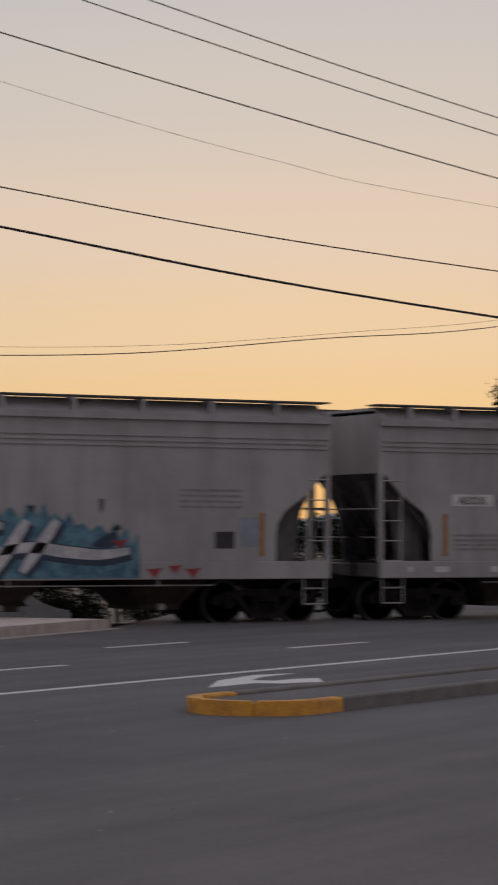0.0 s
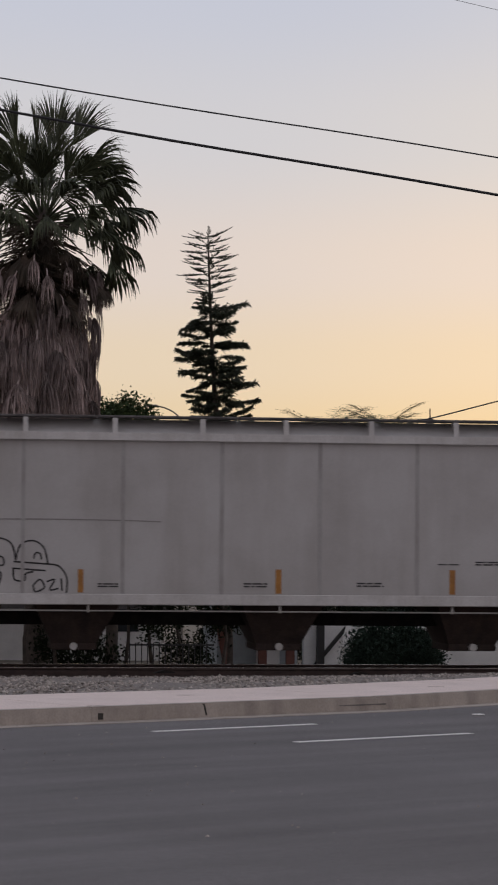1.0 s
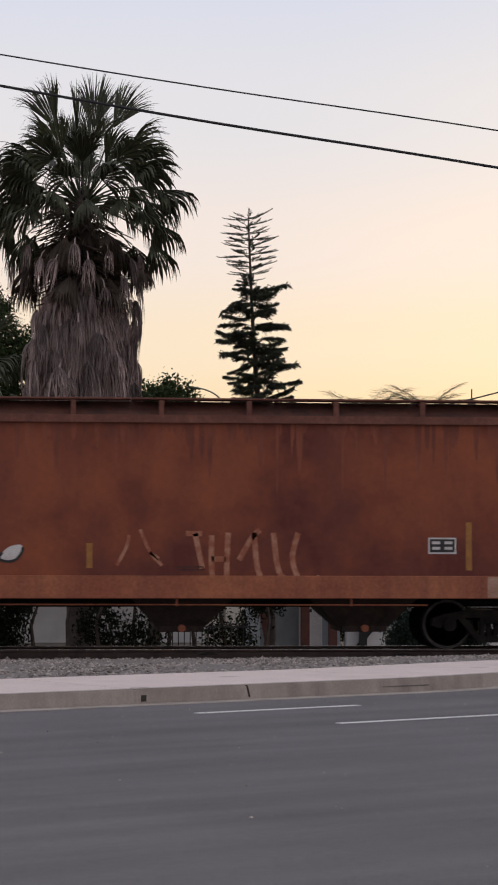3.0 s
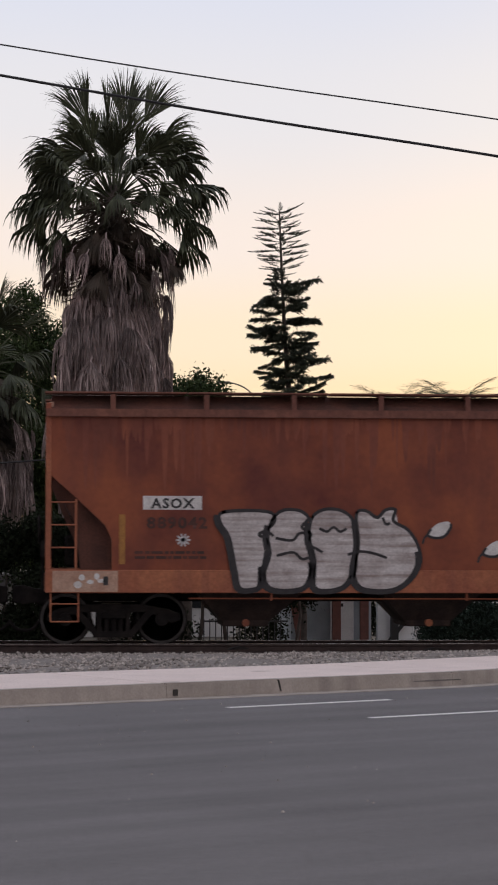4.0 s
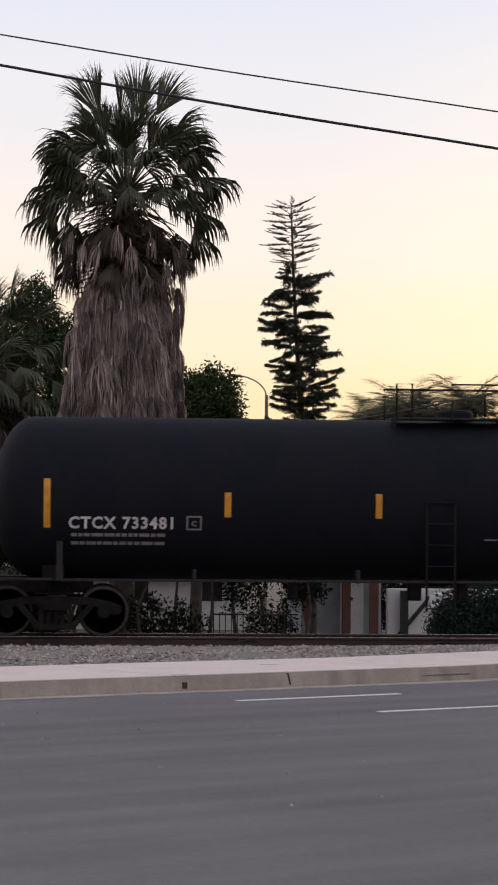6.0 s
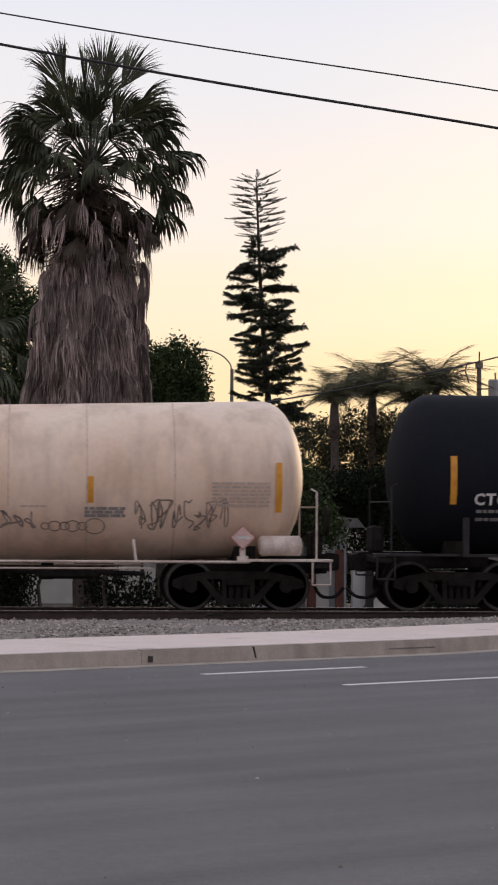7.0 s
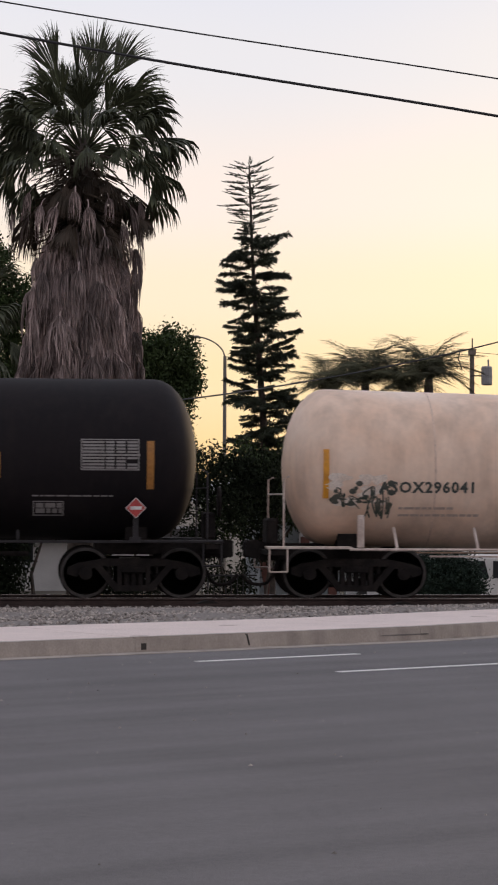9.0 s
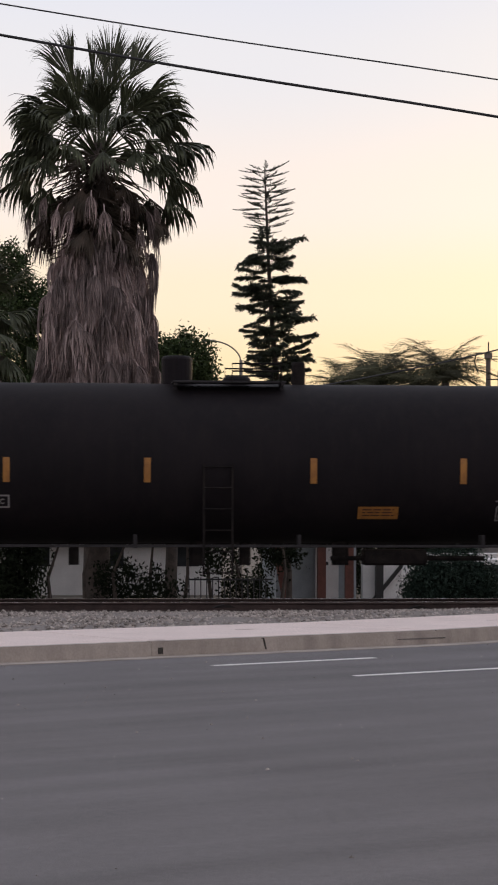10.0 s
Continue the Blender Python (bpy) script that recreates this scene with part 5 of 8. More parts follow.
    ribbon(bm, sd, smooth_line([(1.1, 1.46), (1.4, 1.44), (1.3, 1.38), (1.62, 1.40)], 5), 0.03, 0.007)
    part("tag_underline", bm, M["spray_black"], car)
    bm = bmesh.new()
    for x, r in ((3.55, 0.06), (3.72, 0.09), (3.90, 0.07), (4.05, 0.10), (4.22, 0.07), (4.45, 0.14)):
        loop = arc(x, 1.50, r * 1.3, r, 0, 360, 14)
        ribbon(bm, sd, loop, 0.02, 0.007)
    part("ring_tag", bm, M["spray_faint"], car, "row of looping grey rings")
    part("faint_tag", scribble(2.7, 3.4, 1.45, 1.8, 3, 9, 0.03), M["spray_faint"], car, "washed-out brown tag")
    part("broken_tag", scribble(5.2, 6.9, 1.45, 2.0, 8, 10, 0.028), M["spray_faint"], car, "broken grey-green tag")
    for s in (-1, 1):
        bm = bmesh.new()
        tube(bm, [(-half + 1.1, s * 1.45, 0.865), (half - 1.1, s * 1.45, 0.865)], 0.028, 6)
        tube(bm, [(-half + 2.6, s * 1.35, 0.74), (half - 2.9, s * 1.35, 0.74)], 0.02, 6)
        part("side_handrail", bm, M["cream_trim"], car, "long cream pipe rail along the tank")
        for x in (-4.9, -2.7, 2.2, 5.2, -6.4):
            bm = bmesh.new()
            tube(bm, [(x - 0.04, s * 1.22, 1.26), (x, s * 1.45, 0.86)], 0.03, 6)
            part("rail_bracket", bm, M["cream_trim"], car)
    # ladder: painted rails on the barrel, free rungs below
    bm = bmesh.new()
    for x in (-0.66, -0.18):
        pts = []
        for a in range(-14, 80, 6):
            zc, rr = bar(x)
            pts.append((x, -math.cos(radians(a)) * (rr + 0.10), zc + math.sin(radians(a)) * (rr + 0.10)))
        tube(bm, [(x, -1.55, 0.42), (x, -1.55, 1.3)] + pts, 0.024, 6)
    for i in range(12):
        if i < 6:
            z = 0.44 + i * 0.33
            y = -1.55 if z < 1.6 else -1.56
        else:
            a = 8 + (i - 6) * 12
            zc, rr = bar(-0.4)
            y, z = -math.cos(radians(a)) * (rr + 0.10), zc + math.sin(radians(a)) * (rr + 0.10)
        tube(bm, [(-0.66, y, z), (-0.18, y, z)], 0.016, 6)
    tube(bm, [(-0.60, -1.52, 1.02), (-0.24, -1.52, 0.92)], 0.014, 5)
    part("ladder", bm, M["cream_trim"], car, "cream pipe ladder bent over the barrel")
    for x in (-5.7, -4.15, -2.85, -1.26, 0.23, 1.34, 2.88, 4.3, 5.9):
        zc, rr = bar(x)
        bm = bmesh.new()
        lathe(bm, [(x - 0.02, rr - 0.01), (x - 0.014, rr + 0.005), (x + 0.014, rr + 0.005), (x + 0.02, rr - 0.01)], 40, "x")
        for v in bm.verts:
            v.co.z += zc
        part("weld_seam", bm, M["seam_paint"], car)
    top_platform(car, 3.82, M["cream_trim"], -1.25, 1.65, None)
    railing(car, -0.87, [smooth_line([(-1.16, 3.64), (-1.16, 4.30), (-1.08, 4.46), (-0.66, 4.46), (-0.58, 4.32), (-0.58, 3.64)], 4), smooth_line([(-0.02, 3.64), (-0.02, 4.30), (0.05, 4.46), (0.4, 4.47), (1.61, 4.43)], 4), [(1.61, 4.44), (1.61, 3.64)],
                        [(-1.16, 4.33), (-0.7, 4.33), (-0.66, 3.7)], [(0.0, 4.32), (1.61, 4.30)], [(0.06, 3.66), (0.06, 4.33)], [(1.5, 3.66), (1.5, 4.3)]], 0.024, M["cream_trim"])
    railing(car, 0.87, [[(-1.16, 3.64), (-1.16, 4.46), (1.61, 4.46), (1.61, 3.64)]], 0.024, M["cream_trim"])
    bm = bmesh.new()
    box(bm, 0.66, 1.22, -0.85, -0.35, 3.82, 4.14, 0.04)
    box(bm, 0.64, 1.24, -0.87, -0.33, 4.10, 4.15, 0.012)
    h = part("valve_box", bm, M["mark_white"], car, "white boxy valve housing")
    bm = bmesh.new()
    box(bm, 0.68, 1.20, -0.83, -0.37, 3.62, 3.82, 0.02)
    part("valve_base", bm, M["cream_trim"], h)
    valve_housing(car, -0.3, 3.60, 3.84, 0.26, M["gear"], "dark manway cover")
    valve_housing(car, 1.8, 3.60, 3.86, 0.07, M["gear"], "small relief valve")
    placard(car, sd, 7.14, 1.31, 0.23, M["placard_face"], 0.87, M["cream_trim"], M["placard_pale"])
    bm = bmesh.new()
    lathe(bm, [(7.44, 0.02), (7.46, 0.14), (7.52, 0.19), (8.18, 0.19), (8.24, 0.14), (8.26, 0.02)], 18, "x")
    for v in bm.verts:
        v.co.y -= 1.22
        v.co.z += 1.16
    part("air_reservoir", bm, M["cream_trim"], car, "cream cylindrical air reservoir", smooth=True)
    bm = bmesh.new()
    box(bm, -7.14, -7.02, -1.48, -1.36, 0.9, 1.5)
    part("bolster_post", bm, M["cream_trim"], car)
    bm = bmesh.new()
    for x, rr in ((0.5, 0.14), (3.6, 0.12)):
        tube(bm, [(x, -0.2, 0.5), (x, -0.2, 0.9)], rr, 10)
        part("bottom_outlet", bm, M["gear"], car, "dark outlet valve")
        bm = bmesh.new()
    box(bm, 3.4, 4.5, -0.6, -0.15, 0.52, 0.76, 0.06)
    tube(bm, [(2.0, -0.5, 0.7), (5.4, -0.5, 0.62)], 0.05, 6)
    part("brake_rigging", bm, M["gear"], car, "dark brake cylinder and rod")
    return car


# The tilted sill's brighter look is put into this lighter trim colour.
M["white_trim"] = mat("brighter_white_paint", (0.62, 0.60, 0.59), (0.52, 0.50, 0.485), 0.6, scale=1.0, fine=25, bump=0.02, streak=(0.38, 0.34, 0.32), streak_amt=0.35, fine_amt=0.4)
M["seam_grey"] = mat("dirty_seam_paint", (0.40, 0.385, 0.38), (0.33, 0.31, 0.30), 0.6, scale=1.5, fine=20, bump=0.02, fine_amt=0.3)
M["rust_mid"] = mat("dull_rust_brown_paint", (0.22, 0.085, 0.055), (0.14, 0.052, 0.038), 0.75, scale=1.2, fine=18, bump=0.05, streak=(0.1, 0.035, 0.028), streak_amt=0.5)
M["soot"] = mat("sooty_maroon_paint", (0.24, 0.068, 0.04), (0.165, 0.048, 0.032), 0.75, scale=0.8, fine=10, bump=0.03, streak=(0.36, 0.11, 0.052), streak_amt=0.7, streak_scale=(3, 3, 0.5), fine_amt=0.5)
M["seam_paint"] = mat("grimy_weld_seam", (0.76, 0.58, 0.47), (0.64, 0.47, 0.37), 0.6, scale=1.5, fine=20, bump=0.02)
# Beige darkened in the colour itself for the shade behind the car ends.
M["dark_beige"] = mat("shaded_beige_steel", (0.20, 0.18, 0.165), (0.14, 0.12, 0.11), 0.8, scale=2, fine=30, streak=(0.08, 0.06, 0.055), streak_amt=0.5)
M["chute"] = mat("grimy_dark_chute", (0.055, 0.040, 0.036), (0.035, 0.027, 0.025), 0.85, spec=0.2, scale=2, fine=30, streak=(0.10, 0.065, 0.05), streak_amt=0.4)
# Shade of slope sheets and webs put into grimy steel; also boards, grime spots.
M["grey_shade"] = mat("shaded_grimy_steel", (0.16, 0.15, 0.15), (0.10, 0.09, 0.09), 0.8, scale=2, fine=30, streak=(0.05, 0.045, 0.045), streak_amt=0.6)
M["cream_rust"] = mat("bleached_tan_paint", (0.52, 0.34, 0.25), (0.42, 0.24, 0.17), 0.7, scale=3, fine=30)
M["gear_light"] = mat("dusty_dark_steel", (0.04, 0.037, 0.04), (0.028, 0.026, 0.027), 0.7, spec=0.2, scale=4, fine=40)
M["mark_dark_green"] = mat("dark_green_stencil", (0.05, 0.06, 0.055), (0.085, 0.09, 0.08), 0.6, scale=6, fine=50, bump=0)
M["placard_face"] = mat("faded_pink_placard", (0.70, 0.50, 0.46), (0.60, 0.36, 0.33), 0.6, scale=6, fine=50, bump=0)
M["placard_pale"] = mat("faded_red_placard", (0.42, 0.15, 0.14), (0.34, 0.12, 0.11), 0.6, scale=6, fine=50, bump=0)
M["blue_patch"] = mat("bluish_repaint", (0.30, 0.33, 0.38), (0.26, 0.28, 0.32), 0.6, scale=3, fine=30, bump=0)

CARS = [(build_grey_hopper(False), 34.27), (build_grey_hopper(True), 15.0), (build_white_hopper(), -4.52), (build_rust_hopper(), -24.05),
        (build_black_tank(True), -42.90), (build_cream_tank(), -61.12), (build_black_tank(False), -79.36)]


# ---- ground, road, kerb, sidewalk ----
ROAD_TURN = 31.0
KERB = [(-90.0, -25.8), (-30.0, 9.45), (-0.86, 26.55), (5.4, 30.35), (8.6, 33.2), (11.0, 35.4), (13.2, 37.4), (15.7, 39.6), (18.3, 41.9)]


def offset(line, d):
    out = []
    for i, p in enumerate(line):
        a, b = line[max(0, i - 1)], line[min(len(line) - 1, i + 1)]
        dx, dy = b[0] - a[0], b[1] - a[1]
        k = math.hypot(dx, dy)
        out.append((p[0] - dy / k * d, p[1] + dx / k * d))
    return out


def pavement_back(line, d):
    """The sidewalk's far edge: it narrows where the street bends."""
    k = [min(1.0, max(0.0, (p[0] - 3.0) / 5.0)) for p in line]
    return [(a[0] + (b[0] - a[0]) * t, a[1] + (b[1] - a[1]) * t) for a, b, t in zip(offset(line, d), offset(line, d - 0.4), k)]


def resample(line, step, start=0.0):
    out, s, want = [], 0.0, start
    for a, b in zip(line, line[1:]):
        l = math.hypot(b[0] - a[0], b[1] - a[1])
        while want <= s + l:
            t = (want - s) / l
            out.append((a[0] + (b[0] - a[0]) * t, a[1] + (b[1] - a[1]) * t))
            want += step
        s += l
    out.append(line[-1])
    return out


def ground_height(x, y):
    if y < 46.5:
        return -0.30
    return -0.30 - 0.85 * min(1.0, (y - 46.5) / 9.0)


def build_ground():
    xs = [-900, -300, -120, -60, -30, -15, -5, 5, 15, 25, 40, 70, 130, 320, 900]
    ys = [-500, -150, -60, -20, 10, 30, 40, 46.5, 49, 52, 55.5, 60, 70, 85, 110, 160, 300, 700, 1500]
    bm = bmesh.new()
    v = [[bm.verts.new((x, y, ground_height(x, y) + (random.uniform(-0.05, 0.05) if 47 < y < 80 else 0))) for x in xs] for y in ys]
    for a, b in zip(v, v[1:]):
        for i in range(len(xs) - 1):
            bm.faces.new((a[i], a[i + 1], b[i + 1], b[i]))
    tagged(part("ground", bm, M["dirt"]), "dry bare dirt ground beyond the railway", "ground", kind="structure")
    bm = bmesh.new()
    slab(bm, [(-90, -120), (160, -120), (160, 130), (60, 110), (30, 60), (22, 47.5), *KERB[::-1]], -0.28, 0.0)
    tagged(part("road", bm, M["asphalt"]), "worn grey asphalt road with faint wheel bands", "road", kind="structure")


def strip_pieces(name, parent, inner, outer, z0, z1, material, label, step, start, gap=0.012, bevel=0.02):
    """Concrete cast in lengths, with joints between them."""
    fine_in, fine_out = inner, outer
    for (a, b), (c, d) in zip(zip(fine_in, fine_in[1:]), zip(fine_out, fine_out[1:])):
        l = math.hypot(b[0] - a[0], b[1] - a[1])
        if l < 0.05:
            continue
        g = gap / l / 2
        mixp = lambda p, q, t: (p[0] + (q[0] - p[0]) * t, p[1] + (q[1] - p[1]) * t)
        bm = bmesh.new()
        slab(bm, [mixp(a, b, g), mixp(a, b, 1 - g), mixp(c, d, 1 - g), mixp(c, d, g)], z0, z1)
        bmesh.ops.bevel(bm, geom=[e for e in bm.edges if all(v.co.z > z1 - 0.001 for v in e.verts)], offset=bevel, segments=2, affect="EDGES")
        part(name, bm, material, parent)


def build_kerb():
    base = resample(KERB, 4.4, 0.25)
    kerb = empty("kerb")
    tagged(kerb, "grey concrete kerb with weep hole and open joint", "kerb", kind="structure")
    k0, k1 = base, offset(base, 0.17)
    strip_pieces("kerb_stone", kerb, k0, k1, -0.2, 0.18, M["kerb"], "", 4.4, 0.2, 0.004)
    bm = bmesh.new()
    g0, g1 = offset(base, -0.30), offset(base, -0.002)
    for i in range(len(base) - 1):
        slab(bm, [g0[i], g0[i + 1], g1[i + 1], g1[i]], -0.1, 0.006)
    part("gutter", bm, M["kerb"], kerb, "narrow concrete gutter along the kerb")
    walk_ = empty("sidewalk")
    tagged(walk_, "pale pinkish concrete sidewalk with joints", "sidewalk", kind="structure")
    w0, w1 = offset(base, 0.175), pavement_back(base, 2.75)
    strip_pieces("concrete_slab", walk_, w0, w1, -0.2, 0.176, M["concrete"], "", 4.4, 0.2, 0.007, 0.008)
    c, s = math.cos(radians(ROAD_TURN)), math.sin(radians(ROAD_TURN))
    # weep hole and an open crack in the kerb face
    for name, x, w, h, lean in (("weep_hole", 1.36, 0.07, 0.075, 0.0), ("crack", 2.68, 0.022, 0.14, 0.04)):
        y = 26.55 + (x + 0.86) * 0.607
        bm = bmesh.new()
        prism(bm, [(-w / 2, 0.03), (w / 2, 0.03), (w / 2 - lean, 0.03 + h), (-w / 2 - lean, 0.03 + h)], -0.006, 0.02)
        ob = part(name, bm, M["crackfill"], kerb)
        ob.matrix_basis = pose(x, y, 0, 0, 0, 31.3)
    # a long dark tyre scuff on the face
    bm = bmesh.new()
    prism(bm, [(0, 0.078), (0.3, 0.070), (0.82, 0.074), (0.80, 0.088), (0.35, 0.090), (0.05, 0.086)], -0.006, 0.02)
    part("tyre_scuff", bm, M["old_kerb"], kerb).matrix_basis = pose(4.44, 26.55 + 5.30 * 0.607, 0, 0, 0, 31.3)
    # pale chips and stains on the edge
    bm = bmesh.new()
    rnd = random.Random(2)
    for k in range(7):
        x = rnd.uniform(-1, 9)
        y = 26.55 + (x + 0.86) * 0.607 + 0.25 + rnd.uniform(0, 1.6)
        slab(bm, [(x + math.cos(a) * rnd.uniform(0.03, 0.16), y + math.sin(a) * rnd.uniform(0.02, 0.07)) for a in (0, 1, 2, 3, 4, 5)], 0.172, 0.179)
    tagged(part("sidewalk_stains", bm, M["stain"]), "scattered small stains on the concrete", "stain", kind="stuff")


def build_road_marks():
    def stripe(x0, y0, x1, y1, w=0.11, name="lane_dash", label="thin white painted lane dash"):
        bm = bmesh.new()
        dx, dy = x1 - x0, y1 - y0
        k = math.hypot(dx, dy)
        nx, ny = -dy / k * w / 2, dx / k * w / 2
        slab(bm, [(x0 + nx, y0 + ny), (x1 + nx, y1 + ny), (x1 - nx, y1 - ny), (x0 - nx, y0 - ny)], -0.002, 0.005)
        return tagged(part(name, bm, M["line"]), label, "road marking", "lane markings", "structure")

    c, s = math.cos(radians(31.0)), math.sin(radians(31.0))
    for k in (0, 1, 2):
        x, y = 1.87 + k * 7.75 * c, 26.31 + k * 7.75 * s + (0.55 if k else 0)
        stripe(x, y, x + 2.32 * 0.85, y + 2.32 * 0.527)
        x, y = 3.25 + k * 8.5 * c, 24.73 + k * 8.5 * s + (0.15 if k else 0)
        stripe(x, y, x + 2.48 * 0.857, y + 2.48 * 0.515)
    stripe(8.55, 24.69, 60.0, 55.8, 0.14, "lane_line", "solid white painted turn lane line")
    # left-turn arrow, worn
    bm = bmesh.new()
    arrow = [(1.16, 1.16), (0.50, 1.02), (-0.43, 0.18), (-1.10, -0.93), (-0.20, -0.42), (0.05, -0.62), (0.66, -0.55), (0.96, 0.10), (0.62, 0.12), (0.22, -0.14), (-0.02, 0.08), (0.40, 0.62)]
    slab(bm, arrow, -0.002, 0.005)
    ob = tagged(part("turn_arrow", bm, M["line"]), "worn white turn arrow painted on asphalt", "road marking", kind="structure")
    ob.matrix_basis = pose(13.5, 26.4, 0)
    for x, y in ((6.12, 29.14), (8.43, 28.15), (8.38, 24.98)):
        bm = bmesh.new()
        box(bm, -0.07, 0.07, -0.06, 0.06, 0.0, 0.02, 0.012)
        ob = tagged(part("road_stud", bm, M["line"]), "small white raised pavement marker", "road stud", "pavement markers")
        ob.matrix_basis = pose(x, y, 0, 0, 0, 31)
    # median island with a painted nose
    island = empty("median_island", pose(11.25, 21.94, 0, 0, 0, 30))
    tagged(island, "low kerbed median island with a yellow painted nose", "traffic island", kind="structure")
    hw, kw = 0.74, 0.16

    def bend(r, a0, a1, k):
        return [(-math.sin(radians(a0 + (a1 - a0) * i / k)) * r, math.cos(radians(a0 + (a1 - a0) * i / k)) * r) for i in range(k + 1)]

    for a0, a1 in ((0, 59.4), (60, 119.4), (120, 180)):
        bm = bmesh.new()
        slab(bm, bend(hw, a0, a1, 6) + bend(hw - kw, a1, a0, 6), -0.1, 0.15)
        bmesh.ops.bevel(bm, geom=[e for e in bm.edges if all(v.co.z > 0.14 for v in e.verts)], offset=0.02, segments=2, affect="EDGES")
        part("painted_nose", bm, M["yellow_kerb"], island, "rounded yellow painted kerb end")
    bm = bmesh.new()
    slab(bm, [(24.0, -hw + kw), (24.0, hw - kw)] + bend(hw - kw, 0, 180, 10), -0.1, 0.11)
    part("island_top", bm, M["asphalt"], island, "dark asphalt infill")
    for sy in (-1, 1):
        x = 0.005
        for l in [0.5] + [3.0] * 8:
            bm = bmesh.new()
            box(bm, x, x + l - 0.008, min(sy * hw, sy * (hw - kw)), max(sy * hw, sy * (hw - kw)), -0.1, 0.15, 0.02)
            part("island_kerb", bm, M["yellow_kerb" if l < 1 else "old_kerb"], island)
            x += l


def build_track():
    track = empty("railway_track", pose(0, TRACK_Y, 0))
    tagged(track, "single railway track with dark ties and worn rails", "railway track", kind="structure")
    for s in (-1, 1):
        bm = bmesh.new()
        prof = [(-0.07, -0.22), (0.07, -0.22), (0.07, -0.205), (0.012, -0.19), (0.012, -0.10), (0.036, -0.09), (0.036, -0.058), (-0.036, -0.058), (-0.036, -0.09), (-0.012, -0.10), (-0.012, -0.19), (-0.07, -0.205)]
        a = [bm.verts.new((-95, s * 0.7535 + y, z)) for y, z in prof]
        b = [bm.verts.new((95, s * 0.7535 + y, z)) for y, z in prof]
        bm.faces.new(a)
        bm.faces.new(b[::-1])
        for i in range(len(prof)):
            j = (i + 1) % len(prof)
            bm.faces.new((a[i], b[i], b[j], a[j]))
        r = part("rail", bm, M["rail"], track, "rusty steel rail")
        bm = bmesh.new()
        box(bm, -95, 95, s * 0.7535 - 0.032, s * 0.7535 + 0.032, -0.058, RAIL_Z)
        part("rail_head", bm, M["rail_head"], r, "rail head worn bright")
    bm = bmesh.new()
    box(bm, -0.11, 0.11, -1.3, 1.3, -0.40, -0.22, 0.012)
    me = finish("tie", bm, M["tie"])
    rnd = random.Random(1)
    for i in range(70):
        shared("tie", me, track, pose(-8 + i * 0.54, rnd.uniform(-0.04, 0.04), rnd.uniform(-0.015, 0.01), 0, 0, rnd.uniform(-1.5, 1.5)))
    # ballast: a dark oily bed under the rails, and the pale gravel strip before it
    bm = bmesh.new()
    pts = [(-2.2, -0.30), (-1.45, -0.23), (1.45, -0.23), (2.4, -0.45)]
    rows = []
    x = -95.0
    while x <= 95:
        rows.append([bm.verts.new((x, y, z + rnd.uniform(-0.02, 0.02))) for y, z in pts])
        x += 0.8
    for a, b in zip(rows, rows[1:]):
        for i in range(3):
            bm.faces.new((a[i], b[i], b[i + 1], a[i + 1]))
    ob = tagged(part("track_bed", bm, M["dark_ballast"]), "oil-darkened ballast under the rails", "ballast", kind="structure")
    ob.matrix_basis = pose(0, TRACK_Y, 0)
    inner = pavement_back(resample(KERB, 1.1, 0.25), 2.70)
    bm = bmesh.new()
    rows = []
    for x, y in inner:
        if x < -60 or y > 42.0:
            continue
        r = []
        for k in range(9):
            t = k / 8
            yy = y + (42.55 - y) * t
            zz = 0.155 - 0.345 * t ** 1.5 + rnd.uniform(-0.03, 0.03) * (0 < k)
            r.append(bm.verts.new((x - 0.25 * t, yy, zz)))
        rows.append(r)
    for a, b in zip(rows, rows[1:]):
        for i in range(8):
            bm.faces.new((a[i], b[i], b[i + 1], a[i + 1]))
    tagged(part("gravel_strip", bm, M["ballast"]), "strip of loose grey gravel beside the track", "gravel", kind="structure")
    # loose stones
    verts, faces = [], []
    line = [(x, y) for x, y in inner]
    def back_y(x):
        for a, b in zip(line, line[1:]):
            if a[0] <= x <= b[0]:
                return a[1] + (b[1] - a[1]) * (x - a[0]) / (b[0] - a[0])
        return 40.0
    for _ in range(15000):
        x = rnd.uniform(-4.5, 13.5)
        y0 = back_y(x)
        t = rnd.random()
        y = y0 + (43.3 - y0) * t
        if y < y0 + 0.1:
            continue
        z = 0.155 - 0.345 * min(1, t * 1.05) ** 1.5 + rnd.uniform(-0.03, 0.01)
        r = rnd.uniform(0.018, 0.042) * (1.5 if rnd.random() < 0.06 else 1)
        n = len(verts)
        for dx, dy, dz in ((1, 0, 0), (0, 1, 0), (-1, 0, 0), (0, -1, 0), (0, 0, 1), (0, 0, -1)):
            k = r * rnd.uniform(0.6, 1.2)
            verts.append((x + dx * k + rnd.uniform(-0.3, 0.3) * r, y + dy * k, z + dz * k * 0.8))
        for a, b in ((0, 1), (1, 2), (2, 3), (3, 0)):
            faces.append((n + a, n + b, n + 4))
            faces.append((n + b, n + a, n + 5))
    me = bpy.data.meshes.new("gravel_stones")
    me.from_pydata(verts, [], faces)
    me.materials.append(M["stone_island"])
    tagged(new("gravel_stones", me), "loose grey and tan gravel stones", "gravel", kind="stuff")
    # a rusty scrap lying on the gravel
    for x, y, z in ((3.05, 40.6, 0.02), (6.7, 42.3, -0.08)):
        bm = bmesh.new()
        prism(bm, [(-0.2, 0), (0.22, 0), (0.12, 0.04), (0.02, 0.06), (-0.10, 0.035)], -0.06, 0.06)
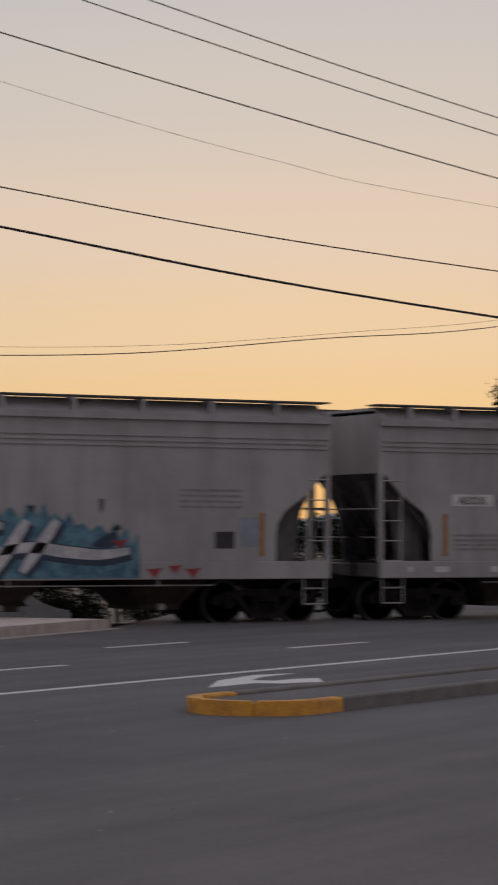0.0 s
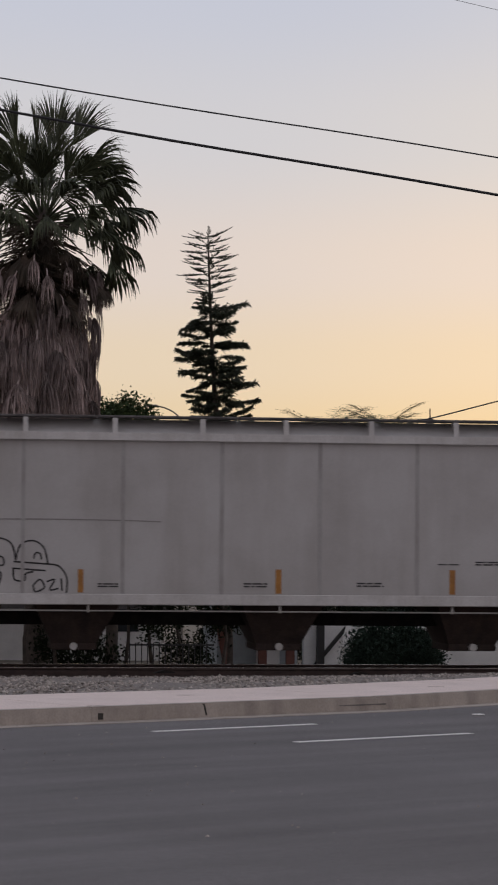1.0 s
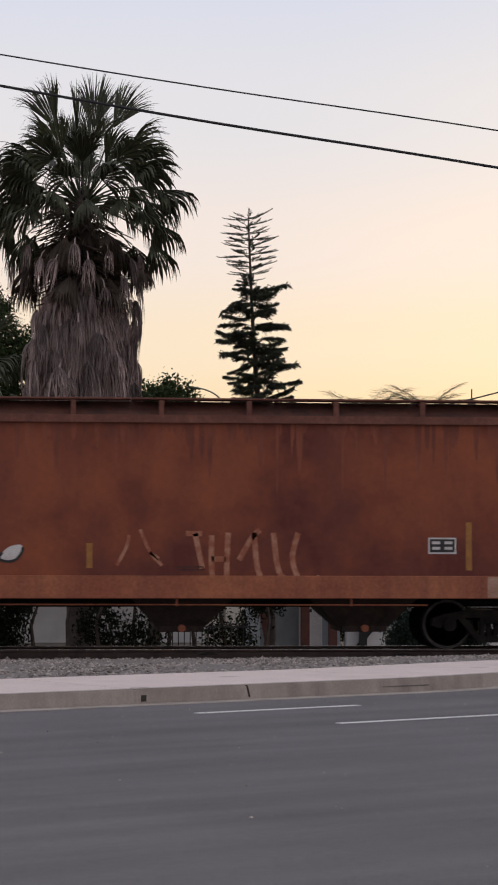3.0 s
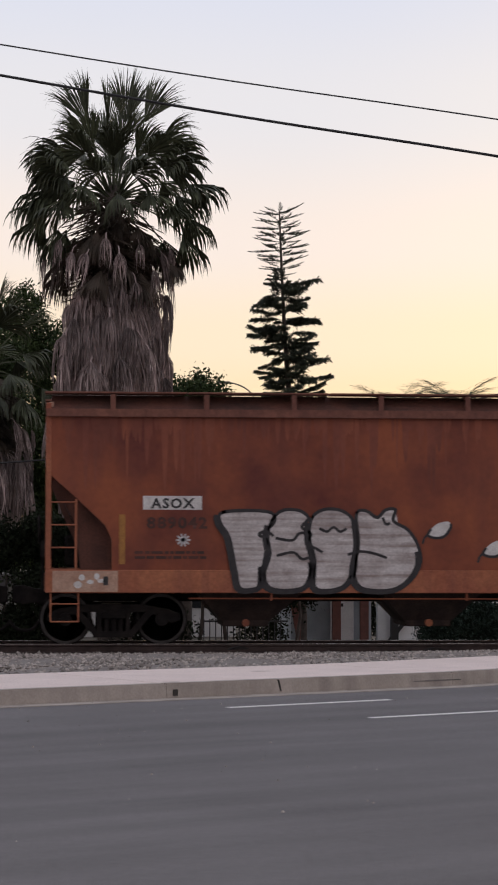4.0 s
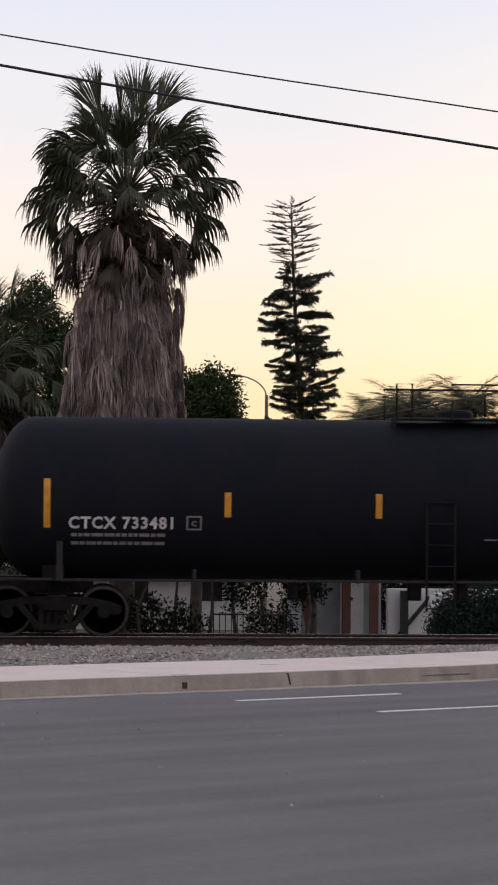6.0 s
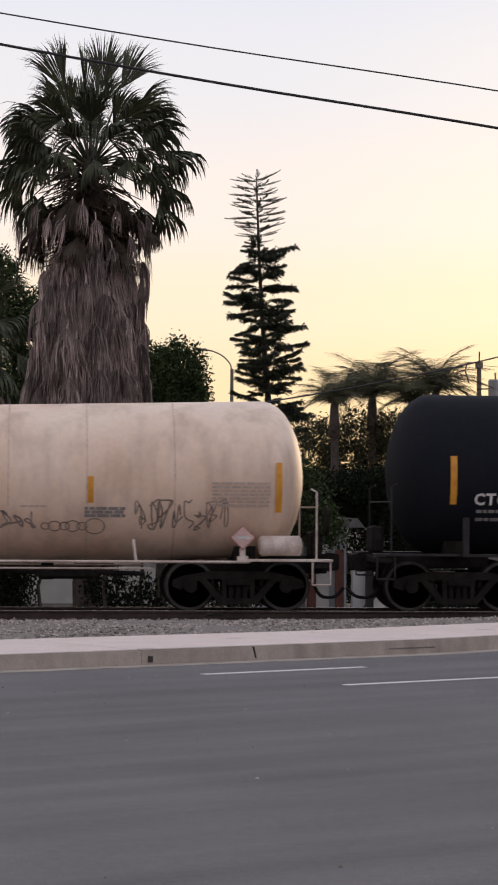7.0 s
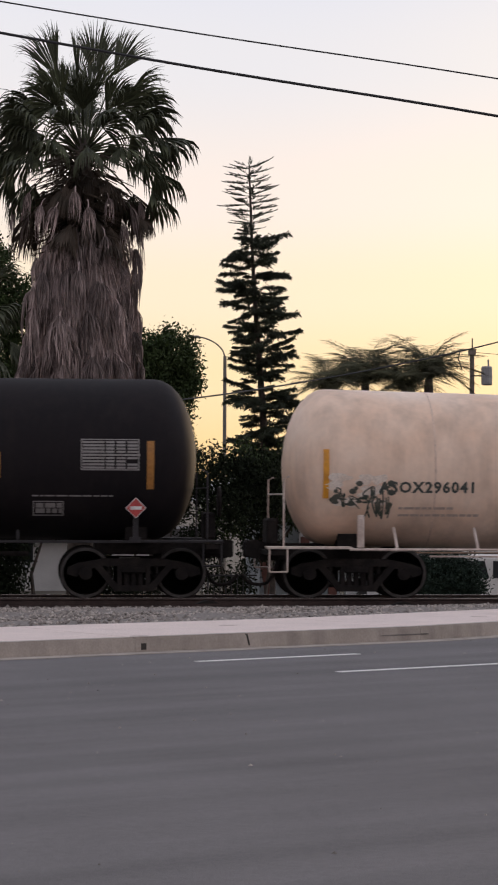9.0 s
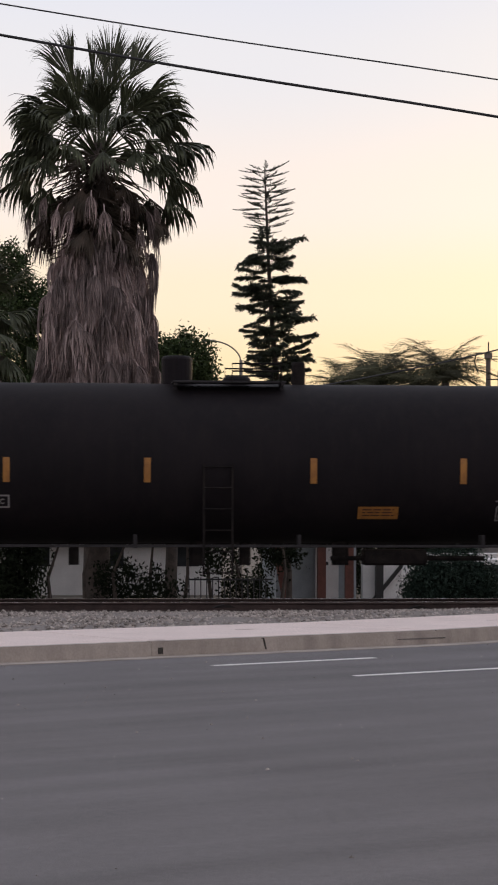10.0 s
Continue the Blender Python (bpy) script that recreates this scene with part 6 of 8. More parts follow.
        ob = tagged(part("track_spike_plate", bm, M["gear"]), "dark rusty scrap plate lying on gravel", "scrap metal", "scrap on the gravel")
        ob.matrix_basis = pose(x, y, z - 0.03, 0, 0, 20)


def island_random(m, lo, hi):
    """Varies the colour from stone to stone within one mesh."""
    nt = m.node_tree
    p = nt.nodes["Principled BSDF"]
    prev = p.inputs["Base Color"].links[0].from_socket
    g = nt.nodes.new("ShaderNodeNewGeometry")
    r = nt.nodes.new("ShaderNodeMapRange")
    r.inputs["To Min"].default_value, r.inputs["To Max"].default_value = lo, hi
    nt.links.new(g.outputs["Random Per Island"], r.inputs["Value"])
    mu = nt.nodes.new("ShaderNodeMixRGB")
    mu.blend_type = "MULTIPLY"
    mu.inputs[0].default_value = 1
    nt.links.new(prev, mu.inputs[1])
    nt.links.new(r.outputs[0], mu.inputs[2])
    nt.links.new(mu.outputs[0], p.inputs["Base Color"])
    return m


M["stone_island"] = island_random(mat("gravel_stone", (0.375, 0.335, 0.305), (0.27, 0.235, 0.21), 0.9, scale=6, fine=60, bump=0.3), 0.45, 1.5)
M["stain"] = mat("faint_stain", (0.56, 0.47, 0.44), (0.48, 0.4, 0.375), 0.9, fine=30)
island_random(M["dead_leaf"], 0.65, 1.4)
island_random(M["palm_leaf"], 0.7, 1.4)
M["leaf_island"] = island_random(mat("tree_leaf", (0.045, 0.065, 0.022), (0.026, 0.042, 0.015), 0.8, spec=0.2, scale=1.2, fine=20, bump=0), 0.55, 1.5)
M["bush_leaf"] = island_random(mat("clipped_bush_leaf", (0.030, 0.048, 0.036), (0.018, 0.032, 0.024), 0.85, spec=0.15, scale=1.2, fine=20, bump=0), 0.6, 1.4)
# Lighter olive: the haze over the distant trees is put into the colour.
M["olive_leaf"] = island_random(mat("hazy_olive_leaf", (0.085, 0.080, 0.044), (0.055, 0.054, 0.030), 0.85, spec=0.15, scale=1.2, fine=20, bump=0), 0.6, 1.4)
M["hedge_island"] = island_random(mat("hedge_leaf", (0.018, 0.024, 0.013), (0.010, 0.014, 0.008), 0.9, spec=0.1, scale=1.2, fine=20, bump=0), 0.5, 1.5)
build_ground()
build_kerb()
build_road_marks()
build_track()


def build_grit():
    rnd = random.Random(77)
    verts, faces = [], []
    for _ in range(260):
        x, y = rnd.uniform(-3, 14), rnd.uniform(11, 31)
        r = rnd.uniform(0.006, 0.016)
        n = len(verts)
        for dx, dy, dz in ((1, 0, 0), (0, 1, 0), (-1, 0, 0), (0, -1, 0), (0, 0, 1)):
            verts.append((x + dx * r * rnd.uniform(0.6, 1.3), y + dy * r * rnd.uniform(0.6, 1.3), 0.001 + dz * r))
        faces.extend([(n, n + 1, n + 4), (n + 1, n + 2, n + 4), (n + 2, n + 3, n + 4), (n + 3, n, n + 4)])
    me = bpy.data.meshes.new("road_grit")
    me.from_pydata(verts, [], faces)
    me.materials.append(M["stone_island"])
    tagged(new("road_grit", me), "scattered pale grit on the asphalt", "gravel", kind="stuff")


build_grit()


# ---- trees ----
def raw_mesh(name, verts, faces, material):
    me = bpy.data.meshes.new(name)
    me.from_pydata(verts, [], faces)
    me.materials.append(material)
    return me


DOWN = Vector((0, 0, -1))


def ribbon_strip(verts, faces, pts, wides):
    """A narrow blade through pts; wides are the half-width vectors."""
    k = len(verts)
    for p, w in zip(pts, wides):
        verts.append(tuple(p + w))
        verts.append(tuple(p - w))
    for i in range(len(pts) - 1):
        a = k + 2 * i
        faces.append((a, a + 1, a + 3, a + 2))


def fan_blade(rnd, root, aim, roll, reach, spread, fold, limp, n=30):
    """One fan leaf: a bare stalk from root, then folded segments that split and bend down at their tips.
    aim: stalk vector; fold: how far the halves close (degrees); limp: how fast the segments give way."""
    verts, faces = [], []
    p_dir = aim.normalized()
    side = p_dir.cross(Vector((0, 0, 1)))
    side = side.normalized() if side.length > 0.05 else Vector((1, 0, 0))
    side = Matrix.Rotation(radians(roll), 3, p_dir) @ side
    up = side.cross(p_dir).normalized()
    # the stalk sags a little under the blade
    stalk = []
    for i in range(6):
        t = i / 5
        stalk.append(root + aim * t + Vector((0, 0, 0.10)) * math.sin(t * math.pi) * limp * aim.length)
    for v in (side, up):
        ribbon_strip(verts, faces, stalk, [v * (0.030 - 0.003 * i) for i in range(6)])
    hub = stalk[-1]
    lead = (stalk[-1] - stalk[-2]).normalized()
    steps = 7
    gap = radians(2 * spread / n)
    for i in range(n):
        a = radians(-spread) + gap * (i + 0.5) + rnd.uniform(-0.02, 0.02)
        c, s = math.cos(a), math.sin(a)
        f = radians(fold) * abs(s)
        d = (lead * c + (side * math.cos(f)) * s - up * math.sin(f) * abs(s)).normalized()
        l = reach * (0.80 + 0.20 * c) * rnd.uniform(0.86, 1.06)
        across = d.cross(up)
        across = across.normalized() if across.length > 0.05 else side
        p = hub + d * 0.03
        pts, wides = [p], [across * 0.008]
        split = rnd.uniform(0.58, 0.74)
        give = limp * rnd.uniform(0.8, 1.25)
        for k in range(1, steps + 1):
            t = k / steps
            d = (d + DOWN * give * (0.10 if t < split else 0.95) * t).normalized()
            p = p + d * (l / steps)
            w = gap * 0.72 * l * min(t, split) if t <= split else gap * 0.72 * l * split * max(0.05, 1 - (t - split) / (1.0 - split)) ** 0.8 * 0.62
            tilt = 0.45 if i % 2 else -0.45
            v = d.cross(up)
            v = v.normalized() if v.length > 0.05 else across
            pts.append(p)
            wides.append((v + up * tilt).normalized() * w)
        # the split end parts into two threads
        ribbon_strip(verts, faces, pts, wides)
        if rnd.random() < 0.55:
            q = pts[-3]
            e = (d + v * rnd.uniform(-0.5, 0.5) + DOWN * 0.5 * limp).normalized()
            ribbon_strip(verts, faces, [q, q + e * 0.14 * reach, q + (e + DOWN * 0.8).normalized() * 0.30 * reach], [v * 0.010, v * 0.007, v * 0.002])
    return verts, faces


def dead_frond(seed, length):
    """A withered fan folded shut that hangs along the trunk like a closed umbrella. Hangs along -z, from the origin."""
    rnd = random.Random(seed)
    verts, faces = [], []
    ribbon_strip(verts, faces, [Vector((0, 0.28, 0.30)), Vector((0, 0.10, 0.18)), Vector((0, 0, -0.05))], [Vector((0.022, 0, 0))] * 3)
    bend = rnd.uniform(-0.07, 0.07)
    for i in range(46):
        a = rnd.uniform(0, 2 * math.pi)
        l = length * rnd.uniform(0.35, 1.08)
        wide = rnd.uniform(0.005, 0.015)
        curl = rnd.uniform(-0.10, 0.10)
        pts, wides = [], []
        spin = rnd.uniform(0, math.pi)
        for t, r in ((0.0, 0.02), (0.14, 0.085), (0.36, 0.140), (0.60, 0.150), (0.82, 0.14), (1.0, 0.13)):
            r *= 0.8 + 0.4 * abs(math.cos(a))
            pts.append(Vector((math.cos(a) * r * 1.15 + bend * t * t + curl * t ** 3, math.sin(a) * r * 0.7 - 0.05 * math.sin(t * 3), -l * t)) + Vector((rnd.uniform(-0.022, 0.022), rnd.uniform(-0.02, 0.02), 0)))
            g = spin + t * rnd.uniform(-0.5, 0.9)
            k = wide * (0.45, 1.0, 1.25, 1.0, 0.6, 0.12)[len(pts) - 1]
            wides.append(Vector((math.cos(g), math.sin(g), 0)) * k)
        ribbon_strip(verts, faces, pts, wides)
    return verts, faces


DEAD_RAW = [dead_frond(70 + k, 1.05 + 0.10 * k) for k in range(8)]
DEAD = [raw_mesh("dead_frond", v, f, M["dead_leaf"]) for v, f in DEAD_RAW]


def hang_pose(rnd, a, r0, z, s):
    return Matrix.Translation((math.cos(radians(a)) * r0, math.sin(radians(a)) * r0, z)) @ Matrix.Rotation(radians(a + 90), 4, "Z") @ Matrix.Rotation(radians(rnd.uniform(-11, 8)), 4, "X") @ Matrix.Rotation(radians(rnd.uniform(-10, 10)), 4, "Y") @ Matrix.Diagonal((s * rnd.uniform(0.85, 1.2), s, s, 1))


# the tall palm's living leaves: rise and bearing of the stalk in degrees, its length, blade length, roll, fold, limpness
TALL_CROWN = [
    (85, 20, 1.75, 1.45, 70, 66, 0.10), (74, 170, 1.80, 1.40, 75, 58, 0.14), (70, -15, 1.85, 1.40, 78, 58, 0.12), (63, 150, 1.35, 1.35, 45, 55, 0.25), (80, 250, 1.5, 1.35, 80, 60, 0.14),
    (44, 190, 1.15, 1.55, 15, 35, 0.50), (36, 172, 1.2, 1.45, 25, 40, 0.6), (40, -10, 1.25, 1.50, -35, 45, 0.42), (52, 12, 1.45, 1.45, -55, 50, 0.3), (26, 165, 0.9, 1.3, 20, 40, 0.65),
    (8, 184, 1.35, 1.45, 10, 40, 0.95), (2, 172, 1.55, 1.35, -10, 40, 1.0), (12, -4, 1.75, 1.35, -12, 35, 0.80), (6, 12, 1.5, 1.30, 14, 40, 0.9),
    (-14, 180, 1.65, 1.30, 15, 45, 1.0), (-12, 6, 1.75, 1.20, -18, 40, 0.95), (-30, 190, 1.45, 1.25, 20, 50, 1.05), (-28, -6, 1.85, 1.15, -20, 45, 1.0), (-36, 170, 1.3, 1.2, -20, 50, 1.05),
    (22, 30, 1.4, 1.2, 10, 50, 0.7), (20, 205, 1.2, 1.3, 25, 50, 0.8), (-5, 215, 1.4, 1.25, 20, 50, 0.95), (-8, -30, 1.5, 1.2, -20, 50, 0.95),
    (60, 270, 0.95, 1.2, 10, 45, 0.4), (38, 245, 0.8, 1.2, 20, 50, 0.7), (34, 300, 0.85, 1.2, -20, 50, 0.7), (8, 235, 1.1, 1.2, 20, 55, 0.95), (2, 315, 1.15, 1.2, -20, 55, 0.95), (0, 275, 0.9, 1.1, 0, 55, 1.0),
    (64, 90, 1.0, 1.35, 0, 40, 0.30), (72, 70, 1.45, 1.3, 5, 45, 0.24), (70, 112, 1.35, 1.3, -5, 45, 0.24), (56, 268, 1.0, 1.2, 0, 45, 0.35), (50, 78, 0.8, 1.3, 0, 40, 0.4), (50, 104, 0.85, 1.3, 0, 40, 0.4),
    (48, 225, 1.25, 1.2, 30, 50, 0.45), (46, 320, 1.3, 1.2, -30, 50, 0.45), (30, 212, 1.5, 1.2, 20, 50, 0.6), (28, -28, 1.5, 1.2, -15, 50, 0.6), (40, 60, 1.5, 1.3, 20, 45, 0.45), (42, 125, 1.5, 1.3, -20, 45, 0.45), (-40, 8, 1.45, 1.15, 0, 50, 1.05),
    (50, 85, 1.2, 1.3, 0, 45, 0.4), (15, 60, 1.4, 1.2, 10, 45, 0.8), (15, 120, 1.4, 1.2, -10, 45, 0.8), (76, 310, 1.2, 1.3, 30, 62, 0.14), (66, 215, 1.15, 1.25, 55, 55, 0.2), (58, -35, 1.0, 1.25, -50, 50, 0.3),
]


def fan_palm(x, y, base, crown, scale, skirt_low, n_skirt, seed, label, width=1.0, leaves=None):
    """A fan palm with a gappy green crown on long bare stalks, browning leaves and a deep skirt of dead ones."""
    rnd = random.Random(seed)
    palm = empty("fan_palm", pose(x, y, base))
    h = crown - base
    tagged(palm, label, "palm tree", "palms behind the railway")
    bm = bmesh.new()
    pts = [(0, 0, -0.1), (0.02, 0, h * 0.3), (0.05, 0.03, h * 0.6), (0, 0, h + 0.1)]
    tube(bm, smooth_line(pts, 5), 0.36 * scale, 12, 0.20 * scale)
    part("trunk", bm, M["bark"], palm, "thick brown fibrous palm trunk", smooth=True)

    def leaf(name, material, z, rise, bearing, stalk, reach, roll, fold, limp, spread):
        c, s = math.cos(radians(bearing)), math.sin(radians(bearing))
        e = radians(rise)
        aim = Vector((c * math.cos(e), s * math.cos(e), math.sin(e))) * stalk * scale
        root = Vector((c * 0.16, s * 0.16, z))
        v, f = fan_blade(rnd, root, aim, roll, reach * scale, spread, fold, limp)
        ob = new(name, raw_mesh(name, v, f, material))
        ob.parent = palm
        return ob

    if leaves is None:
        leaves = [(82 - 112 * i / 26 + rnd.uniform(-8, 8), i * 137.5, rnd.uniform(1.0, 1.6), rnd.uniform(0.95, 1.25), rnd.uniform(-30, 30), rnd.uniform(30, 50), 0.12 + 0.9 * i / 26) for i in range(27)]
    for rise, bearing, stalk, reach, roll, fold, limp in leaves:
        leaf("frond", M["palm_leaf"], h - 0.25 * scale * (1 - rise / 90), rise, bearing, stalk, reach, roll, fold if limp > 0.4 else fold + 12, limp + 0.10, 84 if limp > 0.4 else 38)
    # leaves that are turning, below the living ones
    for i in range(30):
        leaf("old_frond", M["old_leaf"], h - rnd.uniform(0.4, 2.0) * scale, rnd.uniform(-62, -15), i * 137.5 + rnd.uniform(-20, 20), rnd.uniform(0.75, 1.3), rnd.uniform(0.85, 1.15), rnd.uniform(-40, 40), rnd.uniform(50, 75), 1.2, 66)
    # withered leaves close to the trunk, under the crown
    for i in range(24):
        leaf("old_frond", M["old_leaf"], h - rnd.uniform(0.1, 2.1) * scale, rnd.uniform(-72, -5), i * 137.5 + rnd.uniform(-20, 20), rnd.uniform(0.35, 0.85), rnd.uniform(0.7, 1.0), rnd.uniform(-40, 40), rnd.uniform(55, 80), 1.3, 58)
    # bare old stalks, crossing so closely that the sky shows only in specks
    bm = bmesh.new()
    for i in range(420):
        a = radians(rnd.uniform(0, 360))
        z0 = h - rnd.uniform(0.5, 2.6) * scale
        l = rnd.uniform(0.8, 1.45) * scale * width
        rise = rnd.uniform(-0.55, 0.65)
        turn = a + rnd.uniform(-0.5, 0.5)
        c, s = math.cos(a), math.sin(a)
        c1, s1 = math.cos(turn), math.sin(turn)
        tube(bm, [(c * 0.15, s * 0.15, z0), (c * l * 0.5, s * l * 0.5, z0 + rise * l * 0.6), (c1 * l, s1 * l, z0 + rise * l * 0.6 - 0.25)], rnd.uniform(0.014, 0.03), 4, 0.012)
    tagged(part("dry_stalk_tuft", bm, M["old_leaf"], palm, "tuft of bare dry leaf stalks"), kind="stuff")
    top, low = crown - 2.45 * scale - base, skirt_low + 0.9 - base
    for i in range(n_skirt):
        t = (i + rnd.random()) / n_skirt
        r0 = (1.30 - 0.12 * t + rnd.uniform(-0.42, 0.26)) * width * min(1, 0.86 + t * 3)
        m = hang_pose(rnd, rnd.uniform(0, 360), r0, top + (low - top) * t, rnd.uniform(0.6, 1.15))
        shared("dead_frond", DEAD[rnd.randrange(8)], palm, m)
    for i in range(22):
        m = hang_pose(rnd, i * 137.5, rnd.uniform(1.3, 1.75) * width, top + rnd.uniform(0.2, 1.1), rnd.uniform(0.55, 0.85))
        shared("dead_frond", DEAD[rnd.randrange(8)], palm, m)
    # the older layers underneath, matted together
    verts, faces = [], []
    for i in range(int(n_skirt * 2.2)):
        t = rnd.random()
        r0 = (1.0 - 0.12 * t + rnd.uniform(-0.35, 0.15)) * width * min(1, 0.62 + t * 3)
        m = hang_pose(rnd, rnd.uniform(0, 360), r0, top + 0.35 + (low - top - 0.35) * t, rnd.uniform(0.8, 1.2))
        v, f = DEAD_RAW[rnd.randrange(8)]
        k = len(verts)
        verts += [tuple(m @ Vector(p)) for p in v]
        faces += [tuple(k + e for e in q) for q in f]
    ob = new("dead_thatch", raw_mesh("dead_thatch", verts, faces, M["dead_leaf"]))
    ob.parent = palm
    ob["label"] = "matted grey layer of dead palm leaves"
    tagged(ob, kind="stuff")
    return palm


def needle_branch(name, seed, dense, droop):
    """A pine branch along +x, length 1, with side twigs thick with needles."""
    rnd = random.Random(seed)
    bend = rnd.uniform(-0.15, 0.15)
    verts, faces = [], []

    def spike(p, q, w):
        k = len(verts)
        d = (q - p).normalized()
        u = d.cross(Vector((0, 0, 1)))
        u = u.normalized() * w if u.length > 1e-3 else Vector((w, 0, 0))
        v = d.cross(u).normalized() * w
        m = p + (q - p) * 0.4
        for a in (u, v, -u, -v):
            verts.append(tuple(m + a))
        verts.append(tuple(p))
        verts.append(tuple(q))
        for i in range(4):
            faces.append((k + i, k + (i + 1) % 4, k + 4))
            faces.append((k + (i + 1) % 4, k + i, k + 5))

    def at(t):
        return Vector((t, bend * t * t, (0.03 * t + 0.10 * t ** 3) * (1 - droop) + (0.16 - 0.42 * t + 0.22 * t * t) * t * droop))

    for i in range(6):
        spike(at(i / 6), at((i + 1.3) / 6), 0.016)
    n = 46 if dense else 16
    for i in range(n):
        t = (0.14 if dense else 0.30) + (0.86 if dense else 0.68) * (i + rnd.random()) / n
        s = 1 if i % 2 else -1
        l = (0.27 if dense else 0.13) * (1.15 - 0.8 * t) * rnd.uniform(0.6, 1.35)
        p = at(t)
        q = p + Vector((l * 0.85, s * l * rnd.uniform(0.5, 1.0), (rnd.uniform(-0.45, 0.2) if dense else rnd.uniform(0.2, 0.6)) * l))
        spike(p, q, 0.018 if not dense else 0.014)
        for k in range(7 if dense else 1):
            a = p + (q - p) * rnd.uniform(0.2, 1.0)
            spike(a, a + (Vector((rnd.uniform(0.0, 0.11), s * rnd.uniform(-0.03, 0.09), rnd.uniform(-0.10, 0.045))) if dense else Vector((0.05, s * 0.02, rnd.uniform(0.0, 0.05)))), 0.012 if dense else 0.009)
    me = bpy.data.meshes.new(name)
    me.from_pydata(verts, [], faces)
    me.materials.append(M["pine_leaf"])
    return me


def build_pine(x, y, base, top):
    rnd = random.Random(17)
    tree = empty("norfolk_pine", pose(x, y, base, 0, -3.2, 0))
    tagged(tree, "tall slim Norfolk pine with tiers of dark branches", "pine tree")
    h = top - base
    bm = bmesh.new()
    tube(bm, smooth_line([(0, 0, -0.2), (0.04, 0, h * 0.4), (-0.04, 0, h * 0.7), (0, 0, h)], 5), 0.17, 8, 0.02)
    part("trunk", bm, M["bark"], tree, "straight dark trunk", smooth=True)
    dense = [needle_branch("branch", 80 + k, True, 0.55 + 0.15 * k) for k in range(4)]
    sparse = [needle_branch("top_branch", 90 + k, False, 0.0) for k in range(3)]
    z = 2.2
    while z < h - 0.05:
        d = h - z
        if d < 2.0:
            n, r, set_, up, step = 9, 0.74 + 0.24 * min(1, d / 1.1) - 0.35 * max(0, d - 1.4), sparse, 16 * max(0, 0.7 - d) - 2, 0.225
        elif d < 2.5:
            n, r, set_, up, step = 5, 0.55, sparse if rnd.random() < 0.6 else dense, 3, 0.22
        else:
            n, r, set_, up, step = 6, min(1.22, 0.88 + 0.30 * (d - 2.4)), dense, 2, 0.235
        off = rnd.uniform(0, 360)
        for i in range(n):
            if set_ is dense and rnd.random() < 0.16:
                continue
            a = off + i * 360 / n + rnd.uniform(-14, 14)
            s = r * (rnd.uniform(0.55, 1.2) if set_ is dense else rnd.uniform(0.85, 1.15))
            m = Matrix.Translation((0, 0, z + (rnd.uniform(-0.3, 0.3) if set_ is dense else rnd.uniform(-0.05, 0.05)))) @ Matrix.Rotation(radians(a), 4, "Z") @ Matrix.Rotation(radians(-up + (rnd.uniform(-20, 14) if set_ is dense else rnd.uniform(-7, 7))), 4, "Y") @ Matrix.Diagonal((s, s * 1.15, s * 1.15, 1))
            me = set_[rnd.randrange(len(set_))]
            shared("branch", me, tree, m)
        z += step * rnd.uniform(0.9, 1.1)
    return tree


def leaf_cloud(blobs, per, size, seed, flat=0.8):
    """Leaves scattered in uneven clumps; each leaf a small bent blade."""
    rng = np.random.default_rng(seed)
    verts, faces = [], []
    for cx, cy, cz, rx, ry, rz, k in blobs:
        n = int(per * k)
        tw = max(6, n // 26)
        dirs = rng.normal(size=(tw, 3))
        dirs /= np.linalg.norm(dirs, axis=1)[:, None]
        rad = rng.uniform(0.45, 1.04, tw)[:, None]
        cen = np.array((cx, cy, cz)) + dirs * rad * np.array((rx, ry, rz))
        for i in range(n):
            p = cen[rng.integers(tw)] + rng.normal(size=3) * 0.14 * np.array((rx, ry, rz)).mean() ** 0.5
            s = size * rng.uniform(0.6, 1.4)
            a = rng.normal(size=3)
            a /= np.linalg.norm(a)
            b = np.cross(a, rng.normal(size=3))
            b /= np.linalg.norm(b) + 1e-9
            a, b = a * s, b * s * 0.45
            k0 = len(verts)
            for q in (p - a, p + b, p + a, p - b):
                verts.append(tuple(q))
            faces.append((k0, k0 + 1, k0 + 2))
            faces.append((k0, k0 + 2, k0 + 3))
    return verts, faces


def crown_part(name, parent, blobs, per, size, seed, material, label=""):
    verts, faces = leaf_cloud(blobs, per, size, seed)
    me = bpy.data.meshes.new(name)
    me.from_pydata(verts, [], faces)
    me.materials.append(material)
    ob = new(name, me)
    ob.parent = parent
    if label:
        ob["label"] = label
    return ob


def leafy_tree(x, y, base, blobs, per, size, seed, label, trunk_r=0.22, material=None, lean=0.0):
    rnd = random.Random(seed)
    tree = empty("broadleaf_tree", pose(x, y, base))
    tagged(tree, label, "tree", "trees behind the railway")
    zc = sum(b[2] for b in blobs) / len(blobs)
    bm = bmesh.new()
    fork = zc * 0.5
    tube(bm, smooth_line([(0, 0, -0.2), (0.05, 0, fork * 0.6), (lean, 0, fork)], 4), trunk_r, 8, trunk_r * 0.7)
    part("trunk", bm, M["bark"], tree, smooth=True)
    for b in blobs:
        bm = bmesh.new()
        tube(bm, smooth_line([(lean, 0, fork - 0.1), ((lean + b[0]) / 2 + rnd.uniform(-0.2, 0.2), b[1] / 2, (fork + b[2]) / 2 + 0.2), (b[0], b[1], b[2])], 4), trunk_r * 0.45, 6, 0.03)
        part("limb", bm, M["bark"], tree)
    crown_part("crown", tree, blobs, per, size, seed, material or M["leaf_island"], "uneven crown of small leaves")
    return tree


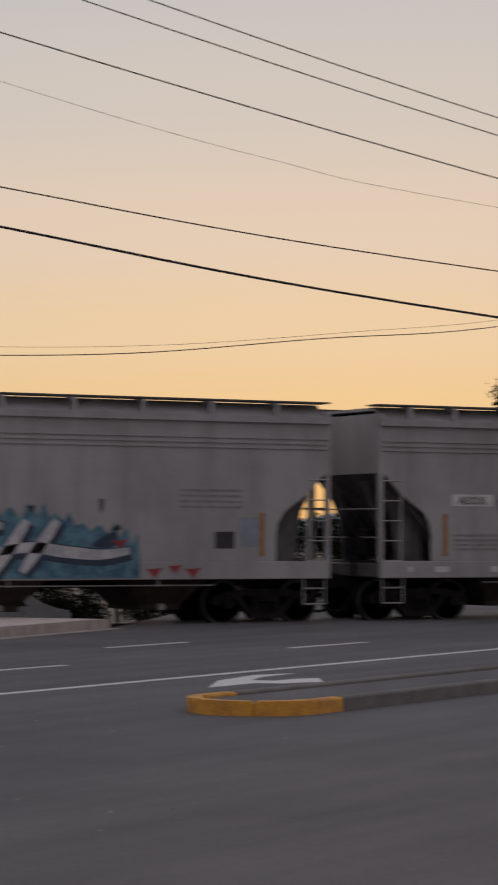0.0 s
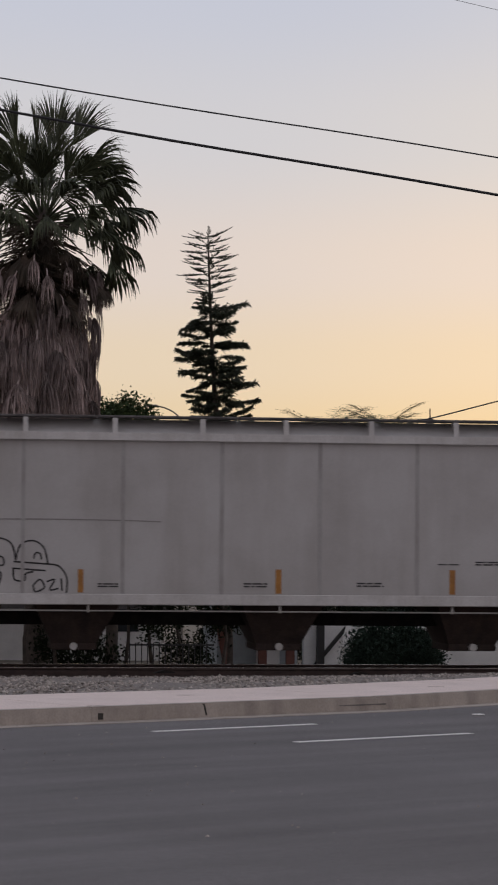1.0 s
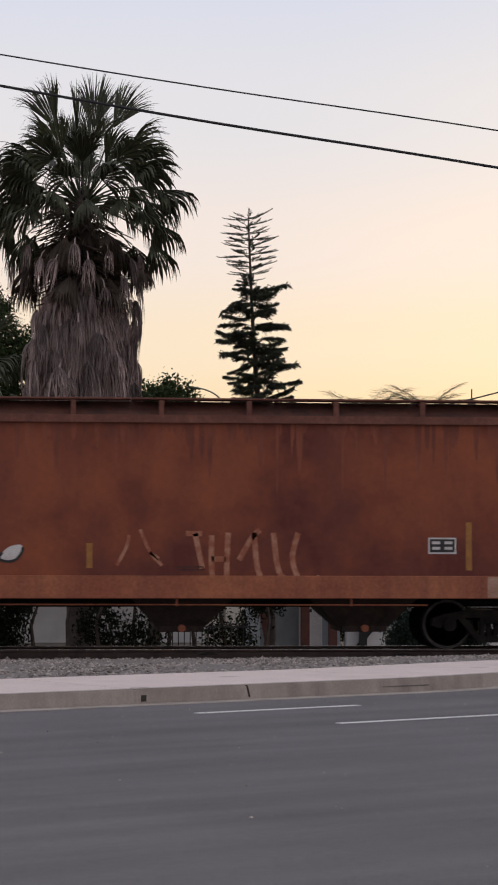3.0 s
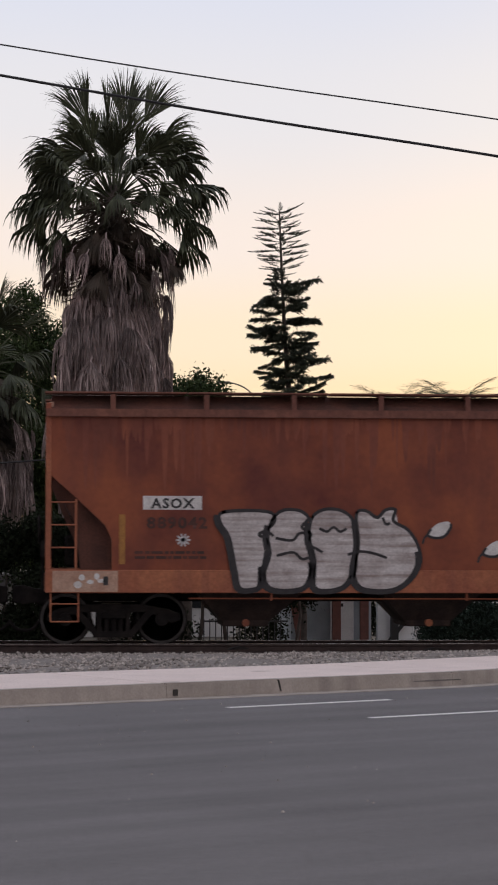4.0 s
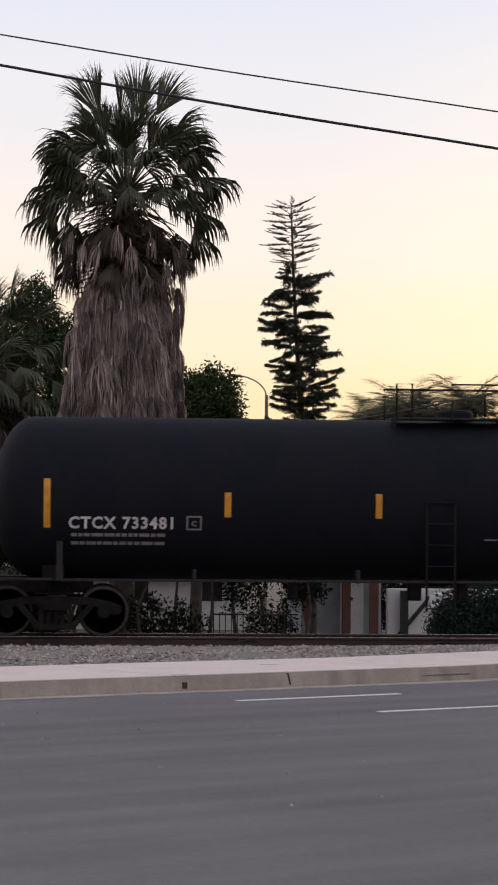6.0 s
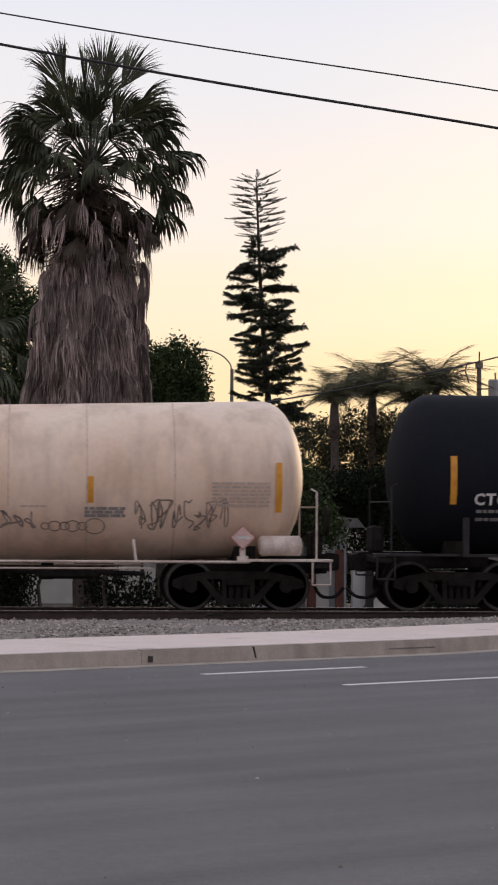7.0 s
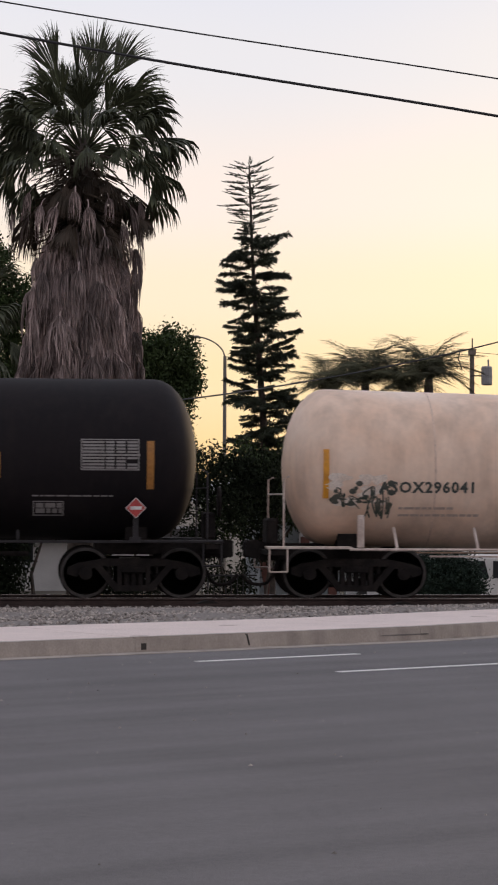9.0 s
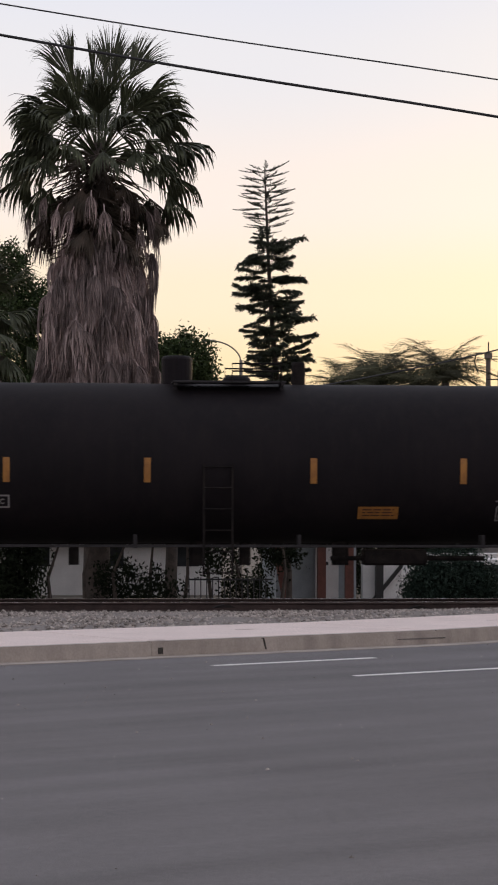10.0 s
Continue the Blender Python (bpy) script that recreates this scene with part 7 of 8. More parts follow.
def feather_mesh(name, seed, length):
    """A feather palm frond along +x: an arching midrib with two ranks of long hanging leaflets."""
    rnd = random.Random(seed)
    verts, faces = [], []

    def at(t):
        return Vector((length * t * (1 - 0.15 * t * t), 0, length * (0.25 * t - 1.05 * t * t)))
    ribbon_strip(verts, faces, [at(i / 10) for i in range(11)], [Vector((0, 0.030 * (1 - i / 12), 0)) for i in range(11)])
    ribbon_strip(verts, faces, [at(i / 10) for i in range(11)], [Vector((0, 0, 0.025 * (1 - i / 12))) for i in range(11)])
    n = 56
    for i in range(n):
        t = 0.12 + 0.88 * (i + rnd.random()) / n
        d = (at(min(1, t + 0.03)) - at(t - 0.03)).normalized()
        for s in (-1, 1):
            l = length * 0.34 * (1.15 - 0.6 * abs(t - 0.45)) * rnd.uniform(0.7, 1.15)
            p = at(t)
            e = (d * rnd.uniform(0.1, 0.5) + Vector((0, s * rnd.uniform(0.4, 1.0), rnd.uniform(-0.5, 0.6)))).normalized()
            q = p + e * l * 0.45
            r = q + (e * 0.75 + DOWN * rnd.uniform(0.4, 1.0)).normalized() * l * 0.55
            w = Vector((0.006, 0, 0.006))
            ribbon_strip(verts, faces, [p, q, r], [w, w, w * 0.25])
    return raw_mesh(name, verts, faces, M["feather_leaf"])


FEATHERS = [feather_mesh("feather_frond", 50 + k, 2.2 + 0.12 * k) for k in range(4)]


def feather_palm(x, y, base, crown, n, scale, seed):
    rnd = random.Random(seed)
    palm = empty("queen_palm", pose(x, y, base))
    tagged(palm, "slender queen palm with arching feathery fronds", "palm tree", "palms behind the railway")
    h = crown - base
    bm = bmesh.new()
    tube(bm, [(0, 0, -0.2), (0.03, 0, h * 0.5), (0, 0, h - 0.4), (0, 0, h + 0.1)], 0.2, 8, 0.12)
    tube(bm, [(0, 0, h - 1.3), (0, 0, h - 0.5), (0, 0, h + 0.1)], 0.24, 8, 0.16)
    part("trunk", bm, M["bark"], palm, smooth=True)
    for i in range(n):
        a = i * 137.5 + rnd.uniform(-15, 15)
        up = 100 - 66 * (i + 0.5) / n
        s = scale * rnd.uniform(0.8, 1.15)
        m = Matrix.Translation((0, 0, h)) @ Matrix.Rotation(radians(a), 4, "Z") @ Matrix.Rotation(radians(-up), 4, "Y") @ Matrix.Rotation(radians(rnd.uniform(-20, 20)), 4, "X") @ Matrix.Diagonal((s, s, s, 1))
        shared("feather_frond", FEATHERS[rnd.randrange(4)], palm, m)
    return palm


fan_palm(1.30, 60.0, -1.15, 10.75, 1.0, 1.6, 290, 7, "large fan palm with a long skirt of dead grey-brown fronds", leaves=TALL_CROWN)
fan_palm(-2.3, 66.0, -1.15, 6.7, 1.05, 2.8, 110, 8, "shorter fan palm with green and brown drooping fronds", 0.9)
build_pine(8.18, 80.0, -1.15, 13.1)
leafy_tree(3.8, 72.0, -1.15, [(-0.2, 0, 6.9, 1.0, 1.2, 1.1, 1), (0.5, 0.2, 7.2, 0.8, 1.0, 0.9, 0.8), (0.0, -0.2, 5.6, 1.2, 1.3, 1.2, 1.1), (-1.2, 0.2, 6.0, 1.2, 1.2, 1.3, 1), (0.3, 0, 4.3, 0.9, 1, 0.8, 0.6), (-1.0, 0, 7.3, 0.9, 1, 0.8, 0.7), (0.9, 0, 6.5, 0.6, 0.8, 0.7, 0.5)],
           7600, 0.06, 5, "dense round green broadleaf tree with ragged edge", 0.2)
leafy_tree(-1.6, 76.0, -1.15, [(0.3, 0, 10.3, 0.8, 1.0, 0.9, 0.7), (-0.6, 0, 9.4, 1.4, 1.4, 1.2, 1), (0.5, 0, 8.6, 1.1, 1.3, 1.2, 1), (-0.5, 0.3, 7.2, 1.6, 1.5, 1.5, 1), (0.6, 0, 6.4, 1.2, 1.3, 1.2, 1), (1.3, 0, 9.2, 0.8, 1, 0.8, 0.7), (1.5, 0, 8.0, 0.9, 1, 0.9, 0.9), (1.6, 0, 6.7, 0.9, 1, 0.9, 0.9), (1.6, 0, 5.3, 0.9, 1, 0.9, 0.9), (1.6, 0, 4.0, 0.9, 1, 0.9, 0.9)],
           5200, 0.06, 6, "tall dark broadleaf tree behind the shorter palm", 0.25)
leafy_tree(-2.6, 70.0, -1.15, [(0.6, 0, 8.2, 1.0, 1.0, 0.9, 0.8), (-0.4, 0, 7.4, 1.4, 1.3, 1.2, 1), (0.7, 0.2, 6.4, 1.2, 1.2, 1.2, 1), (-0.7, 0, 5.6, 1.5, 1.3, 1.3, 1), (0.6, 0, 4.6, 1.3, 1.3, 1.2, 1), (-0.8, 0, 3.6, 1.4, 1.2, 1.2, 1), (0.8, 0, 3.0, 1.3, 1.2, 1.1, 1), (2.0, 0, 5.6, 0.9, 1, 1.0, 0.9), (2.2, 0, 4.2, 1.0, 1, 1.0, 1), (2.3, 0, 2.8, 1.1, 1, 1.0, 1)],
           6500, 0.065, 9, "dense dark broadleaf tree crowding the shorter palm", 0.25)
leafy_tree(12.6, 97.0, -1.15, [(-0.9, 0, 5.7, 1.1, 1.1, 1.2, 1), (0.8, 0.2, 6.1, 1.2, 1.1, 1.2, 1), (2.0, 0, 5.8, 1.2, 1.1, 1.2, 1), (3.2, 0, 6.1, 1.1, 1.1, 1.2, 1), (0.0, 0, 4.6, 1.3, 1.1, 1.2, 1), (1.7, 0, 4.6, 1.3, 1.1, 1.2, 1), (-1.0, 0, 3.2, 1.3, 1.2, 1.3, 1), (0.8, 0, 3.0, 1.3, 1.2, 1.3, 1), (2.6, 0, 3.1, 1.3, 1.2, 1.3, 1)],
           4600, 0.065, 47, "wide dark tree below the feathery palms", 0.2, M["olive_leaf"])
for qx, qz, qs, n in ((12.0, 6.0, 0.66, 26), (13.75, 6.3, 0.84, 36), (16.2, 6.5, 0.78, 30), (15.2, 6.0, 0.74, 24)):
    feather_palm(qx, 95.0 + (qx % 1) * 2, -1.15, qz, n, qs, int(qx * 10))


# ---- behind the railway ----
def build_hedge(x0, x1, y, top, seed, per, label, gaps=0.2):
    hedge = empty("hedge", pose((x0 + x1) / 2, y, -1.15))
    tagged(hedge, label, "hedge", "shrubs behind the track", "stuff")
    rnd = random.Random(seed)
    blobs = []
    w = x1 - x0
    n = max(2, int(w / 0.75))
    for i in range(n):
        for z in (0.9, 1.9, 2.9, 3.7):
            if z > top + 1.15 or (z < 2.0 and rnd.random() < gaps):
                continue
            blobs.append((-w / 2 + w * (i + 0.5) / n + rnd.uniform(-0.2, 0.2), rnd.uniform(-0.5, 0.5), z + rnd.uniform(-0.25, 0.15), 0.62, 0.6, 0.62, 1))
    crown_part("foliage", hedge, blobs, per * 2.2, 0.05, seed, M["hedge_island"])
    bm = bmesh.new()
    for i in range(n):
        x = -w / 2 + w * (i + 0.5) / n
        tube(bm, [(x, 0, -0.1), (x + rnd.uniform(-0.2, 0.2), 0, 1.2), (x + rnd.uniform(-0.4, 0.4), 0, 2.2)], 0.07, 6, 0.02)
    part("stems", bm, M["bark"], hedge)
    return hedge


def build_bush(x, y, r, h):
    bush = empty("round_bush", pose(x, y, -1.15))
    tagged(bush, "clipped dark green round bush", "bush")
    crown_part("foliage", bush, [(0, 0, h * 0.52, r, r * 0.8, h * 0.5, 1), (-r * 0.5, 0, h * 0.4, r * 0.6, r * 0.7, h * 0.42, 0.6), (r * 0.5, 0, h * 0.4, r * 0.6, r * 0.7, h * 0.42, 0.6)], 24000, 0.034, 3, M["bush_leaf"])
    bm = bmesh.new()
    tube(bm, [(0, 0, -0.1), (0, 0, h * 0.5)], 0.08, 6)
    part("stem", bm, M["bark"], bush)


def build_house():
    """Low blue-grey house with a pale door and red-brown porch posts."""
    house = empty("small_house", pose(7.2, 63.0, -1.15))
    tagged(house, "low blue-grey stucco house with pale door and brown posts", "house")
    bm = bmesh.new()
    box(bm, -1.05, 1.1, 0, 4.0, 0, 2.6)
    part("wall", bm, M["house_wall"], house, "blue-grey stucco wall")
    bm = bmesh.new()
    box(bm, 0.0, 0.62, -0.06, 0.02, 0.0, 2.05, 0.01)
    d = part("door", bm, M["white_wall"], house, "pale painted door")
    bm = bmesh.new()
    box(bm, 0.16, 0.34, -0.075, -0.06, 1.25, 1.34)
    part("door_sign", bm, M["fence"], d)
    for x, lean in ((0.12, 0.0), (0.86, 0.0), (-0.75, -0.35)):
        bm = bmesh.new()
        prism(bm, [(x - 0.11, 0), (x + 0.11, 0), (x + 0.11 + lean, 1.9), (x - 0.11 + lean, 1.9)], -0.5, -0.3)
        part("porch_post", bm, M["brown_wood"], house, "red-brown wooden porch post")
    bm = bmesh.new()
    prism(bm, [(-1.5, 2.5), (1.5, 2.5), (1.3, 2.75), (-1.3, 2.75)], -0.7, 4.3)
    part("roof", bm, M["roof_tile"], house, "low grey shingle roof")
    wall = empty("white_garden_wall", pose(9.6, 64.0, -1.15))
    tagged(wall, "bright white stucco garden wall", "wall")
    bm = bmesh.new()
    box(bm, -1.0, 3.4, 0, 0.25, 0, 1.55, 0.02)
    part("wall_panel", bm, M["white_wall"], wall)
    bm = bmesh.new()
    prism(bm, [(-0.75, 0.3), (-0.62, 0.3), (0.25, 1.35), (0.12, 1.35)], -0.15, -0.05)
    part("brace", bm, M["fence"], wall, "dark slanting brace")
    bm = bmesh.new()
    box(bm, -0.66, -0.46, -0.3, -0.1, 0, 1.5)
    part("post", bm, M["fence"], wall)


def build_low_building(x0, x1, y, h, label, material):
    b = empty("low_building", pose((x0 + x1) / 2, y, -1.15))
    tagged(b, label, "building", "low buildings behind the track")
    w = (x1 - x0) / 2
    bm = bmesh.new()
    box(bm, -w, w, 0, 5, 0, h)
    part("wall", bm, material, b)
    bm = bmesh.new()
    prism(bm, [(-w - 0.3, h), (w + 0.3, h), (w, h + 0.35), (-w, h + 0.35)], -0.4, 5.4)
    part("roof", bm, M["roof_tile"], b)
    k = max(1, int(w * 2 / 2.2))
    for i in range(k):
        x = -w + 2 * w * (i + 0.5) / k
        bm = bmesh.new()
        box(bm, x - 0.4, x + 0.4, -0.03, 0.02, 0.9, 1.8)
        part("window", bm, M["glass"], b)


def build_fence(x0, x1, y):
    fence = empty("iron_fence", pose(x0, y, -1.15))
    tagged(fence, "low black iron picket fence", "fence")
    n = int((x1 - x0) / 0.14)
    bm = bmesh.new()
    box(bm, -0.012, 0.012, -0.012, 0.012, 0, 1.15)
    me = finish("picket", bm, M["fence"])
    for i in range(n):
        shared("picket", me, fence, pose(i * 0.14, 0, 0))
    for z in (0.2, 1.08):
        bm = bmesh.new()
        box(bm, 0, x1 - x0, -0.02, 0.02, z, z + 0.04)
        part("fence_rail", bm, M["fence"], fence)


def build_parked_car(x, y, paint, label, s=1.0):
    """A light pickup standing behind the railway, nose to the right."""
    car = empty("parked_van", pose(x, y, -1.15))
    tagged(car, label, "van")
    bm = bmesh.new()
    prism(bm, [(-2.3, 0.35), (2.3, 0.35), (2.35, 0.95), (1.5, 1.1), (0.9, 1.58), (-2.2, 1.62), (-2.35, 1.1)], -0.9, 0.9)
    bmesh.ops.bevel(bm, geom=list(bm.edges), offset=0.06, segments=2, affect="EDGES")
    part("body", bm, paint, car)
    for a, b in ((0.0, 0.85), (-1.1, -0.1)):
        bm = bmesh.new()
        prism(bm, [(a, 1.08), (b + 0.25 * (a == 0.0), 1.08), (b - 0.1, 1.48), (a, 1.48)], -0.915, -0.9)
        part("window", bm, M["glass"], car)
    for wx in (-1.5, 1.5):
        bm = bmesh.new()
        lathe(bm, [(-0.95, 0.05), (-0.95, 0.2), (-0.96, 0.33), (-0.74, 0.33), (-0.74, 0.05)], 18, "y")
        for v in bm.verts:
            v.co.x += wx
            v.co.z += 0.33
        part("wheel", bm, M["fence"], car)


def build_poles():
    pole = empty("utility_pole", pose(17.45, 70.0, -1.15))
    tagged(pole, "dark wooden utility pole with a tilted crossarm", "utility pole")
    bm = bmesh.new()
    tube(bm, [(0.12, 0, -0.3), (0.05, 0, 5), (0, 0, 9.80)], 0.19, 10, 0.145)
    part("pole_shaft", bm, M["pole_wood"], pole, smooth=True)
    bm = bmesh.new()
    prism(bm, [(-1.50, 8.32), (1.20, 8.80), (1.20, 8.90), (-1.50, 8.42)], -0.24, -0.14)
    part("crossarm", bm, M["pole_wood"], pole)
    for x in (0.9, 1.12, 0.18, -1.3, -0.5):
        bm = bmesh.new()
        z = 8.88 + (x - 1.2) * 0.178
        tube(bm, [(x, -0.19, z - 0.05), (x, -0.19, z + 0.1)], 0.02, 6)
        tube(bm, [(x, -0.19, z + 0.08), (x, -0.19, z + 0.18)], 0.05, 8)
        part("insulator", bm, M["grey_metal"], pole)
    bm = bmesh.new()
    tube(bm, [(-0.35, -0.19, 8.5), (0.0, -0.17, 7.95)], 0.02, 5)
    part("brace", bm, M["pole_wood"], pole)
    far = empty("utility_pole", pose(18.85, 100.0, -1.15))
    tagged(far, "distant utility pole carrying a grey transformer can", "utility pole")
    bm = bmesh.new()
    tube(bm, [(0, 0, -0.3), (0, 0, 9.3)], 0.13, 8, 0.10)
    box(bm, -0.15, 0.15, -0.12, 0.12, 9.05, 9.3)
    part("pole_shaft", bm, M["pale_pole"], far)
    bm = bmesh.new()
    tube(bm, [(-0.3, -0.3, -0.3), (-0.3, -0.3, 5.4)], 0.045, 6)
    part("riser_pipe", bm, M["grey_metal"], far, "thin grey conduit beside the pole")
    bm = bmesh.new()
    tube(bm, [(0, -0.05, 9.3), (0, -0.05, 9.75)], 0.03, 5)
    tube(bm, [(-0.45, -0.1, 8.4), (-0.62, -0.1, 8.9), (-0.52, -0.1, 9.3)], 0.03, 6)
    tube(bm, [(-0.1, -0.1, 8.15), (0.5, -0.1, 8.15)], 0.03, 5)
    part("pole_fittings", bm, M["pole_wood"], far)
    bm = bmesh.new()
    lathe(bm, [(7.75, 0.20), (7.8, 0.24), (8.5, 0.24), (8.56, 0.20)], 14, "z")
    tube(bm, [(0.08, 0, 8.5), (0.06, 0, 8.85)], 0.04, 6)
    for v in bm.verts:
        v.co.x += 0.62
        v.co.y -= 0.1
    part("transformer", bm, M["grey_metal"], far, "grey transformer can")
    lamp = empty("street_lamp", pose(7.42, 90.0, -1.15))
    tagged(lamp, "grey street lamp with a curved arm", "street lamp")
    bm = bmesh.new()
    tube(bm, [(0, 0, -0.2), (0, 0, 8.3)], 0.085, 8, 0.065)
    part("lamp_post", bm, M["lamp_metal"], lamp)
    bm = bmesh.new()
    tube(bm, smooth_line([(0, 0, 8.2), (-0.08, 0, 8.5), (-0.35, 0, 8.78), (-0.7, 0, 8.95), (-1.0, 0, 9.02)], 4), 0.03, 6)
    part("lamp_arm", bm, M["lamp_metal"], lamp)
    bm = bmesh.new()
    box(bm, -1.5, -0.98, -0.11, 0.11, 8.98, 9.07, 0.03)
    part("lamp_head", bm, M["lamp_metal"], lamp)


def cable(name, pts, r, label):
    bm = bmesh.new()
    tube(bm, smooth_line(pts, 8), r, 6)
    tagged(part(name, bm, M["cable"], smooth=True), label, "cable", "overhead wires", "structure")


def build_cables():
    # two cables along the near side of the street, thinner ones above them further on
    cable("overhead_cable", [(-60, 30, 19.3), (-20, 30, 10.95), (-1.04, 30, 7.78), (5.34, 30, 6.84), (11.44, 30, 5.97), (19.42, 30, 5.09), (40, 30, 3.6), (70, 30, 3.0)], 0.019, "thick black overhead cable")
    cable("overhead_cable", [(-60, 32, 19.3), (-20, 32, 11.45), (-1.11, 32, 8.59), (5.7, 32, 7.68), (12.2, 32, 6.82), (20.7, 32, 6.05), (42, 32, 4.9), (70, 32, 4.4)], 0.011, "thin black overhead cable")
    for x0, z0, x1, z1, r in ((11.42, 8.61, 19.42, 7.14, 0.010), (12.62, 9.18, 19.42, 7.79, 0.009), (13.62, 9.29, 19.42, 8.06, 0.009)):
        k = (z1 - z0) / (x1 - x0)
        l = x1 - x0
        cable("overhead_cable", [(x0 + l * i / 2, 30, z0 + k * l * i / 2 + 0.022 * (i - 0.5) ** 2) for i in range(-7, 8)], r, "thin grey overhead wire")
    cable("overhead_cable", [(-15, 30, 13.2), (5, 30, 9.4), (11.42, 30, 7.95), (15.5, 30, 7.2), (19.42, 30, 6.75), (35, 30, 5.6)], 0.003, "very thin overhead wire")
    # the railway pole's own wires
    cable("pole_wire", [(17.45, 69.8, 7.40), (24, 69.8, 7.32), (31, 69.8, 7.60), (38, 69.8, 8.35), (46, 69.8, 9.2), (60, 69.8, 12.0)], 0.018, "black wire strung from the pole")
    cable("pole_wire", [(18.6, 69.8, 7.8), (25, 69.8, 7.62), (32, 69.8, 7.90), (39, 69.8, 8.6), (47, 69.8, 9.6), (60, 69.8, 12.4)], 0.007, "thin wire strung from the crossarm")
    cable("pole_wire", [(17.4, 69.8, 7.42), (16.9, 69.8, 7.2), (16.2, 69.8, 6.95), (15.5, 69.8, 6.88), (12.1, 67.6, 5.97), (7.36, 64.2, 4.93), (2.46, 57.2, 4.02), (-4.7, 54.4, 3.37)], 0.022, "black wire sagging from the pole")
    cable("pole_wire", [(18.85, 99.9, 8.0), (24, 99.9, 7.8), (40, 99.9, 7.9)], 0.012, "thin wire strung from the far pole")


build_poles()
build_cables()
build_hedge(-7.0, 0.6, 54.0, 2.3, 31, 1500, "dark unclipped hedge with gaps near the ground", 0.5)
build_hedge(0.6, 6.0, 57.0, 2.9, 32, 800, "tall dark shrub belt beyond the track", 0.62)
build_hedge(6.2, 11.5, 68.0, 2.6, 33, 1200, "dark shrubs over the low house")
build_hedge(11.5, 16.0, 75.0, 2.4, 34, 900, "dark shrubs beside the white wall")
build_hedge(20.0, 46.0, 60.0, 1.9, 35, 900, "long dark hedge beyond the crossing")
build_bush(9.1, 52.5, 1.0, 1.85)
build_house()
build_low_building(-6.0, 5.5, 74.0, 1.6, "low white building glimpsed through shrubs", M["white_wall"])
build_low_building(13.6, 19.0, 72.0, 3.0, "long low grey building behind the crossing", M["grey_block"])
build_fence(3.4, 5.4, 56.0)
leafy_tree(6.2, 60.5, -1.15, [(-1.1, 0, 2.6, 0.8, 0.7, 0.7, 1), (0.0, 0.1, 2.9, 0.9, 0.7, 0.7, 1), (1.0, 0, 2.6, 0.8, 0.7, 0.7, 1), (0.4, -0.2, 3.6, 0.9, 0.7, 0.6, 0.8), (-0.7, 0, 3.7, 0.8, 0.7, 0.6, 0.8)],
           3000, 0.055, 52, "low grey-green garden tree before the small house", 0.09)
build_parked_car(10.9, 56.0, M["white_wall"], "white delivery van parked beyond the track")
build_parked_car(21.5, 58.0, M["grey_metal"], "grey van parked beyond the track")
leafy_tree(17.6, 82.0, -1.15, [(0, 0, 3.4, 1.3, 1.2, 1.0, 1), (1.0, 0, 4.7, 0.9, 1, 0.9, 0.7), (-1.0, 0, 4.4, 1.0, 1, 1.1, 0.9), (-0.8, 0, 2.6, 1.3, 1, 1.0, 1), (0.9, 0, 2.4, 1.3, 1, 1.0, 1)], 7000, 0.06, 41, "small olive tree beyond the crossing", 0.15, M["olive_leaf"])
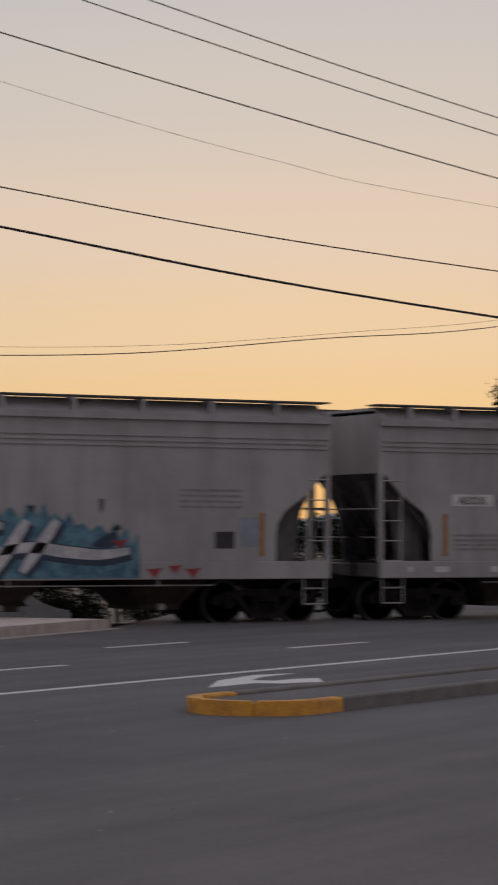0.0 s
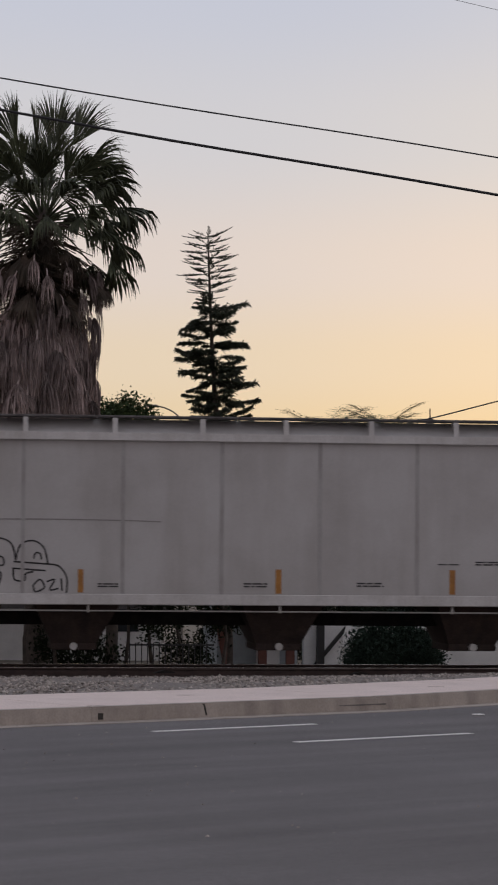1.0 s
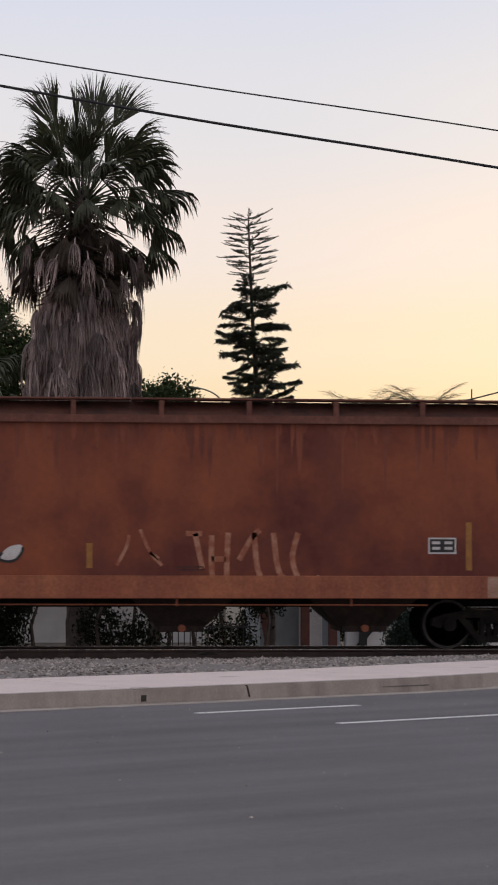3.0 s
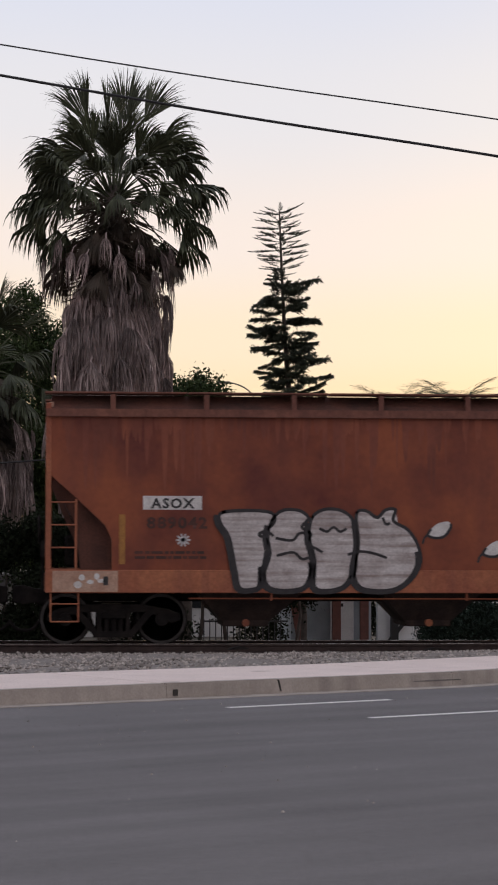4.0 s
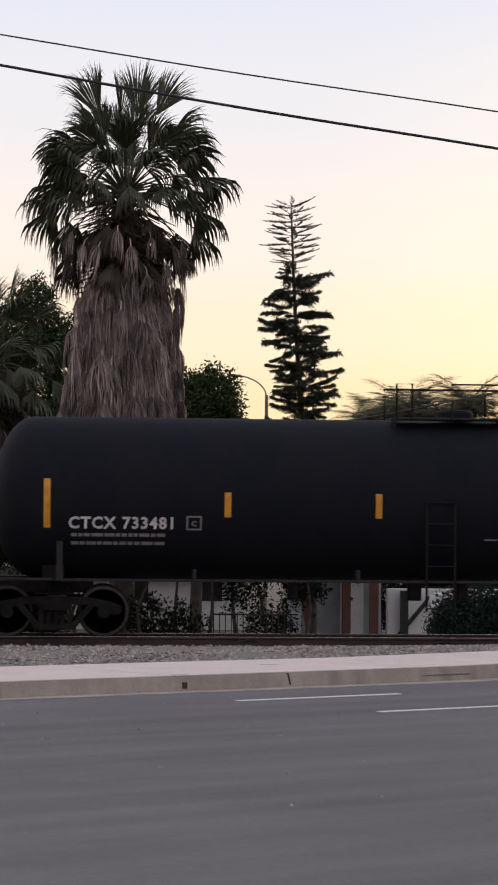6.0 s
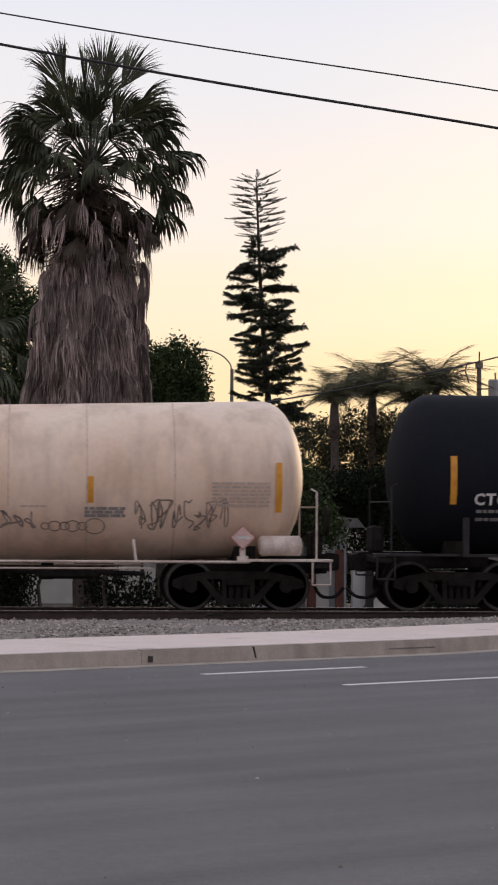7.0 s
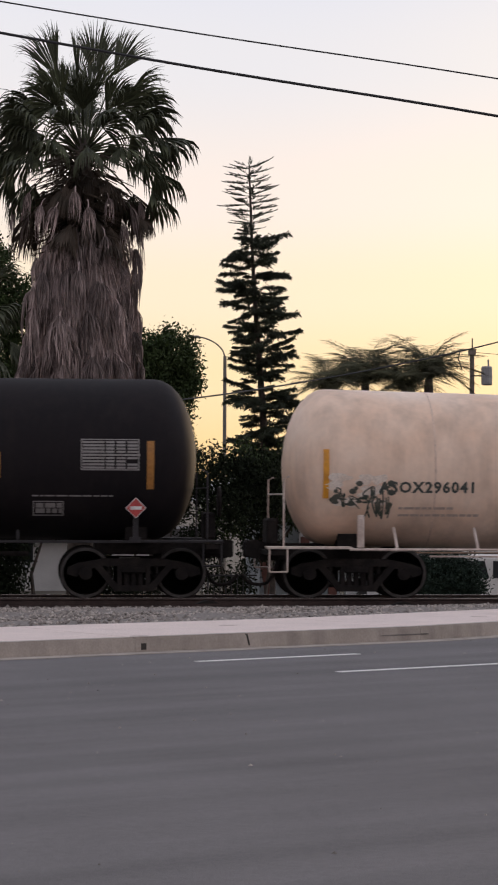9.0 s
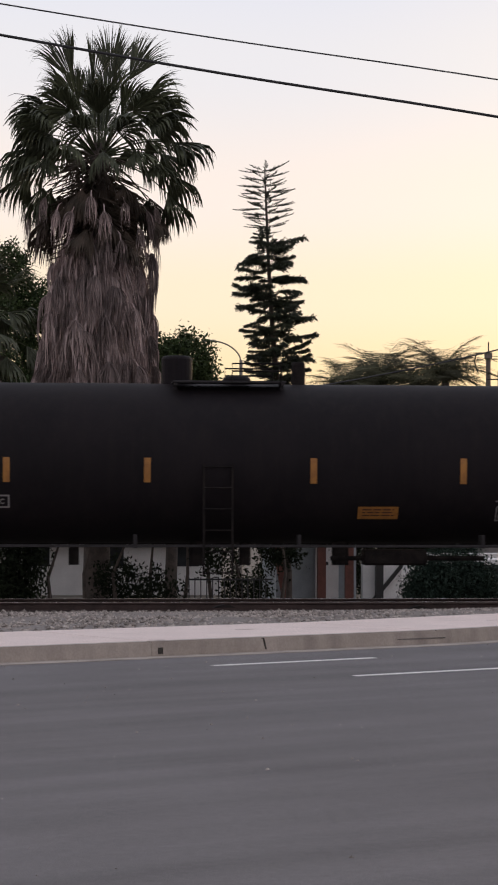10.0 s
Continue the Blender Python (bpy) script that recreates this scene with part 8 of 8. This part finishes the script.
leafy_tree(16.2, 86.0, -1.15, [(0, 0, 5.3, 1.2, 1.2, 1.0, 1), (1.0, 0, 4.4, 1.2, 1, 1.0, 1), (-0.9, 0, 4.5, 1.1, 1, 1.0, 1)], 6400, 0.055, 44, "olive-green tree behind the far pole", 0.15, M["olive_leaf"])
leafy_tree(51.3, 78.0, -1.15, [(0, 0, 8.0, 0.9, 1, 1.0, 1), (0.3, 0, 6.4, 1.2, 1.1, 1.1, 1), (0, 0, 5, 1.4, 1.2, 1, 1)], 2200, 0.09, 42, "dark tree at the far side of the crossing", 0.2)
leafy_tree(30.5, 84.0, -1.15, [(0, 0, 2.6, 1.2, 1.2, 0.8, 1), (1.6, 0, 2.2, 1.2, 1, 0.7, 1)], 1600, 0.09, 43, "low dark tree against the bright horizon", 0.15)


def build_hills():
    bm = bmesh.new()
    rnd = random.Random(6)
    rows = []
    for i in range(61):
        x = -900 + i * 30
        h = 15 + 7 * math.sin(i * 0.37) + 4 * math.sin(i * 1.1) + rnd.uniform(-1, 1) - max(0, (x - 250) / 60)
        rows.append([bm.verts.new((x, 1100, -3)), bm.verts.new((x, 1130, max(2, h) * 0.7)), bm.verts.new((x, 1200, max(2, h))), bm.verts.new((x, 1300, -3))])
    for a, b in zip(rows, rows[1:]):
        for k in range(3):
            bm.faces.new((a[k], b[k], b[k + 1], a[k + 1]))
    tagged(part("backdrop", bm, M["hill"], smooth=True), "pale hazy hills on the horizon", "hills", kind="structure")


build_hills()


# ---- movement ----
# the train surges a little about its mean speed: seconds, metres ahead
SURGE = [(0.0, -0.33), (0.5, -0.29), (1.0, -0.37), (1.5, -0.26), (2.0, -0.10), (3.5, 0.0), (4.0, 0.0), (4.5, 0.0), (5.0, 0.26), (5.75, 0.1), (6.5, 0.03), (7.0, 0.0), (7.5, 0.28), (8.0, 0.0), (8.5, 0.0), (9.0, 0.02), (9.5, 0.28), (10.0, 0.0)]


def motions():
    for car, x in CARS:
        walk(car, [(t, pose(x + t * SPEED + d, TRACK_Y, 0)) for t, d in SURGE])
    step = 0.0666667
    turn = math.degrees(SPEED * step / WHEEL_R)
    for w, x in WHEELS:
        walk(w, [(i * step, pose(x, 0, RAIL_Z + WHEEL_R, 0, i * turn, 0)) for i in range(151)])


motions()
